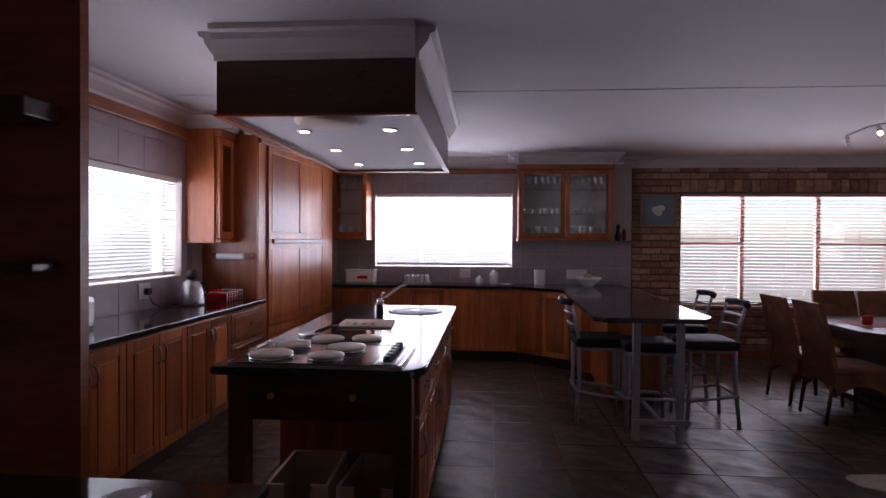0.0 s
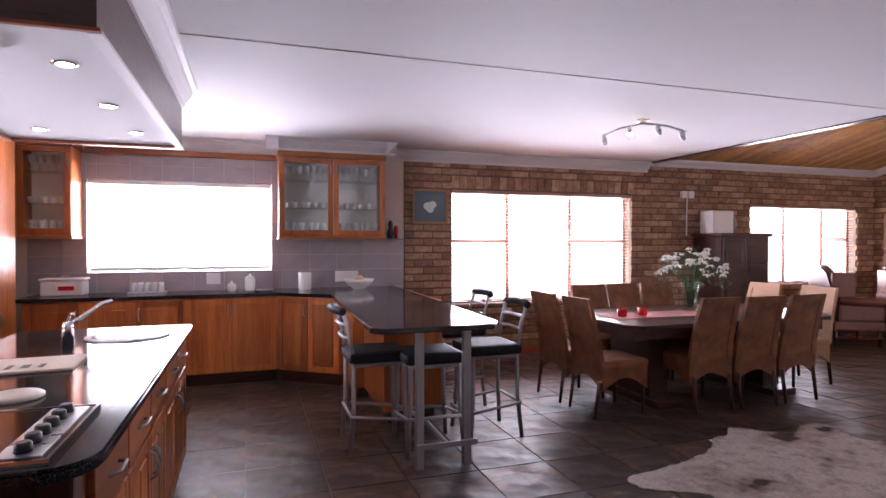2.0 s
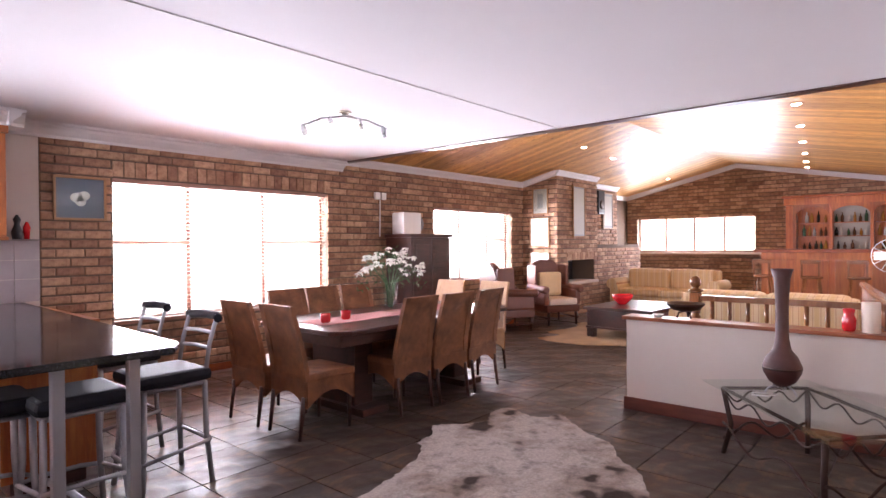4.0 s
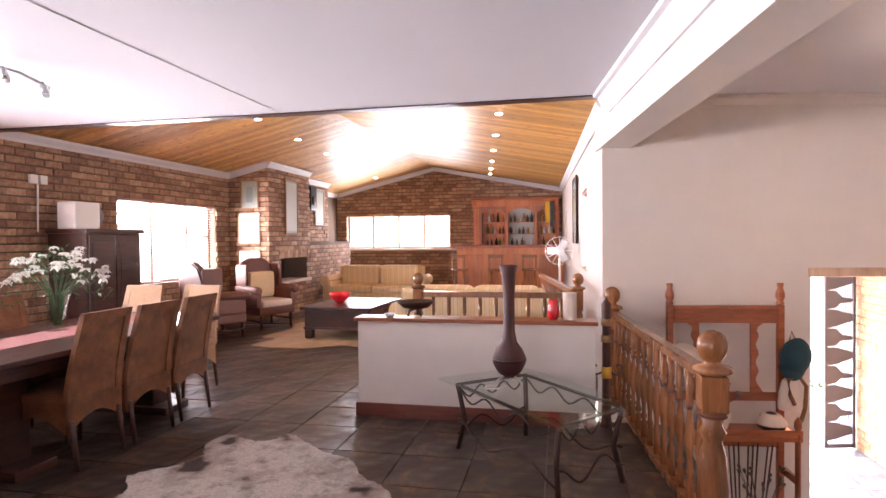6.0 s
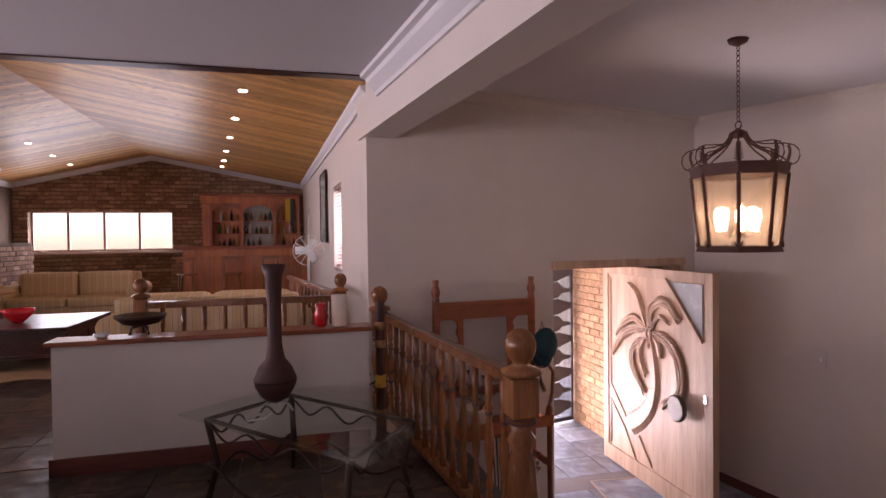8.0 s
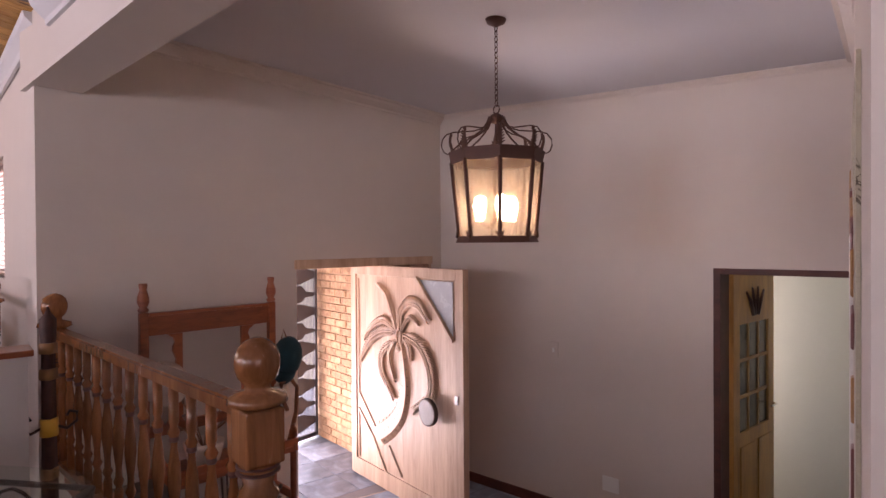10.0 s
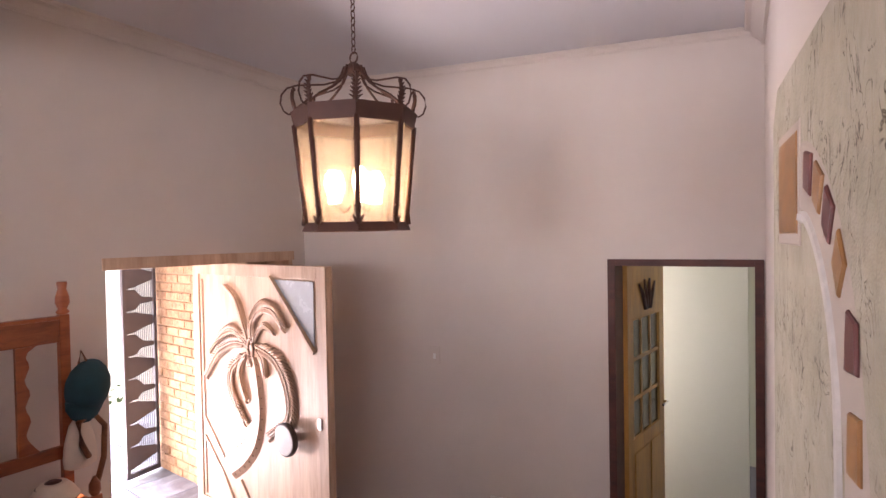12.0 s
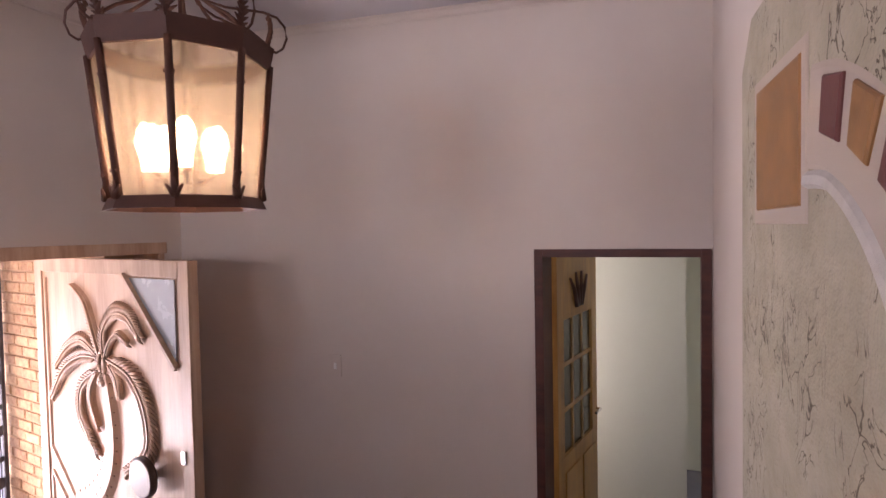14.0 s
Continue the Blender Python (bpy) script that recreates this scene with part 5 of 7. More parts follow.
def sofa(x, y, rz, w=2.1):
    s = thing("sofa", "cream and tan striped two-seat sofa with rolled arms", "sofa", x, y, 0, rz)
    h = w / 2
    part("base", B((-0.42, -h + 0.1, 0.08, 0.40, h - 0.1, 0.30), bevel=0.03), M_STRIPE, s)
    for a in (-1, 1):
        part("seat_cushion", B((-0.45, min(0.01 * a, a * (h - 0.2)), 0.30, 0.2, max(0.01 * a, a * (h - 0.2)), 0.45), bevel=0.045), M_STRIPE, s)
        part("back_cushion", B((0.12, min(0.01 * a, a * (h - 0.2)), 0.42, 0.36, max(0.01 * a, a * (h - 0.2)), 0.84), bevel=0.07), M_STRIPE, s)
        part("arm", B((-0.42, a * (h - 0.1) - 0.09, 0.1, 0.38, a * (h - 0.1) + 0.09, 0.52), bevel=0.03), M_STRIPE, s)
        part("arm_roll", T([(-0.44, a * (h - 0.06), 0.54), (0.38, a * (h - 0.06), 0.54)], r=0.11, seg=14), M_STRIPE, s)
        for b in (-0.36, 0.34):
            part("foot", B((b - 0.03, a * (h - 0.15) - 0.03, 0, b + 0.03, a * (h - 0.15) + 0.03, 0.08)), M_DARKW, s)
    part("backrest", B((0.28, -h + 0.12, 0.1, 0.46, h - 0.12, 0.82), bevel=0.05), M_STRIPE, s)


sofa(12.0, 4.85, 0)
sofa(7.45, 2.1, 180, 1.9)


M_BROWNF = plain("brown_woven_upholstery", (0.13, 0.04, 0.022), 0.5, 0, 0.3, 14, 0.4)


def armchair(x, y, rz, label, throw=False):
    s = thing("armchair", label, "armchair", x, y, 0, rz, "winged armchairs by the fireplace")
    part("seat_frame", B((-0.32, -0.30, 0.22, 0.32, 0.32, 0.34), bevel=0.02), M_BROWNF, s)
    part("seat_cushion", B((-0.27, -0.32, 0.34, 0.27, 0.24, 0.45), bevel=0.04), M_OFFW, s, "pale seat cushion")
    bm = bmesh.new()
    prism(bm, [(-0.31, 0.0), (0.31, 0.0), (0.33, 0.5), (0.26, 0.68), (0.12, 0.75), (-0.12, 0.75), (-0.26, 0.68), (-0.33, 0.5)], 0, 0.10)
    bmesh.ops.transform(bm, matrix=Matrix.Translation((0, 0.30, 0.34)) @ Matrix.Rotation(radians(82), 4, "X"), verts=bm.verts[:])
    bmesh.ops.bevel(bm, geom=bm.edges[:], offset=0.02, segments=2, affect="EDGES")
    part("backrest", bm, M_BROWNF, s)
    for a in (-1, 1):
        part("wing", B((a * 0.31 - 0.025, 0.06, 0.55, a * 0.31 + 0.025, 0.36, 1.0), bevel=0.024), M_BROWNF, s)
        part("arm", B((a * 0.31 - 0.045, -0.28, 0.34, a * 0.31 + 0.045, 0.28, 0.60), bevel=0.035), M_BROWNF, s)
        part("arm_roll", T([(a * 0.34, -0.33, 0.60), (a * 0.34, -0.30, 0.60), (a * 0.33, 0.28, 0.62)], r=[0.045, 0.065, 0.06], seg=14), M_BROWNF, s)
        part("skirt_rail", T([(a * 0.29, -0.29, 0.12), (a * 0.29, 0.28, 0.12)], r=0.014), M_DARKW, s)
        for b in (-0.26, 0.28):
            part("leg", T([(a * 0.27, b, 0), (a * 0.27, b, 0.23)], r=[0.018, 0.03]), M_DARKW, s)
    if throw:
        part("throw", B((-0.3, 0.0, 0.46, 0.1, 0.36, 0.50), (-0.28, 0.15, 0.5, 0.12, 0.27, 1.0), bevel=0.02), M_OFFW, s, "white throw")
    else:
        part("cushion", B((-0.24, 0.08, 0.46, 0.22, 0.22, 0.88), bevel=0.06), M_CREAM, s, "cream scatter cushion")


armchair(7.95, 5.95, 62, "brown armchair with a pale seat and a white throw", True)
armchair(9.05, 5.75, -28, "high-backed brown winged armchair with a cream cushion")
st = thing("side_table", "small round brown side table between the armchairs", "side table", 8.45, 6.2, 0)
part("tabletop", L([(0.25, 0.52), (0.26, 0.54), (0.25, 0.56)], 24), M_REDW, st)
part("pedestal", L([(0.15, 0), (0.03, 0.06), (0.04, 0.3), (0.03, 0.52)], 16), M_REDW, st)
cbn = thing("dark_sideboard", "tall dark wooden cupboard against the brick wall", "cupboard", 6.0, 6.24, 0)
part("body", B((0, 0, 0.06, 0.82, 0.5, 1.48)), M_DARKW, cbn)
part("top_moulding", B((-0.04, -0.04, 1.481, 0.86, 0.5, 1.53), bevel=0.01), M_DARKW, cbn)
part("foot_moulding", B((-0.02, -0.02, 0, 0.84, 0.5, 0.059), bevel=0.005), M_DARKW, cbn)
for a in (0.02, 0.42):
    d = part("door", B((a, -0.02, 0.1, a + 0.38, -0.001, 1.45), bevel=0.004), M_DARKW, cbn)
    part("door_field", B((a + 0.06, -0.028, 0.18, a + 0.32, -0.021, 1.38), bevel=0.003), M_DARKW, d)
cs = thing("white_appliance", "white box-shaped appliance with a dark round side on the dark cupboard", "appliance", 6.02, 6.4, 1.531)
part("case", B((0, 0, 0, 0.36, 0.24, 0.31), bevel=0.02), M_PLASTIC, cs)
part("round_side", L([(0.11, 0), (0.13, 0.03), (0.10, 0.06)], 24, Matrix.Translation((0.43, 0.12, 0.15)) @ Matrix.Rotation(radians(90), 4, "Y") @ Matrix.Translation((0, 0, -0.06))), M_GREYM, cs)
for k, (y0, z0, w, h) in enumerate(((6.56, 1.93, 0.34, 0.5), (6.62, 1.32, 0.42, 0.55), (6.62, 0.72, 0.42, 0.5))):
    picture("pale framed print hung on the chimney brickwork", CH0 - 0.01, y0, z0, w, h, -90, (M_PAPER, M_PALEG), M_WICKL, 0.09)
# left unglazed: the pale print colour stands in for a window mirrored in its glass
picture("tall framed picture above the fireplace, window reflection painted pale", CH0 + 0.55, CHY - 0.01, 1.5, 0.5, 1.0, 0, (M_PALEG, M_PAPER), M_WICKL, 0.03, (), False)
picture("pale framed picture on the set-back brick pier", 12.2, CHY + 0.29, 1.7, 0.5, 0.8, 0, (M_PALEG, M_PAPER), M_BINW, 0.05, (), False)
spk = thing("loudspeaker", "black loudspeaker fixed high on the brick pier", "loudspeaker", 11.75, CHY + 0.28, 2.0)
part("case", B((-0.15, -0.2, 0, 0.15, 0, 0.5), bevel=0.02), M_BLACK, spk)
part("cone", L([(0.1, 0), (0.1, 0.01), (0.02, 0.004)], 20, Matrix.Translation((0, -0.2, 0.2)) @ Matrix.Rotation(radians(90), 4, "X")), M_IRON, spk)
sill = struct("window_sill_east", B((XE - 0.12, 3.6, 1.10, XE - 0.02, 6.6, 1.148)), M_OFFW)

# bar
br = thing("home_bar", "long wooden home bar counter with a panelled front", "bar counter", 12.5, 0, 0)
part("counter", B((-0.15, 1.02, 1.18, 0.45, 3.35, 1.24), bevel=0.01), M_REDW, br)
part("front", B((0, 1.05, 0, 0.35, 3.25, 1.179)), M_CAB, br)
for i in range(4):
    part("front_panel", B((-0.02, 1.12 + i * 0.53, 0.15, -0.001, 1.55 + i * 0.53, 1.05), bevel=0.008), M_CAB, br)
bb = thing("back_bar_cabinet", "carved wooden back bar with arched shelves of bottles", "cabinet", XE - 0.35, 0, 0)
part("body", B((0.05, 1.15, 1.15, 0.33, 3.2, 1.2), (0.05, 1.15, 2.15, 0.33, 3.2, 2.3), (0.25, 1.15, 1.2, 0.33, 3.2, 2.15), bevel=0.004), M_CAB, bb)
part("cornice_board", B((-0.02, 1.12, 2.3, 0.33, 3.23, 2.35), bevel=0.01), M_REDW, bb)
for y in (1.17, 1.68, 2.36, 3.0):
    part("post", B((0.03, y - 0.03, 1.2, 0.25, y + 0.03, 2.15), bevel=0.004), M_CAB, bb)
for y0, y1 in ((1.2, 1.65), (1.71, 2.33), (2.39, 2.97)):
    bm = bmesh.new()
    c, r = (y0 + y1) / 2, (y1 - y0) / 2
    out = [(y0, 2.15), (y1, 2.15)] + [(c + r * math.cos(t * math.pi / 10), 1.93 + 0.17 * math.sin(t * math.pi / 10)) for t in range(11)]
    a = [bm.verts.new((0.03, p[0], p[1])) for p in out]
    b = [bm.verts.new((0.055, p[0], p[1])) for p in out]
    for i in range(len(a)):
        bm.faces.new((a[i], a[(i + 1) % len(a)], b[(i + 1) % len(a)], b[i]))
    bm.faces.new(a)
    bm.faces.new(b[::-1])
    part("arch", bm, M_CAB, bb)
    # the middle bay looks lit white; this panel's pale colour carries that light
    if y0 == 1.71:
        part("mirror_back", B((0.24, y0, 1.2, 0.249, y1, 2.14)), M_PAPER, bb, "pale back panel")
    for z in (1.48, 1.76):
        part("shelf", B((0.04, y0, z, 0.24, y1, z + 0.015)), M_CAB, bb)
rng = random.Random(4)
BOT = [plain("bottle_" + n, c, 0.15, 0, 0.2) for n, c in (("green", (0.02, 0.06, 0.03)), ("brown", (0.08, 0.03, 0.01)), ("clear", (0.5, 0.5, 0.45)), ("black", (0.01, 0.01, 0.01)), ("amber", (0.35, 0.16, 0.03)))]
for y0, y1 in ((1.2, 1.65), (1.71, 2.33), (2.39, 2.97)):
    for z in (1.201, 1.496, 1.776):
        y = y0 + 0.07
        while y < y1 - 0.05:
            h, r = rng.uniform(0.14, 0.24), rng.uniform(0.024, 0.036)
            o = part("bottle", L([(r, 0), (r, h * 0.6), (r * 0.4, h * 0.75), (r * 0.4, h)], 10), rng.choice(BOT))
            tagged(o, label="bottle standing on the back bar shelf", category="bottle", group="bottles on the back bar")
            o.matrix_basis = pose(XE - 0.2, y, z)
            y += rng.uniform(0.08, 0.13)
hf = simple("yellow_scarf", "yellow and black cloth hanging at the end of the back bar", "cloth", XE - 0.352, 1.35, 1.75, [("cloth", B((0, 0, 0, 0.03, 0.1, 0.5), bevel=0.01), plain("yellow_cloth", (0.7, 0.42, 0.03), 0.9)), ("dark_edge", B((0, -0.1, -0.1, 0.03, -0.003, 0.5), bevel=0.01), M_BLACK)])
for x, y in ((11.95, 3.1), (11.9, 2.35), (12.0, 1.7)):
    s = thing("bar_stool", "wooden bar stool with a round seat at the home bar", "bar stool", x, y, 0, 0, "stools at the home bar")
    part("seat", L([(0.16, 0.74), (0.17, 0.76), (0.16, 0.78)], 20), M_RAIL, s)
    for a, b in ((-1, -1), (1, -1), (-1, 1), (1, 1)):
        part("leg", T([(a * 0.17, b * 0.17, 0), (a * 0.1, b * 0.1, 0.74)], r=0.016), M_RAIL, s)
    part("back", B((-0.17, -0.15, 1.0, -0.15, 0.15, 1.06), (-0.165, -0.14, 0.78, -0.15, -0.11, 1.0), (-0.165, 0.11, 0.78, -0.15, 0.14, 1.0)), M_RAIL, s)
fn = thing("standing_fan", "white standing fan with a wire cage, at rest", "fan", 8.9, 1.12, 0)
part("stand", T([(0, 0, 0.02), (0, 0, 1.1)], r=0.015), M_PLASTIC, fn)
part("foot", L([(0.2, 0), (0.2, 0.02), (0.03, 0.04)], 24), M_PLASTIC, fn)
cage = [[(0, 0.2 * math.cos(t * 0.3927) * math.cos(0), 1.2 + 0.2 * math.sin(t * 0.3927)) for t in range(17)]]
cage += [[(-0.06, 0.03 * math.cos(k * 0.524), 1.2 + 0.03 * math.sin(k * 0.524)), (-0.05, 0.13 * math.cos(k * 0.524), 1.2 + 0.13 * math.sin(k * 0.524)), (0, 0.2 * math.cos(k * 0.524), 1.2 + 0.2 * math.sin(k * 0.524))] for k in range(12)]
part("cage", T(*cage, r=0.004, seg=5), M_PLASTIC, fn)
for k in range(3):
    part("blade", B((-0.02, 0.02, -0.05, -0.014, 0.17, 0.05), bevel=0.002), M_SHINE, fn, "", Matrix.Translation((0, 0, 1.2)) @ Matrix.Rotation(k * 2.094, 4, "X"))
part("motor", L([(0.05, 0), (0.04, 0.1)], 16, Matrix.Translation((0, 0, 1.2)) @ Matrix.Rotation(radians(90), 4, "Y")), M_PLASTIC, fn)
pp = picture("dark framed picture on the white lounge wall", 5.6 + 4.2, 0.72 + 0.165, 1.3, 0.8, 0.98, 180 + S_ANG, (M_PALEG, M_PAPER), M_IRON, 0.08)
# recessed lamps in the vault
for x0, y0, slope, steps in ((6.7, 1.74, 0.134, (0, 1.45, 2.98, 4.55, 6.0, 7.2)), (7.52, 5.0, 0.075, (0, 1.4, 2.75, 4.0, 5.23, 6.32))):
    for d in steps:
        x, y = x0 + d, y0 + d * slope
        z = roof_z(y)
        o = thing("downlight", "small lit downlight let into the pine ceiling", "downlight", x, y, z - 0.002, 0, "downlights in the pine ceiling")
        part("ring", L([(0.05, -0.012), (0.05, 0.0)], 18), M_CHROME, o)
        part("lens", L([(0.036, -0.016), (0.036, -0.0125)], 18), M_DLIGHT, o)

# ---- things on and by the low wall ----
bs = thing("iron_burner", "dark iron bowl on a small footed stand on the low wall", "bowl", 4.945, 2.22, 0.776)
part("bowl", L([(0.04, 0.06), (0.10, 0.075), (0.14, 0.11), (0.145, 0.125), (0.12, 0.115), (0.002, 0.09)], 24), M_IRON, bs)
part("stand", T(*[[(0, 0, 0.065), (0.05 * math.cos(k * 2.09), 0.05 * math.sin(k * 2.09), 0.05), (0.07 * math.cos(k * 2.09), 0.06 * math.sin(k * 2.09), 0.008)] for k in range(3)], r=0.009), M_IRON, bs)
simple("glass_dish", "small clear glass dish on the low wall", "dish", 4.94, 2.43, 0.776, [("dish", L([(0.03, 0), (0.045, 0.025), (0.038, 0.026), (0.002, 0.008)], 18), M_SHINE)])
simple("red_vase", "small red glazed vase on the low wall", "vase", 4.95, 1.16, 0.776, [("vase", L([(0.03, 0), (0.04, 0.02), (0.042, 0.08), (0.03, 0.11), (0.036, 0.15), (0.03, 0.15), (0.002, 0.1)], 20), M_RED)])
simple("pale_cylinder_vase", "plain pale cylinder vase on the low wall", "vase", 4.95, 1.04, 0.776, [("vase", L([(0.05, 0), (0.052, 0.01), (0.052, 0.2), (0.045, 0.2), (0.002, 0.18)], 22), M_OFFW)])
tt = thing("carved_post_stand", "slim carved brown post with a yellow patch and iron scrolls", "candle stand", 4.92, 0.78, 0)
part("post", L([(0.05, 0), (0.035, 0.05), (0.03, 0.35), (0.028, 0.75), (0.034, 0.85), (0.034, 0.90), (0.012, 0.93), (0.002, 0.96)], 4), M_FRAMEW, tt)
part("yellow_band", L([(0.037, 0.36), (0.037, 0.44)], 8), plain("yellow_paint", (0.6, 0.32, 0.03), 0.5), tt)
for z in (0.16, 0.62, 0.74):
    part("ochre_band", L([(0.037, z), (0.037, z + 0.05)], 4), M_OCHRE, tt)
for a in (-1, 1):
    part("scroll", T([(0, a * 0.03, 0.40), (0, a * 0.07, 0.38), (0, a * 0.11, 0.41), (0, a * 0.11, 0.45), (0, a * 0.08, 0.46), (0, a * 0.07, 0.44)], r=0.007), M_IRON, tt)

# glass table
GT = [(4.35, 1.92), (3.38, 1.08), (3.90, 0.63), (4.78, 1.38)]
gt = thing("glass_table", "low glass-topped table on a scrolled dark iron frame", "coffee table")
bm = P(GT, 0.44, 0.452)
bmesh.ops.bevel(bm, geom=bm.edges[:], offset=0.004, segments=1, affect="EDGES")
part("glass_top", bm, M_TGLASS, gt, "thick greenish glass top")
cx, cy = sum(p[0] for p in GT) / 4, sum(p[1] for p in GT) / 4
inn = [(cx + (x - cx) * 0.78, cy + (y - cy) * 0.78) for x, y in GT]
part("frame", T([(*p, 0.425) for p in inn + inn[:1]], r=0.011), M_IRON, gt)
for p, q in zip(inn, inn[1:] + inn[:1]):
    part("leg", T([(p[0], p[1], 0.43), (p[0] + (cx - p[0]) * 0.1, p[1] + (cy - p[1]) * 0.1, 0.2), (p[0], p[1], 0.0)], r=0.016), M_IRON, gt)
    for z0, amp, turns, r in ((0.15, 0.05, 1.5, 0.008), (0.37, 0.035, 3.0, 0.006)):
        part("scroll", T([(p[0] + (q[0] - p[0]) * k / 24, p[1] + (q[1] - p[1]) * k / 24, z0 + amp * math.cos(2 * math.pi * turns * k / 24)) for k in range(25)], r=r, seg=6), M_IRON, gt)
tv = thing("terracotta_vase", "dark red-brown pottery vase with a tall neck and round body", "vase", 4.27, 1.43, 0.453)
part("body", L([(0.035, 0.045), (0.075, 0.075), (0.105, 0.13), (0.108, 0.17), (0.085, 0.225), (0.05, 0.27), (0.037, 0.34), (0.036, 0.55), (0.045, 0.70), (0.062, 0.76), (0.054, 0.76), (0.03, 0.7), (0.002, 0.5)], 32), M_TERRA, tv)
part("incised_band", L([(0.109, 0.150), (0.1095, 0.156), (0.109, 0.162)], 32, None), M_IRON, tv)
part("wire_stand", T(*[[(0.04 * math.cos(k * 2.09), 0.04 * math.sin(k * 2.09), 0.05), (0.08 * math.cos(k * 2.09), 0.08 * math.sin(k * 2.09), 0.03), (0.10 * math.cos(k * 2.09), 0.10 * math.sin(k * 2.09), 0.002)] for k in range(3)], r=0.006), M_STEEL, tv)
simple("white_cable", "white cable lying on the glass table", "cable", 4.2, 1.5, 0.456, [("cable", T([(0, 0, 0), (-0.04, 0.07, 0), (-0.1, 0.06, 0), (-0.08, -0.02, 0), (0.0, -0.05, 0)], r=0.005), M_PLASTIC)])


# ---- balustrades ----
SPIN = [(0.018, 0.0), (0.018, 0.10), (0.012, 0.115), (0.022, 0.14), (0.014, 0.16), (0.013, 0.2), (0.024, 0.30), (0.022, 0.36), (0.012, 0.44), (0.014, 0.47), (0.023, 0.49), (0.012, 0.51), (0.018, 0.53), (0.018, 0.66)]
NEWEL_TOP = [(0.05, 0.0), (0.075, 0.012), (0.07, 0.03), (0.032, 0.042), (0.032, 0.055), (0.048, 0.072), (0.056, 0.098), (0.056, 0.122), (0.047, 0.148), (0.030, 0.164), (0.010, 0.172)]


def newel(parent, x, y, z0, ztop, k=1.0):
    h = ztop - 0.172 * k
    n = part("newel_post", B((x - 0.05 * k, y - 0.05 * k, h - 0.16, x + 0.05 * k, y + 0.05 * k, h - 0.001), bevel=0.008), M_RAIL, parent)
    part("newel_foot", B((x - 0.05 * k, y - 0.05 * k, z0, x + 0.05 * k, y + 0.05 * k, z0 + 0.139), bevel=0.008), M_RAIL, n)
    hh = h - 0.16 - z0 - 0.14
    part("turned_shaft", L([(0.05 * k, 0), (0.035 * k, 0.04 * hh), (0.055 * k, 0.1 * hh), (0.04 * k, 0.2 * hh), (0.06 * k, 0.55 * hh), (0.05 * k, 0.75 * hh), (0.035 * k, 0.82 * hh), (0.052 * k, 0.88 * hh), (0.036 * k, 0.92 * hh), (0.05 * k, hh)], 20, Matrix.Translation((x, y, z0 + 0.14))), M_RAIL, n)
    for zr_ in (h - 0.172, h - 0.19):
        part("dark_ring", L([(0.044 * k, zr_), (0.0545 * k, zr_ + 0.002), (0.0545 * k, zr_ + 0.007), (0.044 * k, zr_ + 0.009)], 20, Matrix.Translation((x, y, 0))), M_FRAMEW, n, "dark turned ring")
    part("ball_cap", L([(r * k, z * k) for r, z in NEWEL_TOP], 24, Matrix.Translation((x, y, h))), M_RAIL, n)


def balustrade(name, label, a, b, zr, n, z0=0.0, newels=True, k=1.0, tops=None):
    t = thing(name, label, "balustrade")
    a, b = Vector((*a, 0)), Vector((*b, 0))
    d = (b - a).normalized()
    s = Vector((-d.y, d.x, 0))

    def bar(nm, w, zlo, zhi, inset=0.05):
        p, q = a + d * inset, b - d * inset
        bm = bmesh.new()
        prism(bm, [tuple((p + s * w)[:2]), tuple((q + s * w)[:2]), tuple((q - s * w)[:2]), tuple((p - s * w)[:2])], zlo, zhi)
        bmesh.ops.bevel(bm, geom=bm.edges[:], offset=0.008, segments=2, affect="EDGES")
        part(nm, bm, M_RAIL, t)
    bar("handrail", 0.035, zr - 0.05, zr)
    bar("bottom_rail", 0.03, z0 + 0.02, z0 + 0.07)
    me = None
    for i in range(n):
        p = a + (b - a) * ((i + 1) / (n + 1))
        if me is None:
            hgt = zr - 0.05 - z0 - 0.07
            o = part("spindle", L([(r, z * hgt / 0.66) for r, z in SPIN], 12), M_RAIL, t)
            me = o.data
            dark = part("dark_ring", L([(0.0135, 0.455 * hgt / 0.66), (0.0175, 0.46 * hgt / 0.66), (0.0175, 0.472 * hgt / 0.66), (0.0135, 0.477 * hgt / 0.66)], 12), M_FRAMEW, o, "dark turned ring").data
        else:
            o = new("spindle", me)
            o.parent = t
            g = new("dark_ring", dark)
            g.parent = o
        o.matrix_basis = pose(p.x, p.y, z0 + 0.07)
    if newels:
        newel(t, a.x, a.y, z0, (tops or (0.97, 0.97))[0], k)
        newel(t, b.x, b.y, z0 - (0.3 if name == "balustrade" else 0), (tops or (0.97, 0.97))[1], k)
    return t


balustrade("balustrade", "varnished turned wooden balustrade above the entrance hall", (5.60, 0.68), (3.325, 0.445), 0.78, 14, 0.0, True, 1.15)
balustrade("balustrade_stairwell", "varnished wooden balustrade round the stairwell behind the low wall", (5.95, 2.45), (5.95, 0.95), 0.88, 9, 0.0, True, 0.9, (1.06, 1.06))
balustrade("balustrade_lounge", "varnished wooden balustrade in the lounge", (6.06, 0.98), (8.6, 1.38), 0.9, 12, 0.0, False)
part("edge_board", P([(5.62, 0.60), (3.26, 0.36), (3.26, 0.40), (5.62, 0.64)], -0.15, 0.03), M_REDW, bpy.data.objects["balustrade"])

# ---- hall stand ----
HW = pose(5.70, 0.85, 0, 0, 0, HX)


def hallspace(o):
    o.matrix_basis = HW
    return o


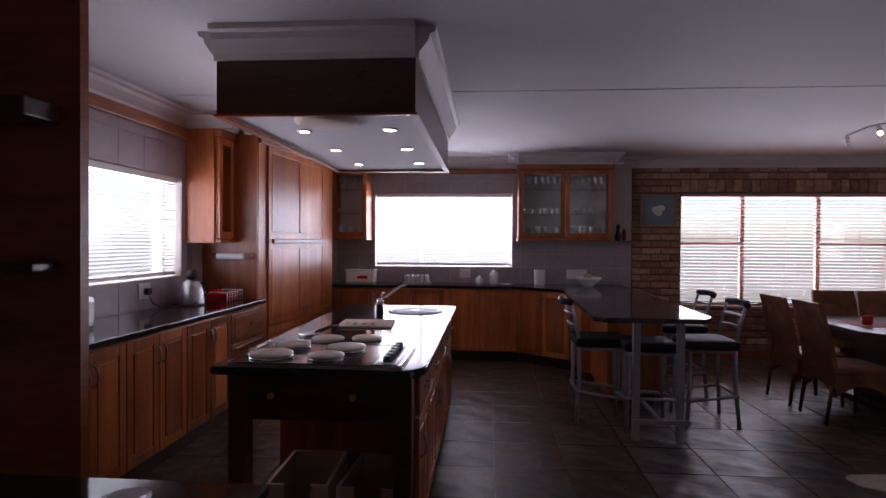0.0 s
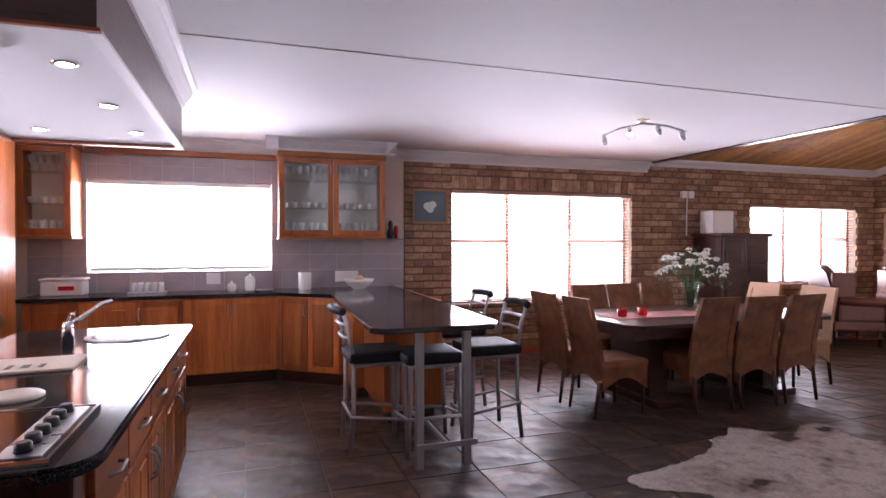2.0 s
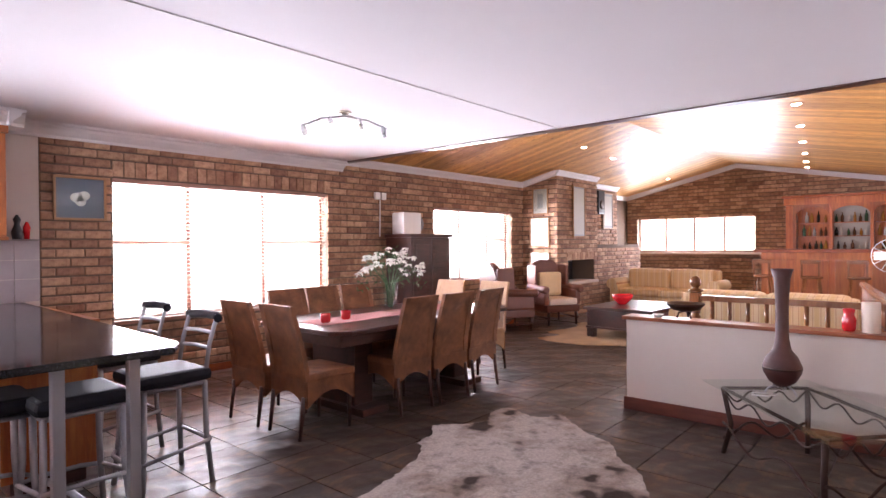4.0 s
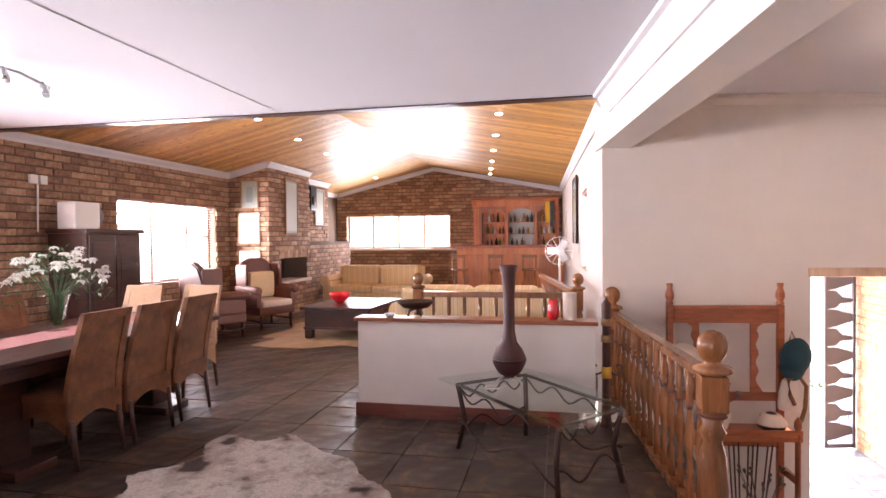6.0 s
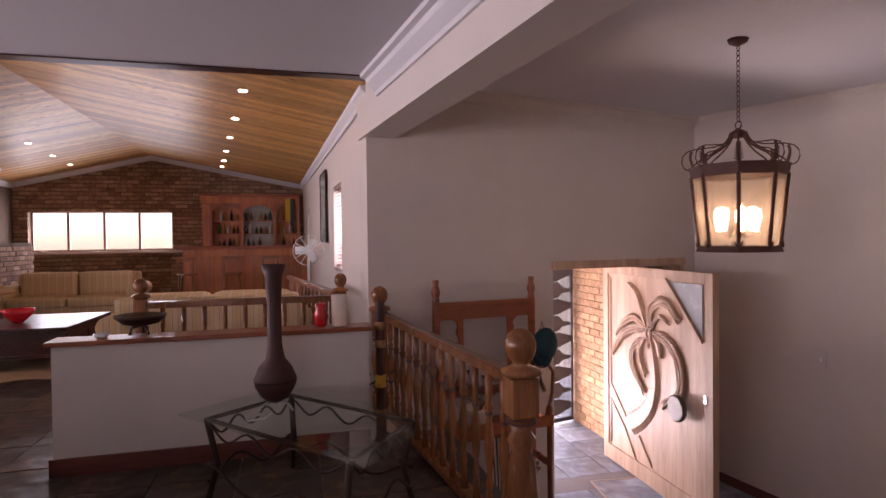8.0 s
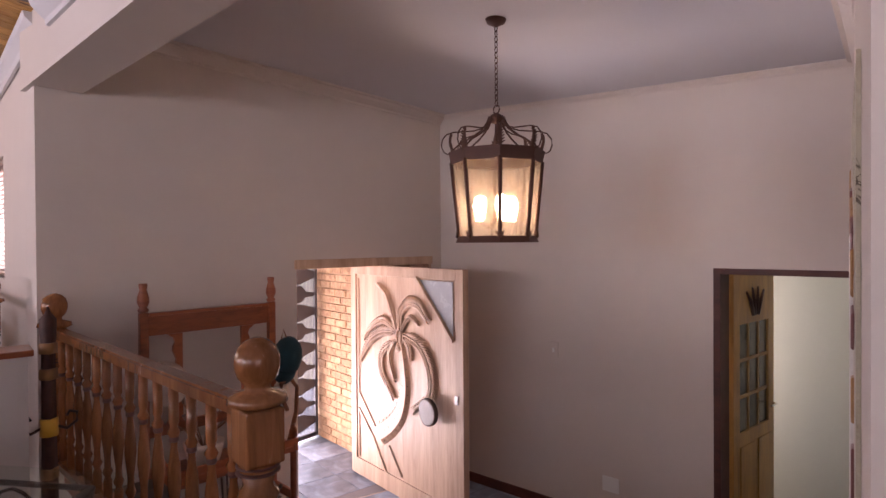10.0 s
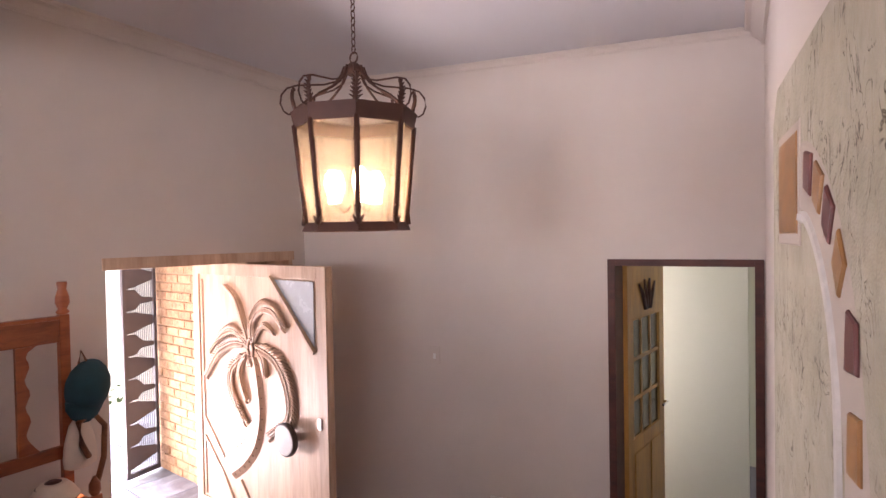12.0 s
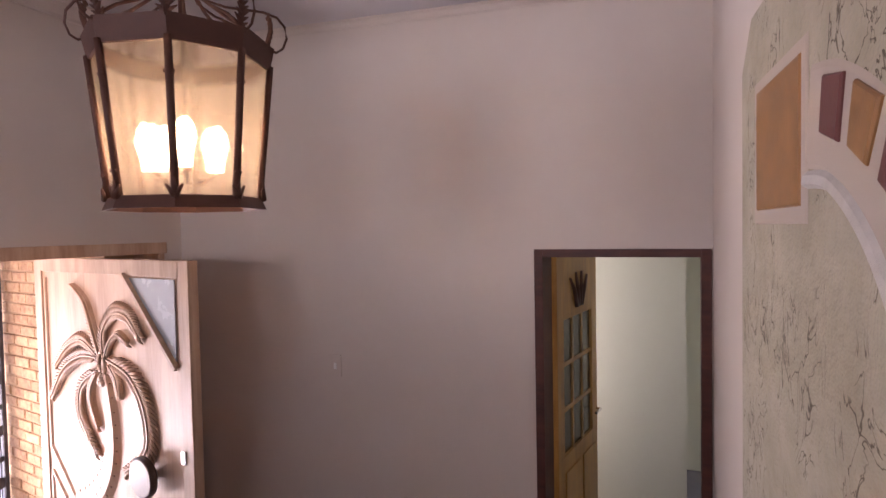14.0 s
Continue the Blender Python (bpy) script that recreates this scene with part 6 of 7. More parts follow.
rk = thing("hall_stand", "red-brown wooden hall stand with turned posts and hanging hats", "hall stand")
rk.matrix_basis = HW @ pose(0.62, -0.14, LEVEL)
H0 = 1.75
for x in (0.0, 0.88):
    pf = [(0.026, H0 + 0.121), (0.034, H0 + 0.135), (0.022, H0 + 0.15), (0.036, H0 + 0.185), (0.034, H0 + 0.215), (0.021, H0 + 0.26), (0.026, H0 + 0.29), (0.024, H0 + 0.30)]
    p = part("post", B((x - 0.026, -0.022, 0, x + 0.026, 0.022, H0 + 0.12), bevel=0.006), M_REDW, rk)
    part("finial", L(pf, 16, Matrix.Translation((x, 0, 0))), M_REDW, p)
part("top_rail", B((0.026, -0.015, 1.72, 0.854, 0.015, 1.86), bevel=0.006), M_REDW, rk)
part("mid_rail", B((0.026, -0.015, 1.08, 0.854, 0.015, 1.15), bevel=0.005), M_REDW, rk)
part("low_rail", B((0.026, -0.015, 0.70, 0.854, 0.015, 0.78), bevel=0.005), M_REDW, rk)
for x, sg_ in ((0.22, -1), (0.66, 1)):
    edge = [(x + sg_ * (0.035 + 0.012 * math.sin(k * 1.25) + 0.05 * max(0, 1 - min(k, 20 - k) / 2.5) ** 2), 1.151 + k * 0.02845) for k in range(21)]
    bm = bmesh.new()
    prism(bm, [(x - sg_ * 0.015, 1.151), *edge, (x - sg_ * 0.015, 1.72)], -0.012, 0.012)
    bmesh.ops.transform(bm, matrix=Matrix.Rotation(radians(90), 4, "X"), verts=bm.verts[:])
    part("scalloped_upright", bm, M_REDW, rk)
part("top_lip", B((0.026, -0.03, 1.845, 0.854, 0.02, 1.865), bevel=0.004), M_REDW, rk)
part("glove_shelf", B((-0.03, -0.30, 0.84, 0.91, 0.03, 0.88), (-0.03, -0.3, 0.88, 0.91, -0.28, 0.93), bevel=0.006), M_REDW, rk)
for x in (0.0, 0.88):
    part("front_post", L([(0.022, 0), (0.022, 0.9), (0.014, 0.92), (0.03, 0.95), (0.028, 0.99), (0.006, 1.03)], 14, Matrix.Translation((x, -0.28, 0))), M_REDW, rk)
    part("side_rail", B((x - 0.012, -0.26, 0.5, x + 0.012, -0.02, 0.56)), M_REDW, rk)


def hall_item(name, label, cat, x, y, z, parts):
    t = thing(name, label, cat)
    t.matrix_basis = HW @ pose(0.62 + x, -0.14 + y, LEVEL + z)
    for n, bm, mt in parts:
        part(n, bm, mt, t)
    return t


hall_item("hat", "dark teal cap hanging on the hall stand post", "cap", 0.94, -0.07, 1.36, [
    ("crown", L([(0.085, 0.0), (0.105, 0.05), (0.112, 0.11), (0.10, 0.17), (0.07, 0.22), (0.03, 0.25), (0.01, 0.255)], 22, Matrix.Rotation(radians(14), 4, "Y")), M_TEAL),
    ("brim", L([(0.03, -0.075), (0.07, -0.05), (0.095, -0.01), (0.098, 0.03), (0.09, 0.03)][::-1], 22, Matrix.Translation((0.0, -0.01, 0.0)) @ Matrix.Diagonal((1, 0.6, 1.2, 1))), M_TEAL),
    ("strap", T([(-0.03, -0.02, 0.24), (-0.02, -0.03, 0.31), (0.01, -0.02, 0.25)], r=0.006), M_WICKER)])
hall_item("bag", "pale cloth bag with a dark strap hanging on the hall stand", "bag", 0.92, -0.06, 1.02, [
    ("bag", L([(0.06, 0), (0.085, 0.015), (0.09, 0.06), (0.08, 0.15), (0.055, 0.24), (0.03, 0.27)], 16, Matrix.Diagonal((1, 0.5, 1, 1))), M_OFFW),
    ("strap", T([(0.02, -0.05, 0.06), (-0.02, -0.06, 0.14), (-0.03, -0.05, 0.26), (0.06, -0.02, 0.29), (0.13, -0.01, 0.2), (0.12, -0.01, 0.02), (0.06, -0.01, -0.18)], r=0.016), M_WICKER)])
hall_item("hat", "pale brimmed sun hat on the hall stand", "hat", 0.10, -0.07, 1.42, [
    ("hat", L([(0.14, 0.0), (0.145, 0.008), (0.08, 0.02), (0.075, 0.08), (0.04, 0.10), (0.002, 0.10)], 24, Matrix.Rotation(radians(65), 4, "X")), M_OFFW)])
hall_item("plant_pot", "pale woven pot with dry stalks on the hall stand shelf", "plant pot", 0.30, -0.16, 0.881, [
    ("pot", L([(0.08, 0), (0.10, 0.04), (0.12, 0.12), (0.125, 0.15), (0.112, 0.15), (0.002, 0.12)], 22), M_OFFW),
    ("stalks", T(*[[(0, 0, 0.1), (0.06 * math.cos(k), 0.05 * math.sin(k), 0.2), (0.17 * math.cos(k) , 0.14 * math.sin(k), 0.28 + 0.05 * (k % 3))] for k in range(13)], r=0.004, seg=5), M_WICKER), ("seed_heads", T(*[[(0.17 * math.cos(k), 0.14 * math.sin(k), 0.28 + 0.05 * (k % 3)), (0.185 * math.cos(k), 0.155 * math.sin(k), 0.315 + 0.05 * (k % 3))] for k in range(13)], r=[0.005, 0.017], seg=7), M_PULL)])
hall_item("ornament", "dark and pale speckled round ornament on the hall stand shelf", "ornament", 0.74, -0.15, 0.881, [
    ("body", L([(0.05, 0), (0.10, 0.03), (0.11, 0.07), (0.08, 0.12), (0.02, 0.15)], 20), M_TERRA), ("cloth", L([(0.06, 0.13), (0.09, 0.10), (0.115, 0.06), (0.118, 0.05)][::-1], 20, Matrix.Translation((0, -0.005, 0.01))), M_OFFW)])
hall_item("walking_sticks", "bundle of thin dark sticks and wires standing in the hall stand", "sticks", 0.55, -0.18, 0.0, [
    ("sticks", T(*[[(0.03 * k - 0.1, 0.02 * (k % 3), 0.02), (0.05 * k - 0.16, 0.03 * (k % 3) - 0.03, 0.78)] for k in range(8)], r=0.007, seg=6), M_DARKW)])

hall_item("seed_spray", "thin dry stalks with round seed heads by the hall stand", "dried flowers", 0.60, -0.30, 0.0, [
    ("stalks", T(*[[(0, 0, 0.02), (0.04 * math.cos(k * 0.9), 0.03 * math.sin(k * 0.9), 0.3), (0.16 * math.cos(k * 0.9), 0.10 * math.sin(k * 0.9), 0.5 + 0.04 * (k % 4))] for k in range(14)], r=0.003, seg=5), M_PULL),
    ("seed_heads", T(*[[(0.16 * math.cos(k * 0.9), 0.10 * math.sin(k * 0.9), 0.5 + 0.04 * (k % 4)), (0.172 * math.cos(k * 0.9), 0.108 * math.sin(k * 0.9), 0.525 + 0.04 * (k % 4))] for k in range(14)], r=0.012, seg=7), M_PULL)])

# ---- front door ----
fr = struct("door_1_frame", B((1.79, -0.012, 1.04, 3.35, 0.25, 1.115), (3.285, -0.012, LEVEL, 3.33, 0.25, 1.04), (1.81, 0.20, LEVEL, 1.83, 0.25, 1.04), bevel=0.004), M_DOOR)
fr.matrix_basis = HW
dr = thing("front_door", "open pale wooden front door carved with a palm tree", "door", 5.0, -1.905, LEVEL + 0.012, -1.0)
DW, DH = 1.70, 2.07
# local x along the leaf away from the hall, y its thickness, z up; the carved face looks to +y
part("leaf_board", B((0, -0.045, 0, DW, 0, DH), bevel=0.004), M_DOOR, dr)
part("frame_board", B((0, 0.0005, 0, 0.09, 0.014, DH), (DW - 0.09, 0.0005, 0, DW, 0.014, DH), (0.09, 0.0005, DH - 0.09, DW - 0.09, 0.014, DH), (0.09, 0.0005, 0, DW - 0.09, 0.014, 0.16), bevel=0.003), M_DOOR, dr)


def strip(pts, w, h, y=0.0005):
    """A carved ridge along points (x, z) on the face of the door, w its half-width at each point."""
    bm = bmesh.new()
    rows = []
    n = len(pts)
    for i, (x, z) in enumerate(pts):
        a, b = pts[max(i - 1, 0)], pts[min(i + 1, n - 1)]
        dx, dz = b[0] - a[0], b[1] - a[1]
        l = math.hypot(dx, dz) or 1
        nx, nz = -dz / l, dx / l
        ww = w[i] if isinstance(w, list) else w
        rows.append([bm.verts.new((x + nx * ww * k, y + e, z + nz * ww * k)) for k, e in ((-1, 0), (-0.55, h), (0.55, h), (1, 0))])
    for a, b in zip(rows, rows[1:]):
        for k in range(3):
            bm.faces.new((a[k], a[k + 1], b[k + 1], b[k]))
    bmesh.ops.recalc_face_normals(bm, faces=bm.faces[:])
    if rows and sum(f.normal.y for f in bm.faces) < 0:
        bmesh.ops.reverse_faces(bm, faces=bm.faces[:])
    return bm


def door_xy(x, z):
    return (x - 5.0, z - LEVEL - 0.012)


def smooth(pts, k=6):
    out = []
    n = len(pts)
    for i in range(n - 1):
        p, q, r, s = (pts[max(0, min(n - 1, i + j))] for j in (-1, 0, 1, 2))
        for j in range(k):
            t = j / k
            out.append(tuple(0.5 * (2 * q[c] + (r[c] - p[c]) * t + (2 * p[c] - 5 * q[c] + 4 * r[c] - s[c]) * t * t + (3 * q[c] - p[c] - 3 * r[c] + s[c]) * t ** 3) for c in (0, 1)))
    return out + [pts[-1]]


trunk = smooth([door_xy(*p) for p in ((5.84, 0.35), (5.80, 0.13), (5.795, -0.08), (5.87, -0.28), (6.02, -0.43), (6.19, -0.53))])
part("carved_trunk", strip(trunk, [0.05 + 0.075 * i / len(trunk) for i in range(len(trunk))], 0.030), M_DOOR, dr, "carved palm trunk")
bm = bmesh.new()
for i in range(2, len(trunk) - 1, 2):
    (x, z), (x2, z2) = trunk[i], trunk[i + 1]
    w = 0.04 + 0.06 * i / len(trunk)
    dx, dz = x2 - x, z2 - z
    l = math.hypot(dx, dz)
    tube(bm, [(x - (-dz / l) * w, 0.018, z - dx / l * w), (x, 0.028, z - 0.01), (x + (-dz / l) * w, 0.018, z + dx / l * w)], 0.006, 5)
part("trunk_rings", bm, M_DOOR, dr)
C = (5.88, 0.39)
# each frond: its midrib, blade width, leaflet length, and on which sides leaflets stand
FR = [(((5.88, 0.44), (5.96, 0.60), (6.05, 0.77), (6.20, 0.87)), 0.030, 0.08, (-1,)),
      (((5.84, 0.45), (5.84, 0.60), (5.73, 0.71), (5.58, 0.71), (5.46, 0.61)), 0.038, 0.10, (-1, 1)),
      (((5.83, 0.45), (5.77, 0.55), (5.69, 0.60), (5.58, 0.56)), 0.026, 0.06, (1,)),
      (((5.92, 0.44), (6.11, 0.43), (6.33, 0.33), (6.50, 0.14)), 0.045, 0.11, (-1, 1)),
      (((5.92, 0.46), (6.10, 0.53), (6.28, 0.47), (6.44, 0.34)), 0.040, 0.08, (-1, 1)),
      (((5.93, 0.36), (6.12, 0.24), (6.14, 0.06), (5.97, -0.14)), 0.040, 0.11, (-1, 1)),
      (((5.92, 0.35), (6.0, 0.25), (6.0, 0.15), (5.93, 0.02)), 0.022, 0.07, (1,)),
      (((5.80, 0.44), (5.57, 0.37), (5.43, 0.20), (5.42, -0.02), (5.64, -0.19)), 0.050, 0.13, (-1, 1)),
      (((5.79, 0.41), (5.72, 0.34), (5.69, 0.24)), 0.022, 0.06, (-1, 1))]
for f, bw, ll, sides in FR:
    sp_ = smooth([door_xy(*p) for p in f], 9)
    n = len(sp_)
    d = part("carved_frond", strip(sp_, [max(0.006, bw * math.sin(math.pi * min(1.0, 0.12 + 0.86 * i / n)) ** 0.7) for i in range(n)], 0.017), M_DOOR, dr, "carved palm frond")
    part("midrib", strip(sp_, 0.008, 0.030), M_DOOR, d)
    bm = bmesh.new()
    for i in range(2, n, 1):
        x, z = sp_[i]
        a, b = sp_[max(i - 1, 0)], sp_[min(i + 1, n - 1)]
        dx, dz = b[0] - a[0], b[1] - a[1]
        l = math.hypot(dx, dz)
        dx, dz = dx / l, dz / l
        lf = ll * (0.5 + 0.5 * math.sin(math.pi * min(1, i / n + 0.1)))
        for sgn in sides:
            ex = (x + (dx * 0.85 - dz * sgn * 0.55) * lf, z + (dz * 0.85 + dx * sgn * 0.55) * lf)
            mx_, mz_ = (x + ex[0]) / 2 - dz * sgn * 0.006, (z + ex[1]) / 2 + dx * sgn * 0.006
            tube(bm, [(x, 0.016, z), (mx_, 0.021, mz_), (ex[0], 0.004, ex[1])], [0.006, 0.011, 0.003], 5)
    part("carved_leaflets", bm, M_DOOR, d)
for k, (x, z) in enumerate(((5.875, 0.30), (5.845, 0.30), (5.86, 0.325))):
    u, v = door_xy(x, z)
    part("carved_nut", L([(0.03, 0), (0.028, 0.015), (0.01, 0.03)], 14, Matrix.Translation((u, 0.015, v)) @ Matrix.Rotation(radians(-90), 4, "X")), M_DOOR, dr)
u, v = door_xy(5.855, 0.41)
part("carved_heart", T([(u + 0.035 * math.cos(t * 0.5236), 0.024, v + 0.075 * math.sin(t * 0.5236)) for t in range(13)], r=0.012, seg=6), M_DOOR, dr)
bm = bmesh.new()
g = [door_xy(*p) for p in ((5.56, 0.93), (5.13, 0.93), (5.13, 0.50))]
a = [bm.verts.new((x, 0.003, z)) for x, z in g]
b = [bm.verts.new((x, 0.009, z)) for x, z in g]
bm.faces.new(a)
bm.faces.new(b)
for i in range(3):
    bm.faces.new((a[i], a[(i + 1) % 3], b[(i + 1) % 3], b[i]))
bmesh.ops.recalc_face_normals(bm, faces=bm.faces[:])
part("corner_pane", bm, M_DGLASS, dr, "grey frosted corner pane")
part("pane_bead", strip([door_xy(5.60, 0.95), door_xy(5.12, 0.46)], 0.016, 0.03), M_DOOR, dr)
for p in (((6.57, -0.22), (6.28, -0.50)), ((6.05, -0.62), (5.85, -0.85)), ((6.57, 0.9), (6.57, -0.22)), ((6.57, -0.38), (6.57, -0.85)), ((6.57, -0.38), (6.30, -0.62), (6.1, -0.88))):
    part("carved_line", strip([door_xy(*q) for q in p], 0.012, 0.012), M_DOOR, dr)
u, v = door_xy(5.38, -0.15)
part("round_pull", L([(0.11, 0), (0.115, 0.01), (0.115, 0.03), (0.10, 0.04)], 32, Matrix.Translation((u, 0.05, v)) @ Matrix.Rotation(radians(-90), 4, "X")), M_PULL, dr, "round brown wooden door pull")
part("pull_stem", L([(0.025, 0), (0.025, 0.05)], 12, Matrix.Translation((u, 0.0, v)) @ Matrix.Rotation(radians(-90), 4, "X")), M_STEEL, dr)
u, v = door_xy(5.08, 0.0)
part("lock", B((u - 0.018, 0.0145, v - 0.035, u + 0.018, 0.022, v + 0.035), bevel=0.003), M_STEEL, dr)

# security gate outside, folded back
sg = thing("security_gate", "dark steel slatted security gate folded open outside", "gate", 7.92, -2.17, LEVEL + 0.01, 103)
GW = 0.36
part("gate_frame", B((0, 0, 0, 0.03, 0.035, 2.08), (GW - 0.04, 0, 0, GW, 0.035, 2.08), (0.03, 0, 2.04, GW - 0.04, 0.035, 2.08), (0.03, 0, 0, GW - 0.04, 0.035, 0.05), bevel=0.004), M_GATE, sg)
for k in range(9):
    z0 = 0.12 + k * 0.215
    bm = bmesh.new()
    prism(bm, [(0.03, z0 + 0.04), (0.17, z0 + 0.03 * (k % 2)), (0.22, z0 - 0.02), (GW - 0.04, z0 - 0.035), (GW - 0.04, z0 + 0.175), (0.22, z0 + 0.17), (0.15, z0 + 0.15 - 0.05 * (k % 2)), (0.03, z0 + 0.12 - 0.04 * (k % 2))], 0.012, 0.018)
    bmesh.ops.transform(bm, matrix=Matrix.Rotation(radians(90), 4, "X"), verts=bm.verts[:])
    bmesh.ops.translate(bm, vec=(0, 0.032, 0), verts=bm.verts[:])
    part("scissor_plate", bm, M_GATE, sg)
for k in range(14):
    part("upright_bar", T([(0.045 + k * 0.0205, 0.01, 0.04), (0.045 + k * 0.0205, 0.01, 2.04)], r=0.0058, seg=6), M_GATE, sg)
bm = bmesh.new()
rng = random.Random(9)
for i in range(420):
    x, y = rng.uniform(10.6, 13.0), rng.uniform(-3.2, 0.6)
    m = Matrix.Translation((x, y, LEVEL - 0.12 + rng.uniform(0, 0.28))) @ Euler((rng.uniform(-1, 1), rng.uniform(-1, 1), rng.uniform(0, 6))).to_matrix().to_4x4()
    s = rng.uniform(0.06, 0.14)
    bm.faces.new([bm.verts.new(m @ Vector(p)) for p in ((0, 0, 0), (s * 0.5, -s * 0.2, 0), (s, 0, 0.01), (s * 0.5, s * 0.2, 0))])
tagged(part("garden_planting", bm, M_LEAF), label="low green planting beyond the porch", category="plants", kind="stuff")
dm = thing("door_mat", "pale rectangular inset mat on the tiled floor at the door", "door mat", 5.9, -1.62, LEVEL + 0.002, -7)
part("mat", B((-0.55, -0.3, 0, 0.2, 0.2, 0.008), bevel=0.002), M_PATIO, dm)
part("mat_edge", B((-0.565, -0.315, 0, -0.551, 0.215, 0.010), (0.201, -0.315, 0, 0.215, 0.215, 0.010), (-0.55, -0.315, 0, 0.2, -0.301, 0.010), (-0.55, 0.201, 0, 0.2, 0.215, 0.010)), M_BINW, dm)

# ---- inner door ----
idf = struct("door_2_frame", B((0.005, -0.21, LEVEL, 0.052, 0.015, 1.05), (0.828, -0.21, LEVEL, 0.875, 0.015, 1.05), (0.052, -0.21, 1.008, 0.828, 0.015, 1.05), bevel=0.003), M_FRAMEW)
idf.matrix_basis = SW
di = thing("inner_door", "open yellow-brown wooden door with small panes", "door", 3.548, -3.225, LEVEL + 0.01, -90)
di.scale = (1.09, 1, 0.985)
part("leaf", B((0, -0.02, 0, 0.70, 0.02, 0.85), (0, -0.02, 0.85, 0.10, 0.02, 2.07), (0.60, -0.02, 0.85, 0.70, 0.02, 2.07), (0.10, -0.02, 1.68, 0.60, 0.02, 2.07), bevel=0.003), M_PDOOR, di)
part("glazing_bars", B((0.255, -0.012, 0.85, 0.275, 0.012, 1.68), (0.425, -0.012, 0.85, 0.445, 0.012, 1.68), (0.10, -0.011, 1.11, 0.60, 0.011, 1.135), (0.10, -0.011, 1.39, 0.60, 0.011, 1.415)), M_PDOOR, di)
part("pane", B((0.10, -0.003, 0.85, 0.60, 0.003, 1.68)), plain("dark_obscure_pane", (0.07, 0.06, 0.035), 0.2, 0, 0.3, 9), di, "dark obscured pane")
for a in (0.1, 0.4):
    part("lower_field", B((a, -0.03, 0.12, a + 0.24, -0.021, 0.75), (a, 0.021, 0.12, a + 0.24, 0.03, 0.75), bevel=0.003), M_PDOOR, di)
for sg_ in (-1, 1):
    part("carved_hand_fan", T(*[[(0.35 + 0.025 * (k - 1.5), sg_ * 0.024, 1.74), (0.35 + 0.06 * (k - 1.5), sg_ * 0.03, 1.85), (0.35 + 0.10 * (k - 1.5), sg_ * 0.024, 1.97 - 0.03 * abs(k - 1.5))] for k in range(4)], r=[0.018, 0.013, 0.008]), M_DARKW, di, "dark carved leaf fan")
part("door_handle", T([(0.65, -0.03, 0.98), (0.65, -0.06, 0.98), (0.55, -0.06, 0.98)], r=0.008), M_CHROME, di)
part("hinge", L([(0.008, 0.9), (0.008, 1.0)], 8, Matrix.Translation((0.69, 0.026, 0))), M_CHROME, di)
# wall switch and socket in the hall
simple("light_switch", "white plastic light switch on the hall wall", "switch", *(SW @ Vector((2.12, 0.001, 0.25))), [("plate", B((0, 0, 0, 0.09, 0.01, 0.14), bevel=0.003), M_PLASTER), ("rocker", B((0.03, 0.0105, 0.05, 0.05, 0.016, 0.09), bevel=0.002), M_WHITE)], 8.53)
simple("wall_socket", "white plastic double socket low on the hall wall", "socket", *(SW @ Vector((1.58, 0.001, -0.76))), [("plate", B((0, 0, 0, 0.14, 0.012, 0.12), bevel=0.004), M_PLASTIC), ("rocker", B((0.02, 0.0125, 0.08, 0.04, 0.018, 0.1), bevel=0.002), M_WHITE)], 8.53)

# ---- lantern ----
ln = thing("hanging_lantern", "large lit eight-sided iron lantern with frosted glass and leaf scrolls", "lantern", 3.92, -1.16, 1.24, 3)
RT, RB, HB = 0.250, 0.208, 0.44


def hexa(r, z, k):
    a = k * math.pi / 4
    return (r * math.cos(a), r * math.sin(a), z)


def ring(name, r0, z0, r1, z1, th=0.012):
    bm = bmesh.new()
    for k in range(8):
        p = [hexa(r0, z0, k), hexa(r0, z0, k + 1), hexa(r1, z1, k + 1), hexa(r1, z1, k)]
        q = [hexa(r0 - th, z0, k), hexa(r0 - th, z0, k + 1), hexa(r1 - th, z1, k + 1), hexa(r1 - th, z1, k)]
        A = [bm.verts.new(v) for v in p]
        C_ = [bm.verts.new(v) for v in q]
        bm.faces.new(A)
        bm.faces.new(C_[::-1])
        for i in (0, 2):
            bm.faces.new((A[i], C_[i], C_[(i + 1) % 4], A[(i + 1) % 4]))
    bmesh.ops.remove_doubles(bm, verts=bm.verts[:], dist=0.0005)
    bmesh.ops.recalc_face_normals(bm, faces=bm.faces[:])
    part(name, bm, M_RUST, ln)


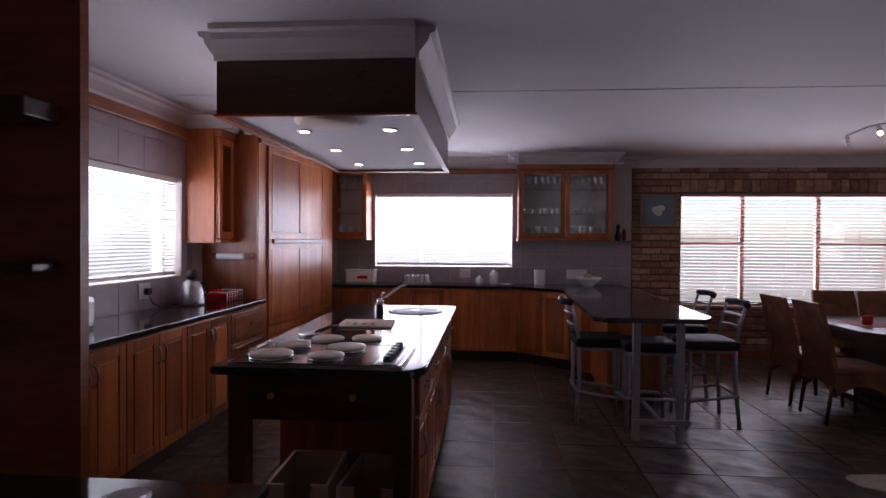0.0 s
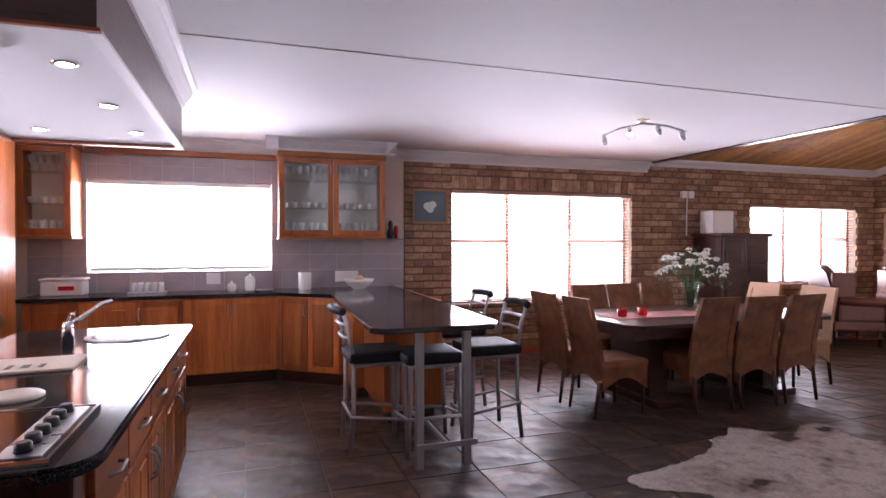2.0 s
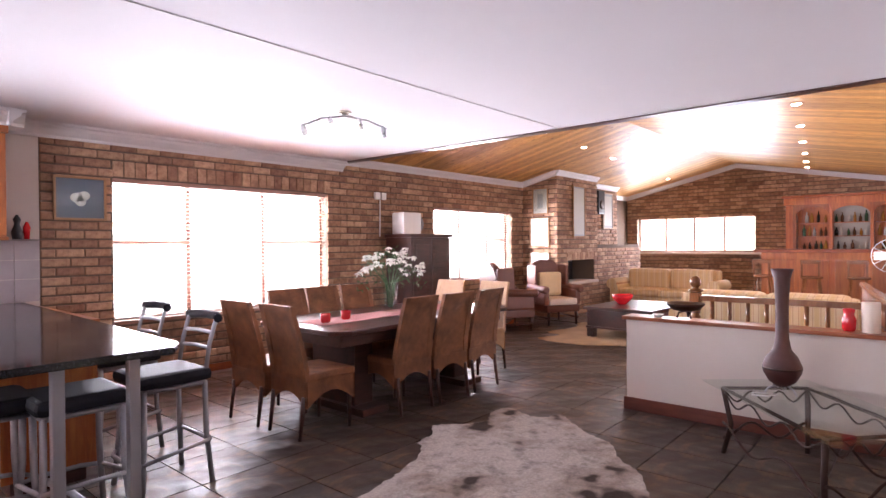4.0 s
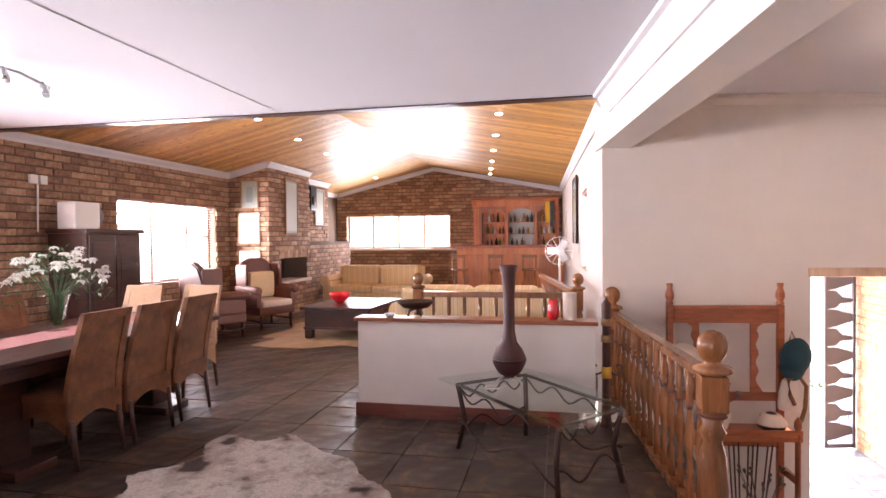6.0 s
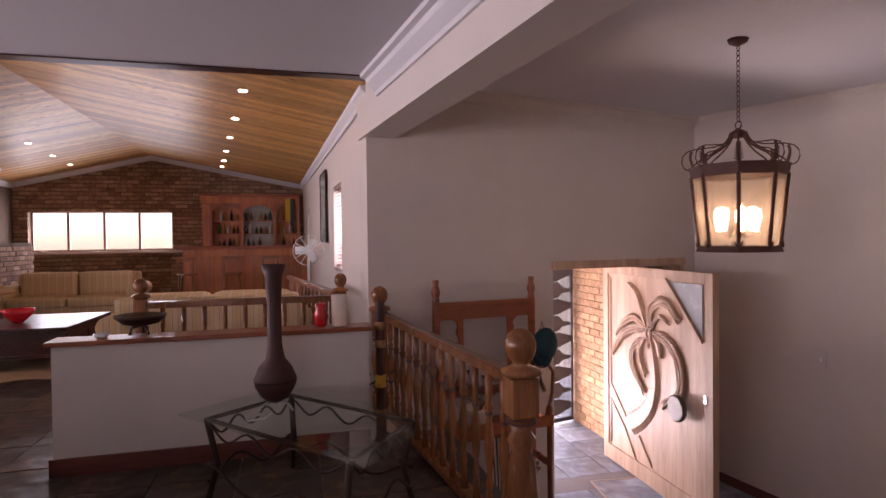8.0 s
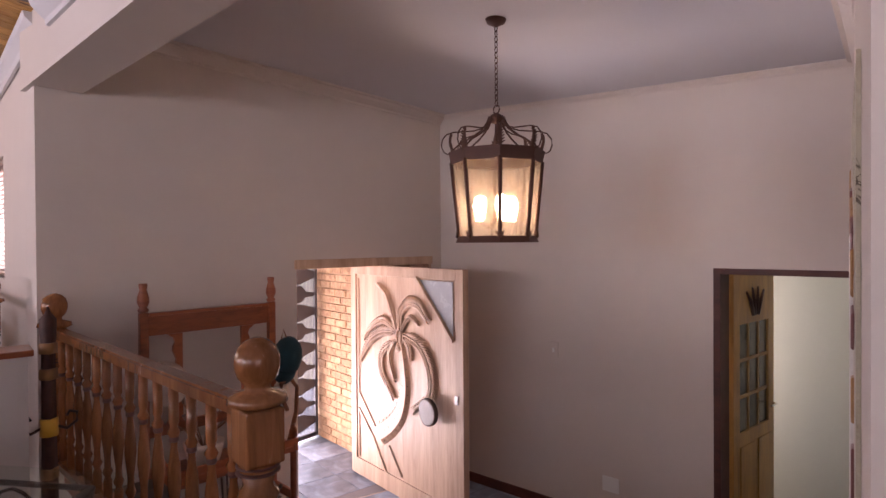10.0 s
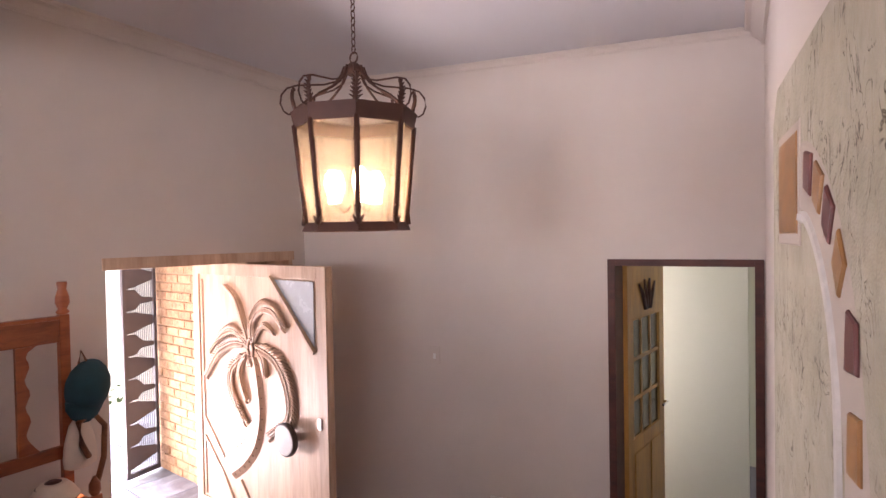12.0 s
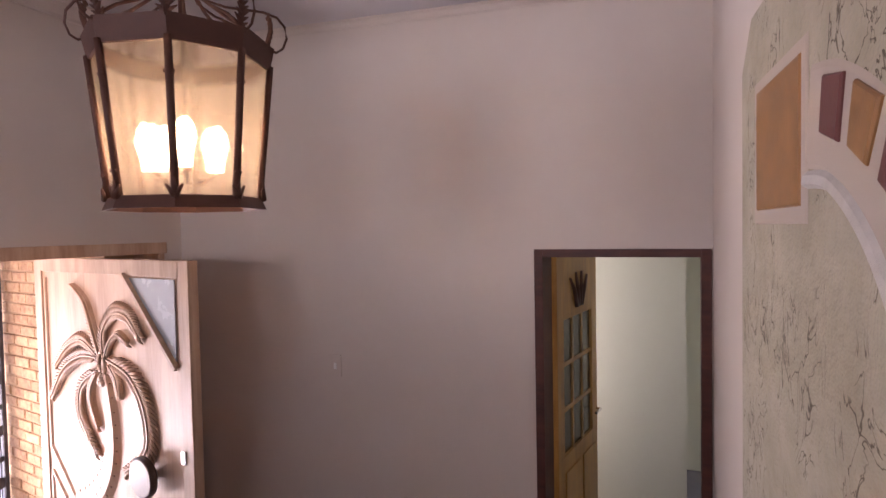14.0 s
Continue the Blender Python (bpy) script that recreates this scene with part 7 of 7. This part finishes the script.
ring("bottom_band", RB + 0.02, 0.0, RB + 0.005, 0.035)
ring("top_band", RT + 0.0, HB - 0.01, RT + 0.015, HB + 0.055)
for k in range(8):
    part("corner_bar", T([hexa(RB, 0.03, k), hexa(RT, HB, k)], r=0.011, seg=6), M_RUST, ln)
    a0, a1 = hexa(RB - 0.006, 0.035, k), hexa(RB - 0.006, 0.035, k + 1)
    b1, b0 = hexa(RT - 0.008, HB - 0.01, k + 1), hexa(RT - 0.008, HB - 0.01, k)
    bm = bmesh.new()
    o = [bm.verts.new(v) for v in (a0, a1, b1, b0)]
    i_ = [bm.verts.new((v[0] * 0.985, v[1] * 0.985, v[2])) for v in (a0, a1, b1, b0)]
    bm.faces.new(o)
    bm.faces.new(i_[::-1])
    for j in range(4):
        bm.faces.new((o[j], o[(j + 1) % 4], i_[(j + 1) % 4], i_[j]))
    part("frosted_pane", bm, M_FROST, ln)
    p = hexa(RT, HB + 0.05, k)
    u = (p[0] / RT, p[1] / RT)
    def away(*rows):
        return [(u[0] * RT * q, u[1] * RT * q, HB + z) for q, z in rows]
    part("crown_rod", T(away((0.97, 0.055), (0.93, 0.075), (0.78, 0.105), (0.52, 0.14), (0.33, 0.175), (0.21, 0.215), (0.16, 0.25)), r=0.0052, seg=6), M_RUST, ln)
    part("scroll", T(away((0.16, 0.225), (0.25, 0.19), (0.5, 0.172), (0.93, 0.166), (1.10, 0.153), (1.19, 0.125), (1.21, 0.09), (1.16, 0.058), (1.08, 0.045), (0.98, 0.055)), r=0.004, seg=6), M_RUST, ln)
    bm = bmesh.new()
    for j in range(7):
        zz = HB + 0.062 + j * 0.014
        q = RT * (0.97 + 0.05 * math.sin(j / 2.2))
        for sgn in (-1, 1):
            tx, ty = -u[1] * sgn, u[0] * sgn
            wd = 0.026 - 0.0022 * j
            tube(bm, [(u[0] * q, u[1] * q, zz), (u[0] * q * 1.02 + tx * wd, u[1] * q * 1.02 + ty * wd, zz + 0.014)], [0.008, 0.002], 5)
    tube(bm, [(u[0] * RT * 0.96, u[1] * RT * 0.96, HB + 0.05), (u[0] * RT * 1.02, u[1] * RT * 1.02, HB + 0.11), (u[0] * RT * 1.0, u[1] * RT * 1.0, HB + 0.165)], [0.009, 0.008, 0.002], 6)
    part("iron_leaf", bm, M_RUST, ln)
    bm = bmesh.new()
    for sgn in (-1, 0, 1):
        tx, ty = -u[1] * sgn, u[0] * sgn
        tube(bm, [(u[0] * (RB + 0.01), u[1] * (RB + 0.01), 0.03), (u[0] * (RB + 0.012) + tx * 0.022, u[1] * (RB + 0.012) + ty * 0.022, 0.062 + 0.02 * (sgn == 0))], [0.011, 0.003], 5)
    part("base_leaf", bm, M_RUST, ln)
    for zz in (0.10, HB - 0.09):
        r = RB + (RT - RB) * zz / HB
        part("pane_clip", T([hexa(r + 0.002, zz, k + 0.07), hexa(r + 0.002, zz, k - 0.07)], r=0.006, seg=5), M_RUST, ln)
part("cap", L([(0.028, HB + 0.215), (0.046, HB + 0.228), (0.044, HB + 0.242), (0.022, HB + 0.262), (0.008, HB + 0.27)], 8), M_RUST, ln)
part("ring", T([(0.022 * math.cos(t * 0.5236), 0, HB + 0.288 + 0.022 * math.sin(t * 0.5236)) for t in range(13)], r=0.004, seg=6), M_RUST, ln)
for k in range(3):
    a = k * 2.094 + 0.4
    ar = part("candle_arm", T([(0, 0, 0.14), (0.05 * math.cos(a), 0.05 * math.sin(a), 0.08), (0.10 * math.cos(a), 0.10 * math.sin(a), 0.12)], r=0.007), M_RUST, ln)
    part("bulb", L([(0.012, 0.12), (0.016, 0.16), (0.028, 0.20), (0.02, 0.24), (0.004, 0.26)], 14, Matrix.Translation((0.10 * math.cos(a), 0.10 * math.sin(a), 0))), M_BULB, ar)
part("centre_rod", T([(0, 0, 0.12), (0, 0, HB + 0.18)], r=0.006), M_RUST, ln)
chn = bmesh.new()
z = HB + 0.305
i = 0
top = 2.46 - 1.24
while z < top - 0.02:
    m = Matrix.Translation((0, 0, z + 0.018)) @ Matrix.Rotation(radians(90 * (i % 2)), 4, "Z")
    pts = [m @ Vector((0.010 * math.cos(t * math.pi / 4), 0, 0.018 * math.sin(t * math.pi / 4))) for t in range(9)]
    tube(chn, pts, 0.003, 5)
    z += 0.029
    i += 1
part("chain", chn, M_RUST, ln)
part("canopy", L([(0.012, top - 0.04), (0.05, top - 0.02), (0.06, top + 0.008)], 24), M_RUST, ln)

# ---- mural on the hall wall ----
mu = struct("mural_relief", B((0.72, -0.012, LEVEL + 0.1, 2.12, -0.001, 1.60)), M_MURAL, "cream crackled relief plaster panel")
mu.matrix_basis = MURAL
bm = bmesh.new()
prism(bm, [(0.72, 0), (2.12, 0), (2.12, 0.12), (0.84, 0.12)], 0, 0.011)
bmesh.ops.transform(bm, matrix=Matrix.Translation((0, -0.001, 1.60)) @ Matrix.Rotation(radians(90), 4, "X"), verts=bm.verts[:])
part("top_edge", bm, M_MURAL, mu)


def slab_on(name, pts, mat, d0=0.013, d1=0.026, label=""):
    bm = bmesh.new()
    a = [bm.verts.new((x, -d0, z)) for x, z in pts]
    b = [bm.verts.new((x, -d1, z)) for x, z in pts]
    bm.faces.new(a)
    bm.faces.new(b)
    n = len(pts)
    for i in range(n):
        bm.faces.new((a[i], a[(i + 1) % n], b[(i + 1) % n], b[i]))
    bmesh.ops.recalc_face_normals(bm, faces=bm.faces[:])
    bmesh.ops.bevel(bm, geom=[e for e in bm.edges if all(v.co.y < -d1 + 1e-4 for v in e.verts)], offset=0.004, segments=1, affect="EDGES")
    return part(name, bm, mat, mu, label)


M_PALEP = plain("pale_smooth_plaster", (0.47, 0.40, 0.34), 0.7, 0, 0.06, 8, 0.3)
slab_on("block_border", [(0.905, 1.165), (1.335, 1.165), (1.335, 1.53), (0.905, 1.53)], M_PALEP, 0.0125, 0.017, "pale plaster border")
slab_on("ochre_block", [(0.94, 1.20), (1.305, 1.20), (1.305, 1.50), (0.94, 1.50)], M_OCHRE, 0.0165, 0.021)
VS = [([(1.38, 1.43), (1.49, 1.41), (1.46, 1.29), (1.36, 1.32)], 1), ([(1.52, 1.39), (1.63, 1.34), (1.57, 1.24), (1.49, 1.28)], 0), ([(1.65, 1.32), (1.74, 1.26), (1.68, 1.17), (1.60, 1.22)], 1),
      ([(1.77, 1.22), (1.84, 1.14), (1.77, 1.06), (1.71, 1.14)], 0), ([(1.84, 1.06), (1.92, 1.04), (1.93, 0.93), (1.82, 0.92)], 1), ([(1.85, 0.86), (1.95, 0.87), (1.95, 0.73), (1.84, 0.72)], 0), ([(1.86, 0.67), (1.96, 0.68), (1.97, 0.5), (1.87, 0.5)], 1)]
for pts, k in VS:
    mx_, mz_ = sum(p[0] for p in pts) / 4, sum(p[1] for p in pts) / 4
    pts = [(mx_ + 0.05 + (p[0] - mx_) * 0.84, mz_ + (p[1] - mz_) * 0.9) for p in pts]
    slab_on("wedge_stone", pts, M_OCHRE if k == 0 else M_MAROON, 0.014, 0.022)
bm = bmesh.new()
arc = smooth([(1.33, 1.25), (1.46, 1.235), (1.60, 1.16), (1.71, 1.05), (1.78, 0.92), (1.81, 0.76), (1.82, 0.4), (1.82, -0.4)])
rows = []
for i, (x, z) in enumerate(arc):
    a, b = arc[max(i - 1, 0)], arc[min(i + 1, len(arc) - 1)]
    dx, dz = b[0] - a[0], b[1] - a[1]
    l = math.hypot(dx, dz)
    nx, nz = -dz / l, dx / l
    rows.append([bm.verts.new((x + nx * w, -e, z + nz * w)) for w, e in ((-0.018, 0.0135), (-0.009, 0.024), (0.007, 0.022), (0.016, 0.0135))])
for a, b in zip(rows, rows[1:]):
    for k in range(3):
        bm.faces.new((a[k], a[k + 1], b[k + 1], b[k]))
bmesh.ops.recalc_face_normals(bm, faces=bm.faces[:])
part("arch_band", bm, plain("chalky_plaster", (0.56, 0.53, 0.50), 0.8, 0, 0.25, 22, 0.6), mu, "white plaster arch band")
# the flat band of plaster that the wedge stones are set in
wide = smooth([(1.34, 1.37), (1.47, 1.345), (1.62, 1.27), (1.76, 1.15), (1.86, 1.0), (1.92, 0.82), (1.95, 0.6), (1.95, 0.0), (1.95, -0.4)])
rows = []
for i, (x, z) in enumerate(wide):
    a, b = wide[max(i - 1, 0)], wide[min(i + 1, len(wide) - 1)]
    dx, dz = b[0] - a[0], b[1] - a[1]
    l = math.hypot(dx, dz)
    nx, nz = -dz / l, dx / l
    rows.append([(x + nx * w, -e, z + nz * w) for w, e in ((-0.10, 0.0125), (-0.09, 0.0145), (0.08, 0.0145), (0.092, 0.0125))])
bm = bmesh.new()
rows = [[bm.verts.new(p) for p in row] for row in rows]
for a, b in zip(rows, rows[1:]):
    for k in range(3):
        bm.faces.new((a[k], a[k + 1], b[k + 1], b[k]))
bmesh.ops.recalc_face_normals(bm, faces=bm.faces[:])
part("plaster_arch", bm, M_PALEP, mu, "pale smooth plaster arch")

fl = bpy.data.objects["floor"]
tiles("floor_tile", -2.7, -2.9, 9.4, 6.8, 0.455, 0.0, M_SLATE, fl, no_main)
bm = bmesh.new()
x = 9.35
while x < XE:
    y = 0.9
    while y < 6.6:
        box(bm, x + 0.004, y + 0.004, -0.012, x + 0.45, y + 0.45, 0.0)
        y += 0.455
    x += 0.455
tagged(part("far_floor_tiles", bm, slate("slate_tile_far", (0.062, 0.042, 0.034)), fl), kind="stuff")
tiles("hall_tile", 1.9, -3.6, 6.1, 0.3, 0.455, LEVEL, M_PATIO, bpy.data.objects["floor_hall"])
road = struct("ground", B((-60, -60, LEVEL - 0.3, 80, 60, LEVEL - 0.16)), plain("garden_ground", (0.30, 0.29, 0.22), 0.95, 0, 0.3, 1.5, 0.5))
pt = struct("pavement", B((6.3, -5.5, LEVEL - 0.15, 10.5, 0.4, LEVEL - 0.02)), M_GROUT)
tiles("patio_tile", 6.3, -5.4, 10.4, 0.3, 0.455, LEVEL - 0.01, M_PATIO, pt)


# ---- face brick ----
def brick_run(me_cache, name, parent, o, ang, length, z0, ztop, holes, y_off=0.0, material=None, limit=300, near=None, bl=0.235, bh=0.070, j=0.008, gap=0.016):
    """Courses of brick on a wall face that starts at o and runs at an angle; ztop(u) is the height along it."""
    rng = random.Random(7)
    rows, u0 = [], 0
    z, k = z0, 0
    ca, sa = math.cos(ang), math.sin(ang)
    while z < 3.4:
        u = -(bl / 2) * (k % 2)
        while u < length:
            a, b = max(u, 0), min(u + bl - j, length)
            if b - a > 0.04:
                segs = [(a, b)]
                for h in holes:
                    if h[2] - 0.03 < z + bh / 2 < h[3] + 0.01:
                        segs = [s for q in segs for s in ((q[0], min(q[1], h[0])), (max(q[0], h[1]), q[1])) if s[1] - s[0] > 0.03]
                for a2, b2 in segs:
                    if z + bh - 0.01 < ztop((a2 + b2) / 2) + 0.03:
                        rows.append((a2, b2, z))
            u += bl
        z += bh + gap
        k += 1
    bm = bmesh.new()
    n = 0
    for a, b, zz in rows:
        if near and near(a, zz) and n < limit:
            n += 1
            key = round(b - a, 3)
            if key not in me_cache:
                t = bmesh.new()
                box(t, 0, -0.004, 0, b - a, 0.03, bh, bevel=0)
                bmesh.ops.bevel(t, geom=[e for e in t.edges if all(v.co.y < 0 for v in e.verts)], offset=0.006, segments=1, affect="EDGES")
                me = bpy.data.meshes.new(name)
                t.to_mesh(me)
                t.free()
                me.materials.append(M_BRICKP)
                me_cache[key] = me
            ob = new(name, me_cache[key])
            ob.parent = parent
            ob.matrix_basis = pose(o[0] + ca * a, o[1] + sa * a, zz, 0, 0, math.degrees(ang)) @ pose(0, rng.uniform(-0.005, 0.003), 0, 0, 0, rng.uniform(-0.6, 0.6))
            continue
        d = rng.uniform(-0.009, 0.003)
        m = Matrix.Translation((o[0], o[1], 0)) @ Matrix.Rotation(ang, 4, "Z")
        pts = [(a, -0.004 + d + 0.005, zz), (b, -0.004 + d + 0.005, zz), (b, -0.004 + d + 0.005, zz + bh), (a, -0.004 + d + 0.005, zz + bh)]
        e = 0.006
        fr = [(a + e, d - 0.006, zz + e), (b - e, d - 0.006, zz + e), (b - e, d - 0.006, zz + bh - e), (a + e, d - 0.006, zz + bh - e)]
        bk = [(p[0], 0.02, p[2]) for p in pts]
        A, F, K = ([bm.verts.new(m @ Vector(p)) for p in q] for q in (pts, fr, bk))
        bm.faces.new(F)
        for i in range(4):
            bm.faces.new((A[i], A[(i + 1) % 4], F[(i + 1) % 4], F[i]))
            bm.faces.new((K[i], K[(i + 1) % 4], A[(i + 1) % 4], A[i]))
    if len(bm.faces):
        tagged(part(name + "work", bm, material or M_BRICK, parent), kind="stuff")
    else:
        bm.free()


def soldier(x0, x1, z, y, parent):
    """A course of upright bricks over a window."""
    bm = bmesh.new()
    x = x0
    rng = random.Random(3)
    while x < x1:
        box(bm, x, y - 0.006 + rng.uniform(-0.003, 0.003), z, x + 0.094, y + 0.03, z + 0.15, bevel=0)
        x += 0.106
    tagged(part("lintel_bricks", bm, M_BRICK, parent), kind="stuff")


CACHE = {}
wn = bpy.data.objects["wall_north"]
NH = [(2.40 - 1.8, 5.0 - 1.8, 0.64, 2.06 + 0.165), (7.1 - 1.8, 9.3 - 1.8, 0.77, 1.98)]
brick_run(CACHE, "brick", wn, (1.8, YN), 0, CH0 - 1.8, 0.0, lambda u: 2.5, NH, near=lambda a, z: a < 0.62 or (a < 4.2 and z > 1.9))
soldier(2.40, 5.0, 2.07, YN, wn)
wc = bpy.data.objects["wall_chimney"]
brick_run(CACHE, "brick", wc, (CH0, YN), -math.pi / 2, YN - CHY, 0.0, lambda u: roof_z(YN - u), [])
brick_run(CACHE, "brick", wc, (CH0, CHY), 0, CH1 - CH0, 0.0, lambda u: roof_z(CHY), [(0.40, CH1 - CH0 - 0.14, 0.60, 1.20)])
brick_run(CACHE, "brick", wc, (CH1, CHY + 0.3), 0, CH2 - CH1, 1.35, lambda u: roof_z(CHY + 0.3), [])
brick_run(CACHE, "brick", wc, (CH1, CHY), 0, CH2 + 0.6 - CH1, 0.0, lambda u: 1.3, [])
we = bpy.data.objects["wall_east"]
brick_run(CACHE, "brick", we, (XE, YN), -math.pi / 2, YN - 1.0, 0.0, lambda u: roof_z(YN - u), [(YN - 6.53, YN - 3.81, 1.15, 2.0)])
part("mantel_slab", B((CH0 + 0.36, CHY - 0.06, 0.585, CH1 - 0.05, CHY + 0.4, 0.64), bevel=0.01), M_BINW, wc)
soldier(CH0 + 0.36, CH1 - 0.12, 1.055, CHY, wc)
# porch brick wall
pw = struct("wall_porch", B((6.35, -2.45, LEVEL, 7.95, -2.2, 1.6)), plain("porch_mortar", (0.30, 0.19, 0.11), 0.95, 0, 0.2, 12, 0.4))
brick_run(CACHE, "brick", pw, (7.95, -2.2), math.pi, 1.6, LEVEL, lambda u: 1.5, [], material=M_BRICKY, bl=0.235, bh=0.074, j=0.011, gap=0.011)


# splash tiles
def splash():
    w = bpy.data.objects["wall_north_kitchen"]
    me_c = {}

    def tile(x0, z0, x1, z1, face):
        key = (round(x1 - x0, 3), round(z1 - z0, 3), face)
        if key not in me_c:
            t = bmesh.new()
            if face == "n":
                box(t, 0.002, -0.01, 0.002, x1 - x0 - 0.002, 0, z1 - z0 - 0.002)
            else:
                box(t, 0, 0.002, 0.002, 0.01, x1 - x0 - 0.002, z1 - z0 - 0.002)
            me = bpy.data.meshes.new("wall_tile")
            t.to_mesh(me)
            t.free()
            me.materials.append(M_SPLASH)
            me_c[key] = me
        o = new("wall_tile", me_c[key])
        o.parent = w if face == "n" else bpy.data.objects["wall_west"]
        o.matrix_basis = pose(x0, YN, z0) if face == "n" else pose(-2.6, x0, z0)

    for (a, b, lo, hi, face, hole) in ((-2.0, 1.79, 0.9, 2.3, "n", (-1.49, 0.29, 1.10, 2.05)), (-1.6, 4.2, 0.9, 2.3, "w", (1.9, 4.02, 1.12, 1.95))):
        zs = sorted({lo, hole[2], hole[3], 1.27, 1.44, 2.2, hi, 1.64, 1.84})
        x = a
        xs = [a]
        while x + 0.3 < b:
            x += 0.3
            xs.append(x)
        xs = sorted({*xs, b, *hole[:2]})
        for x0, x1 in zip(xs, xs[1:]):
            for z0, z1 in zip(zs, zs[1:]):
                if hole[0] <= x0 < hole[1] and hole[2] - 0.01 <= z0 < hole[3] - 0.01:
                    continue
                if face == "n" and x0 > 0.29 and z0 > 1.43:
                    continue
                if x1 - x0 > 0.02:
                    tile(x0, z0, x1, z1, face)


splash()


# ---- windows and blinds ----
def window(name, x0, x1, z0, z1, mulls, transoms, material, m, blind_mat, slat=0.05, drop=1.0, sill=True, panes=True, tilt=12, off=0.1):
    """Built in the wall's own frame: x along it, y out of the room."""
    w = struct(name, B((x0, 0.14, z0, x1, 0.18, z0 + 0.04), (x0, 0.14, z1 - 0.04, x1, 0.18, z1), (x0, 0.14, z0 + 0.04, x0 + 0.04, 0.18, z1 - 0.04), (x1 - 0.04, 0.14, z0 + 0.04, x1, 0.18, z1 - 0.04)), material)
    w.matrix_basis = m
    for k, c in enumerate(mulls):
        part("window_mullion", B((c - 0.025, 0.135, z0 + 0.04, c + 0.025, 0.185, z1 - 0.04)), material, w)
    for a, b, z in transoms:
        part("window_transom", B((a, 0.137, z - 0.025, b, 0.183, z + 0.025)), material, w)
    edges = [x0, *mulls, x1]
    for a, b in zip(edges, edges[1:]):
        p = part("pane", B((a + 0.03, 0.158, z0 + 0.03, b - 0.03, 0.162, z1 - 0.03)), M_GLASS, w)
        p.visible_shadow = False
    if sill:
        part("window_sill", B((x0, 0.0, z0 - 0.03, x1, 0.14, z0 - 0.002)), material, w)
    if blind_mat:
        bl = struct("window_blind", B((x0 + 0.01, 0.02, z1 - 0.05, x1 - 0.01, 0.09, z1 - 0.005)), blind_mat, "slatted blind, let down with open slats")
        bl.matrix_basis = m
        bm = bmesh.new()
        zz = z1 - 0.07
        lo = z1 - (z1 - z0) * drop + 0.03
        while zz > lo:
            for a, b in ((x0, x1),):
                box(bm, a + 0.012, -slat / 2, -0.0013, b - 0.012, slat / 2, 0.0013, m=Matrix.Translation((0, 0.055, zz)) @ Matrix.Rotation(radians(tilt), 4, "X"))
            zz -= slat * 0.84
        part("blind_slats", bm, blind_mat, bl)
        part("bottom_rail", B((x0 + 0.012, 0.035, lo - 0.012, x1 - 0.012, 0.075, lo + 0.004)), blind_mat, bl)
        n = max(2, int((x1 - x0) / 0.7))
        part("cords", T(*[[(x0 + (x1 - x0) * (i + 0.5) / n, 0.055, lo), (x0 + (x1 - x0) * (i + 0.5) / n, 0.055, z1 - 0.04)] for i in range(n)], r=0.002, seg=5), blind_mat, bl)
    return w


MN = pose(0, YN, 0)
M_WOODW = M_BLIND
window("window_1", -1.49, 0.29, 1.10, 2.05, [-0.9], [], M_PLASTIC, MN, M_WBLIND, 0.025, tilt=-22)
window("window_2", 2.40, 5.0, 0.64, 2.06, [3.2, 4.12], [(2.44, 3.2, 1.42), (4.12, 4.96, 1.42)], M_WOODW, MN, M_BLIND, 0.05, tilt=-12)
window("window_3", 7.1, 9.3, 0.77, 1.98, [7.9, 8.7], [(8.7, 9.26, 1.45)], M_WOODW, MN, M_BLIND, 0.05, tilt=-8)
MW = Matrix.Translation((-2.6, 0, 0)) @ Matrix.Rotation(radians(90), 4, "Z")
window("window_4", 1.9, 4.02, 1.12, 1.95, [2.5], [], M_PLASTIC, MW, M_WBLIND, 0.032, tilt=-22)
ME = Matrix.Translation((XE, 0, 0)) @ Matrix.Rotation(radians(-90), 4, "Z")
window("window_5", -6.53, -3.81, 1.15, 2.0, [-5.85, -5.17, -4.49], [], M_WOODW, ME, None)
MS = pose(5.6, 0.72, 0, 0, 0, S_ANG) @ Matrix.Scale(-1, 4, (0, 1, 0))
for nm, a, b, z0, z1 in (("window_6", 2.0, 2.75, 1.0, 1.98), ("window_7", 6.9, 7.4, 1.2, 1.95)):
    window(nm, a, b, z0, z1, [], [], M_WOODW, MS, M_BLIND, 0.05, tilt=10)
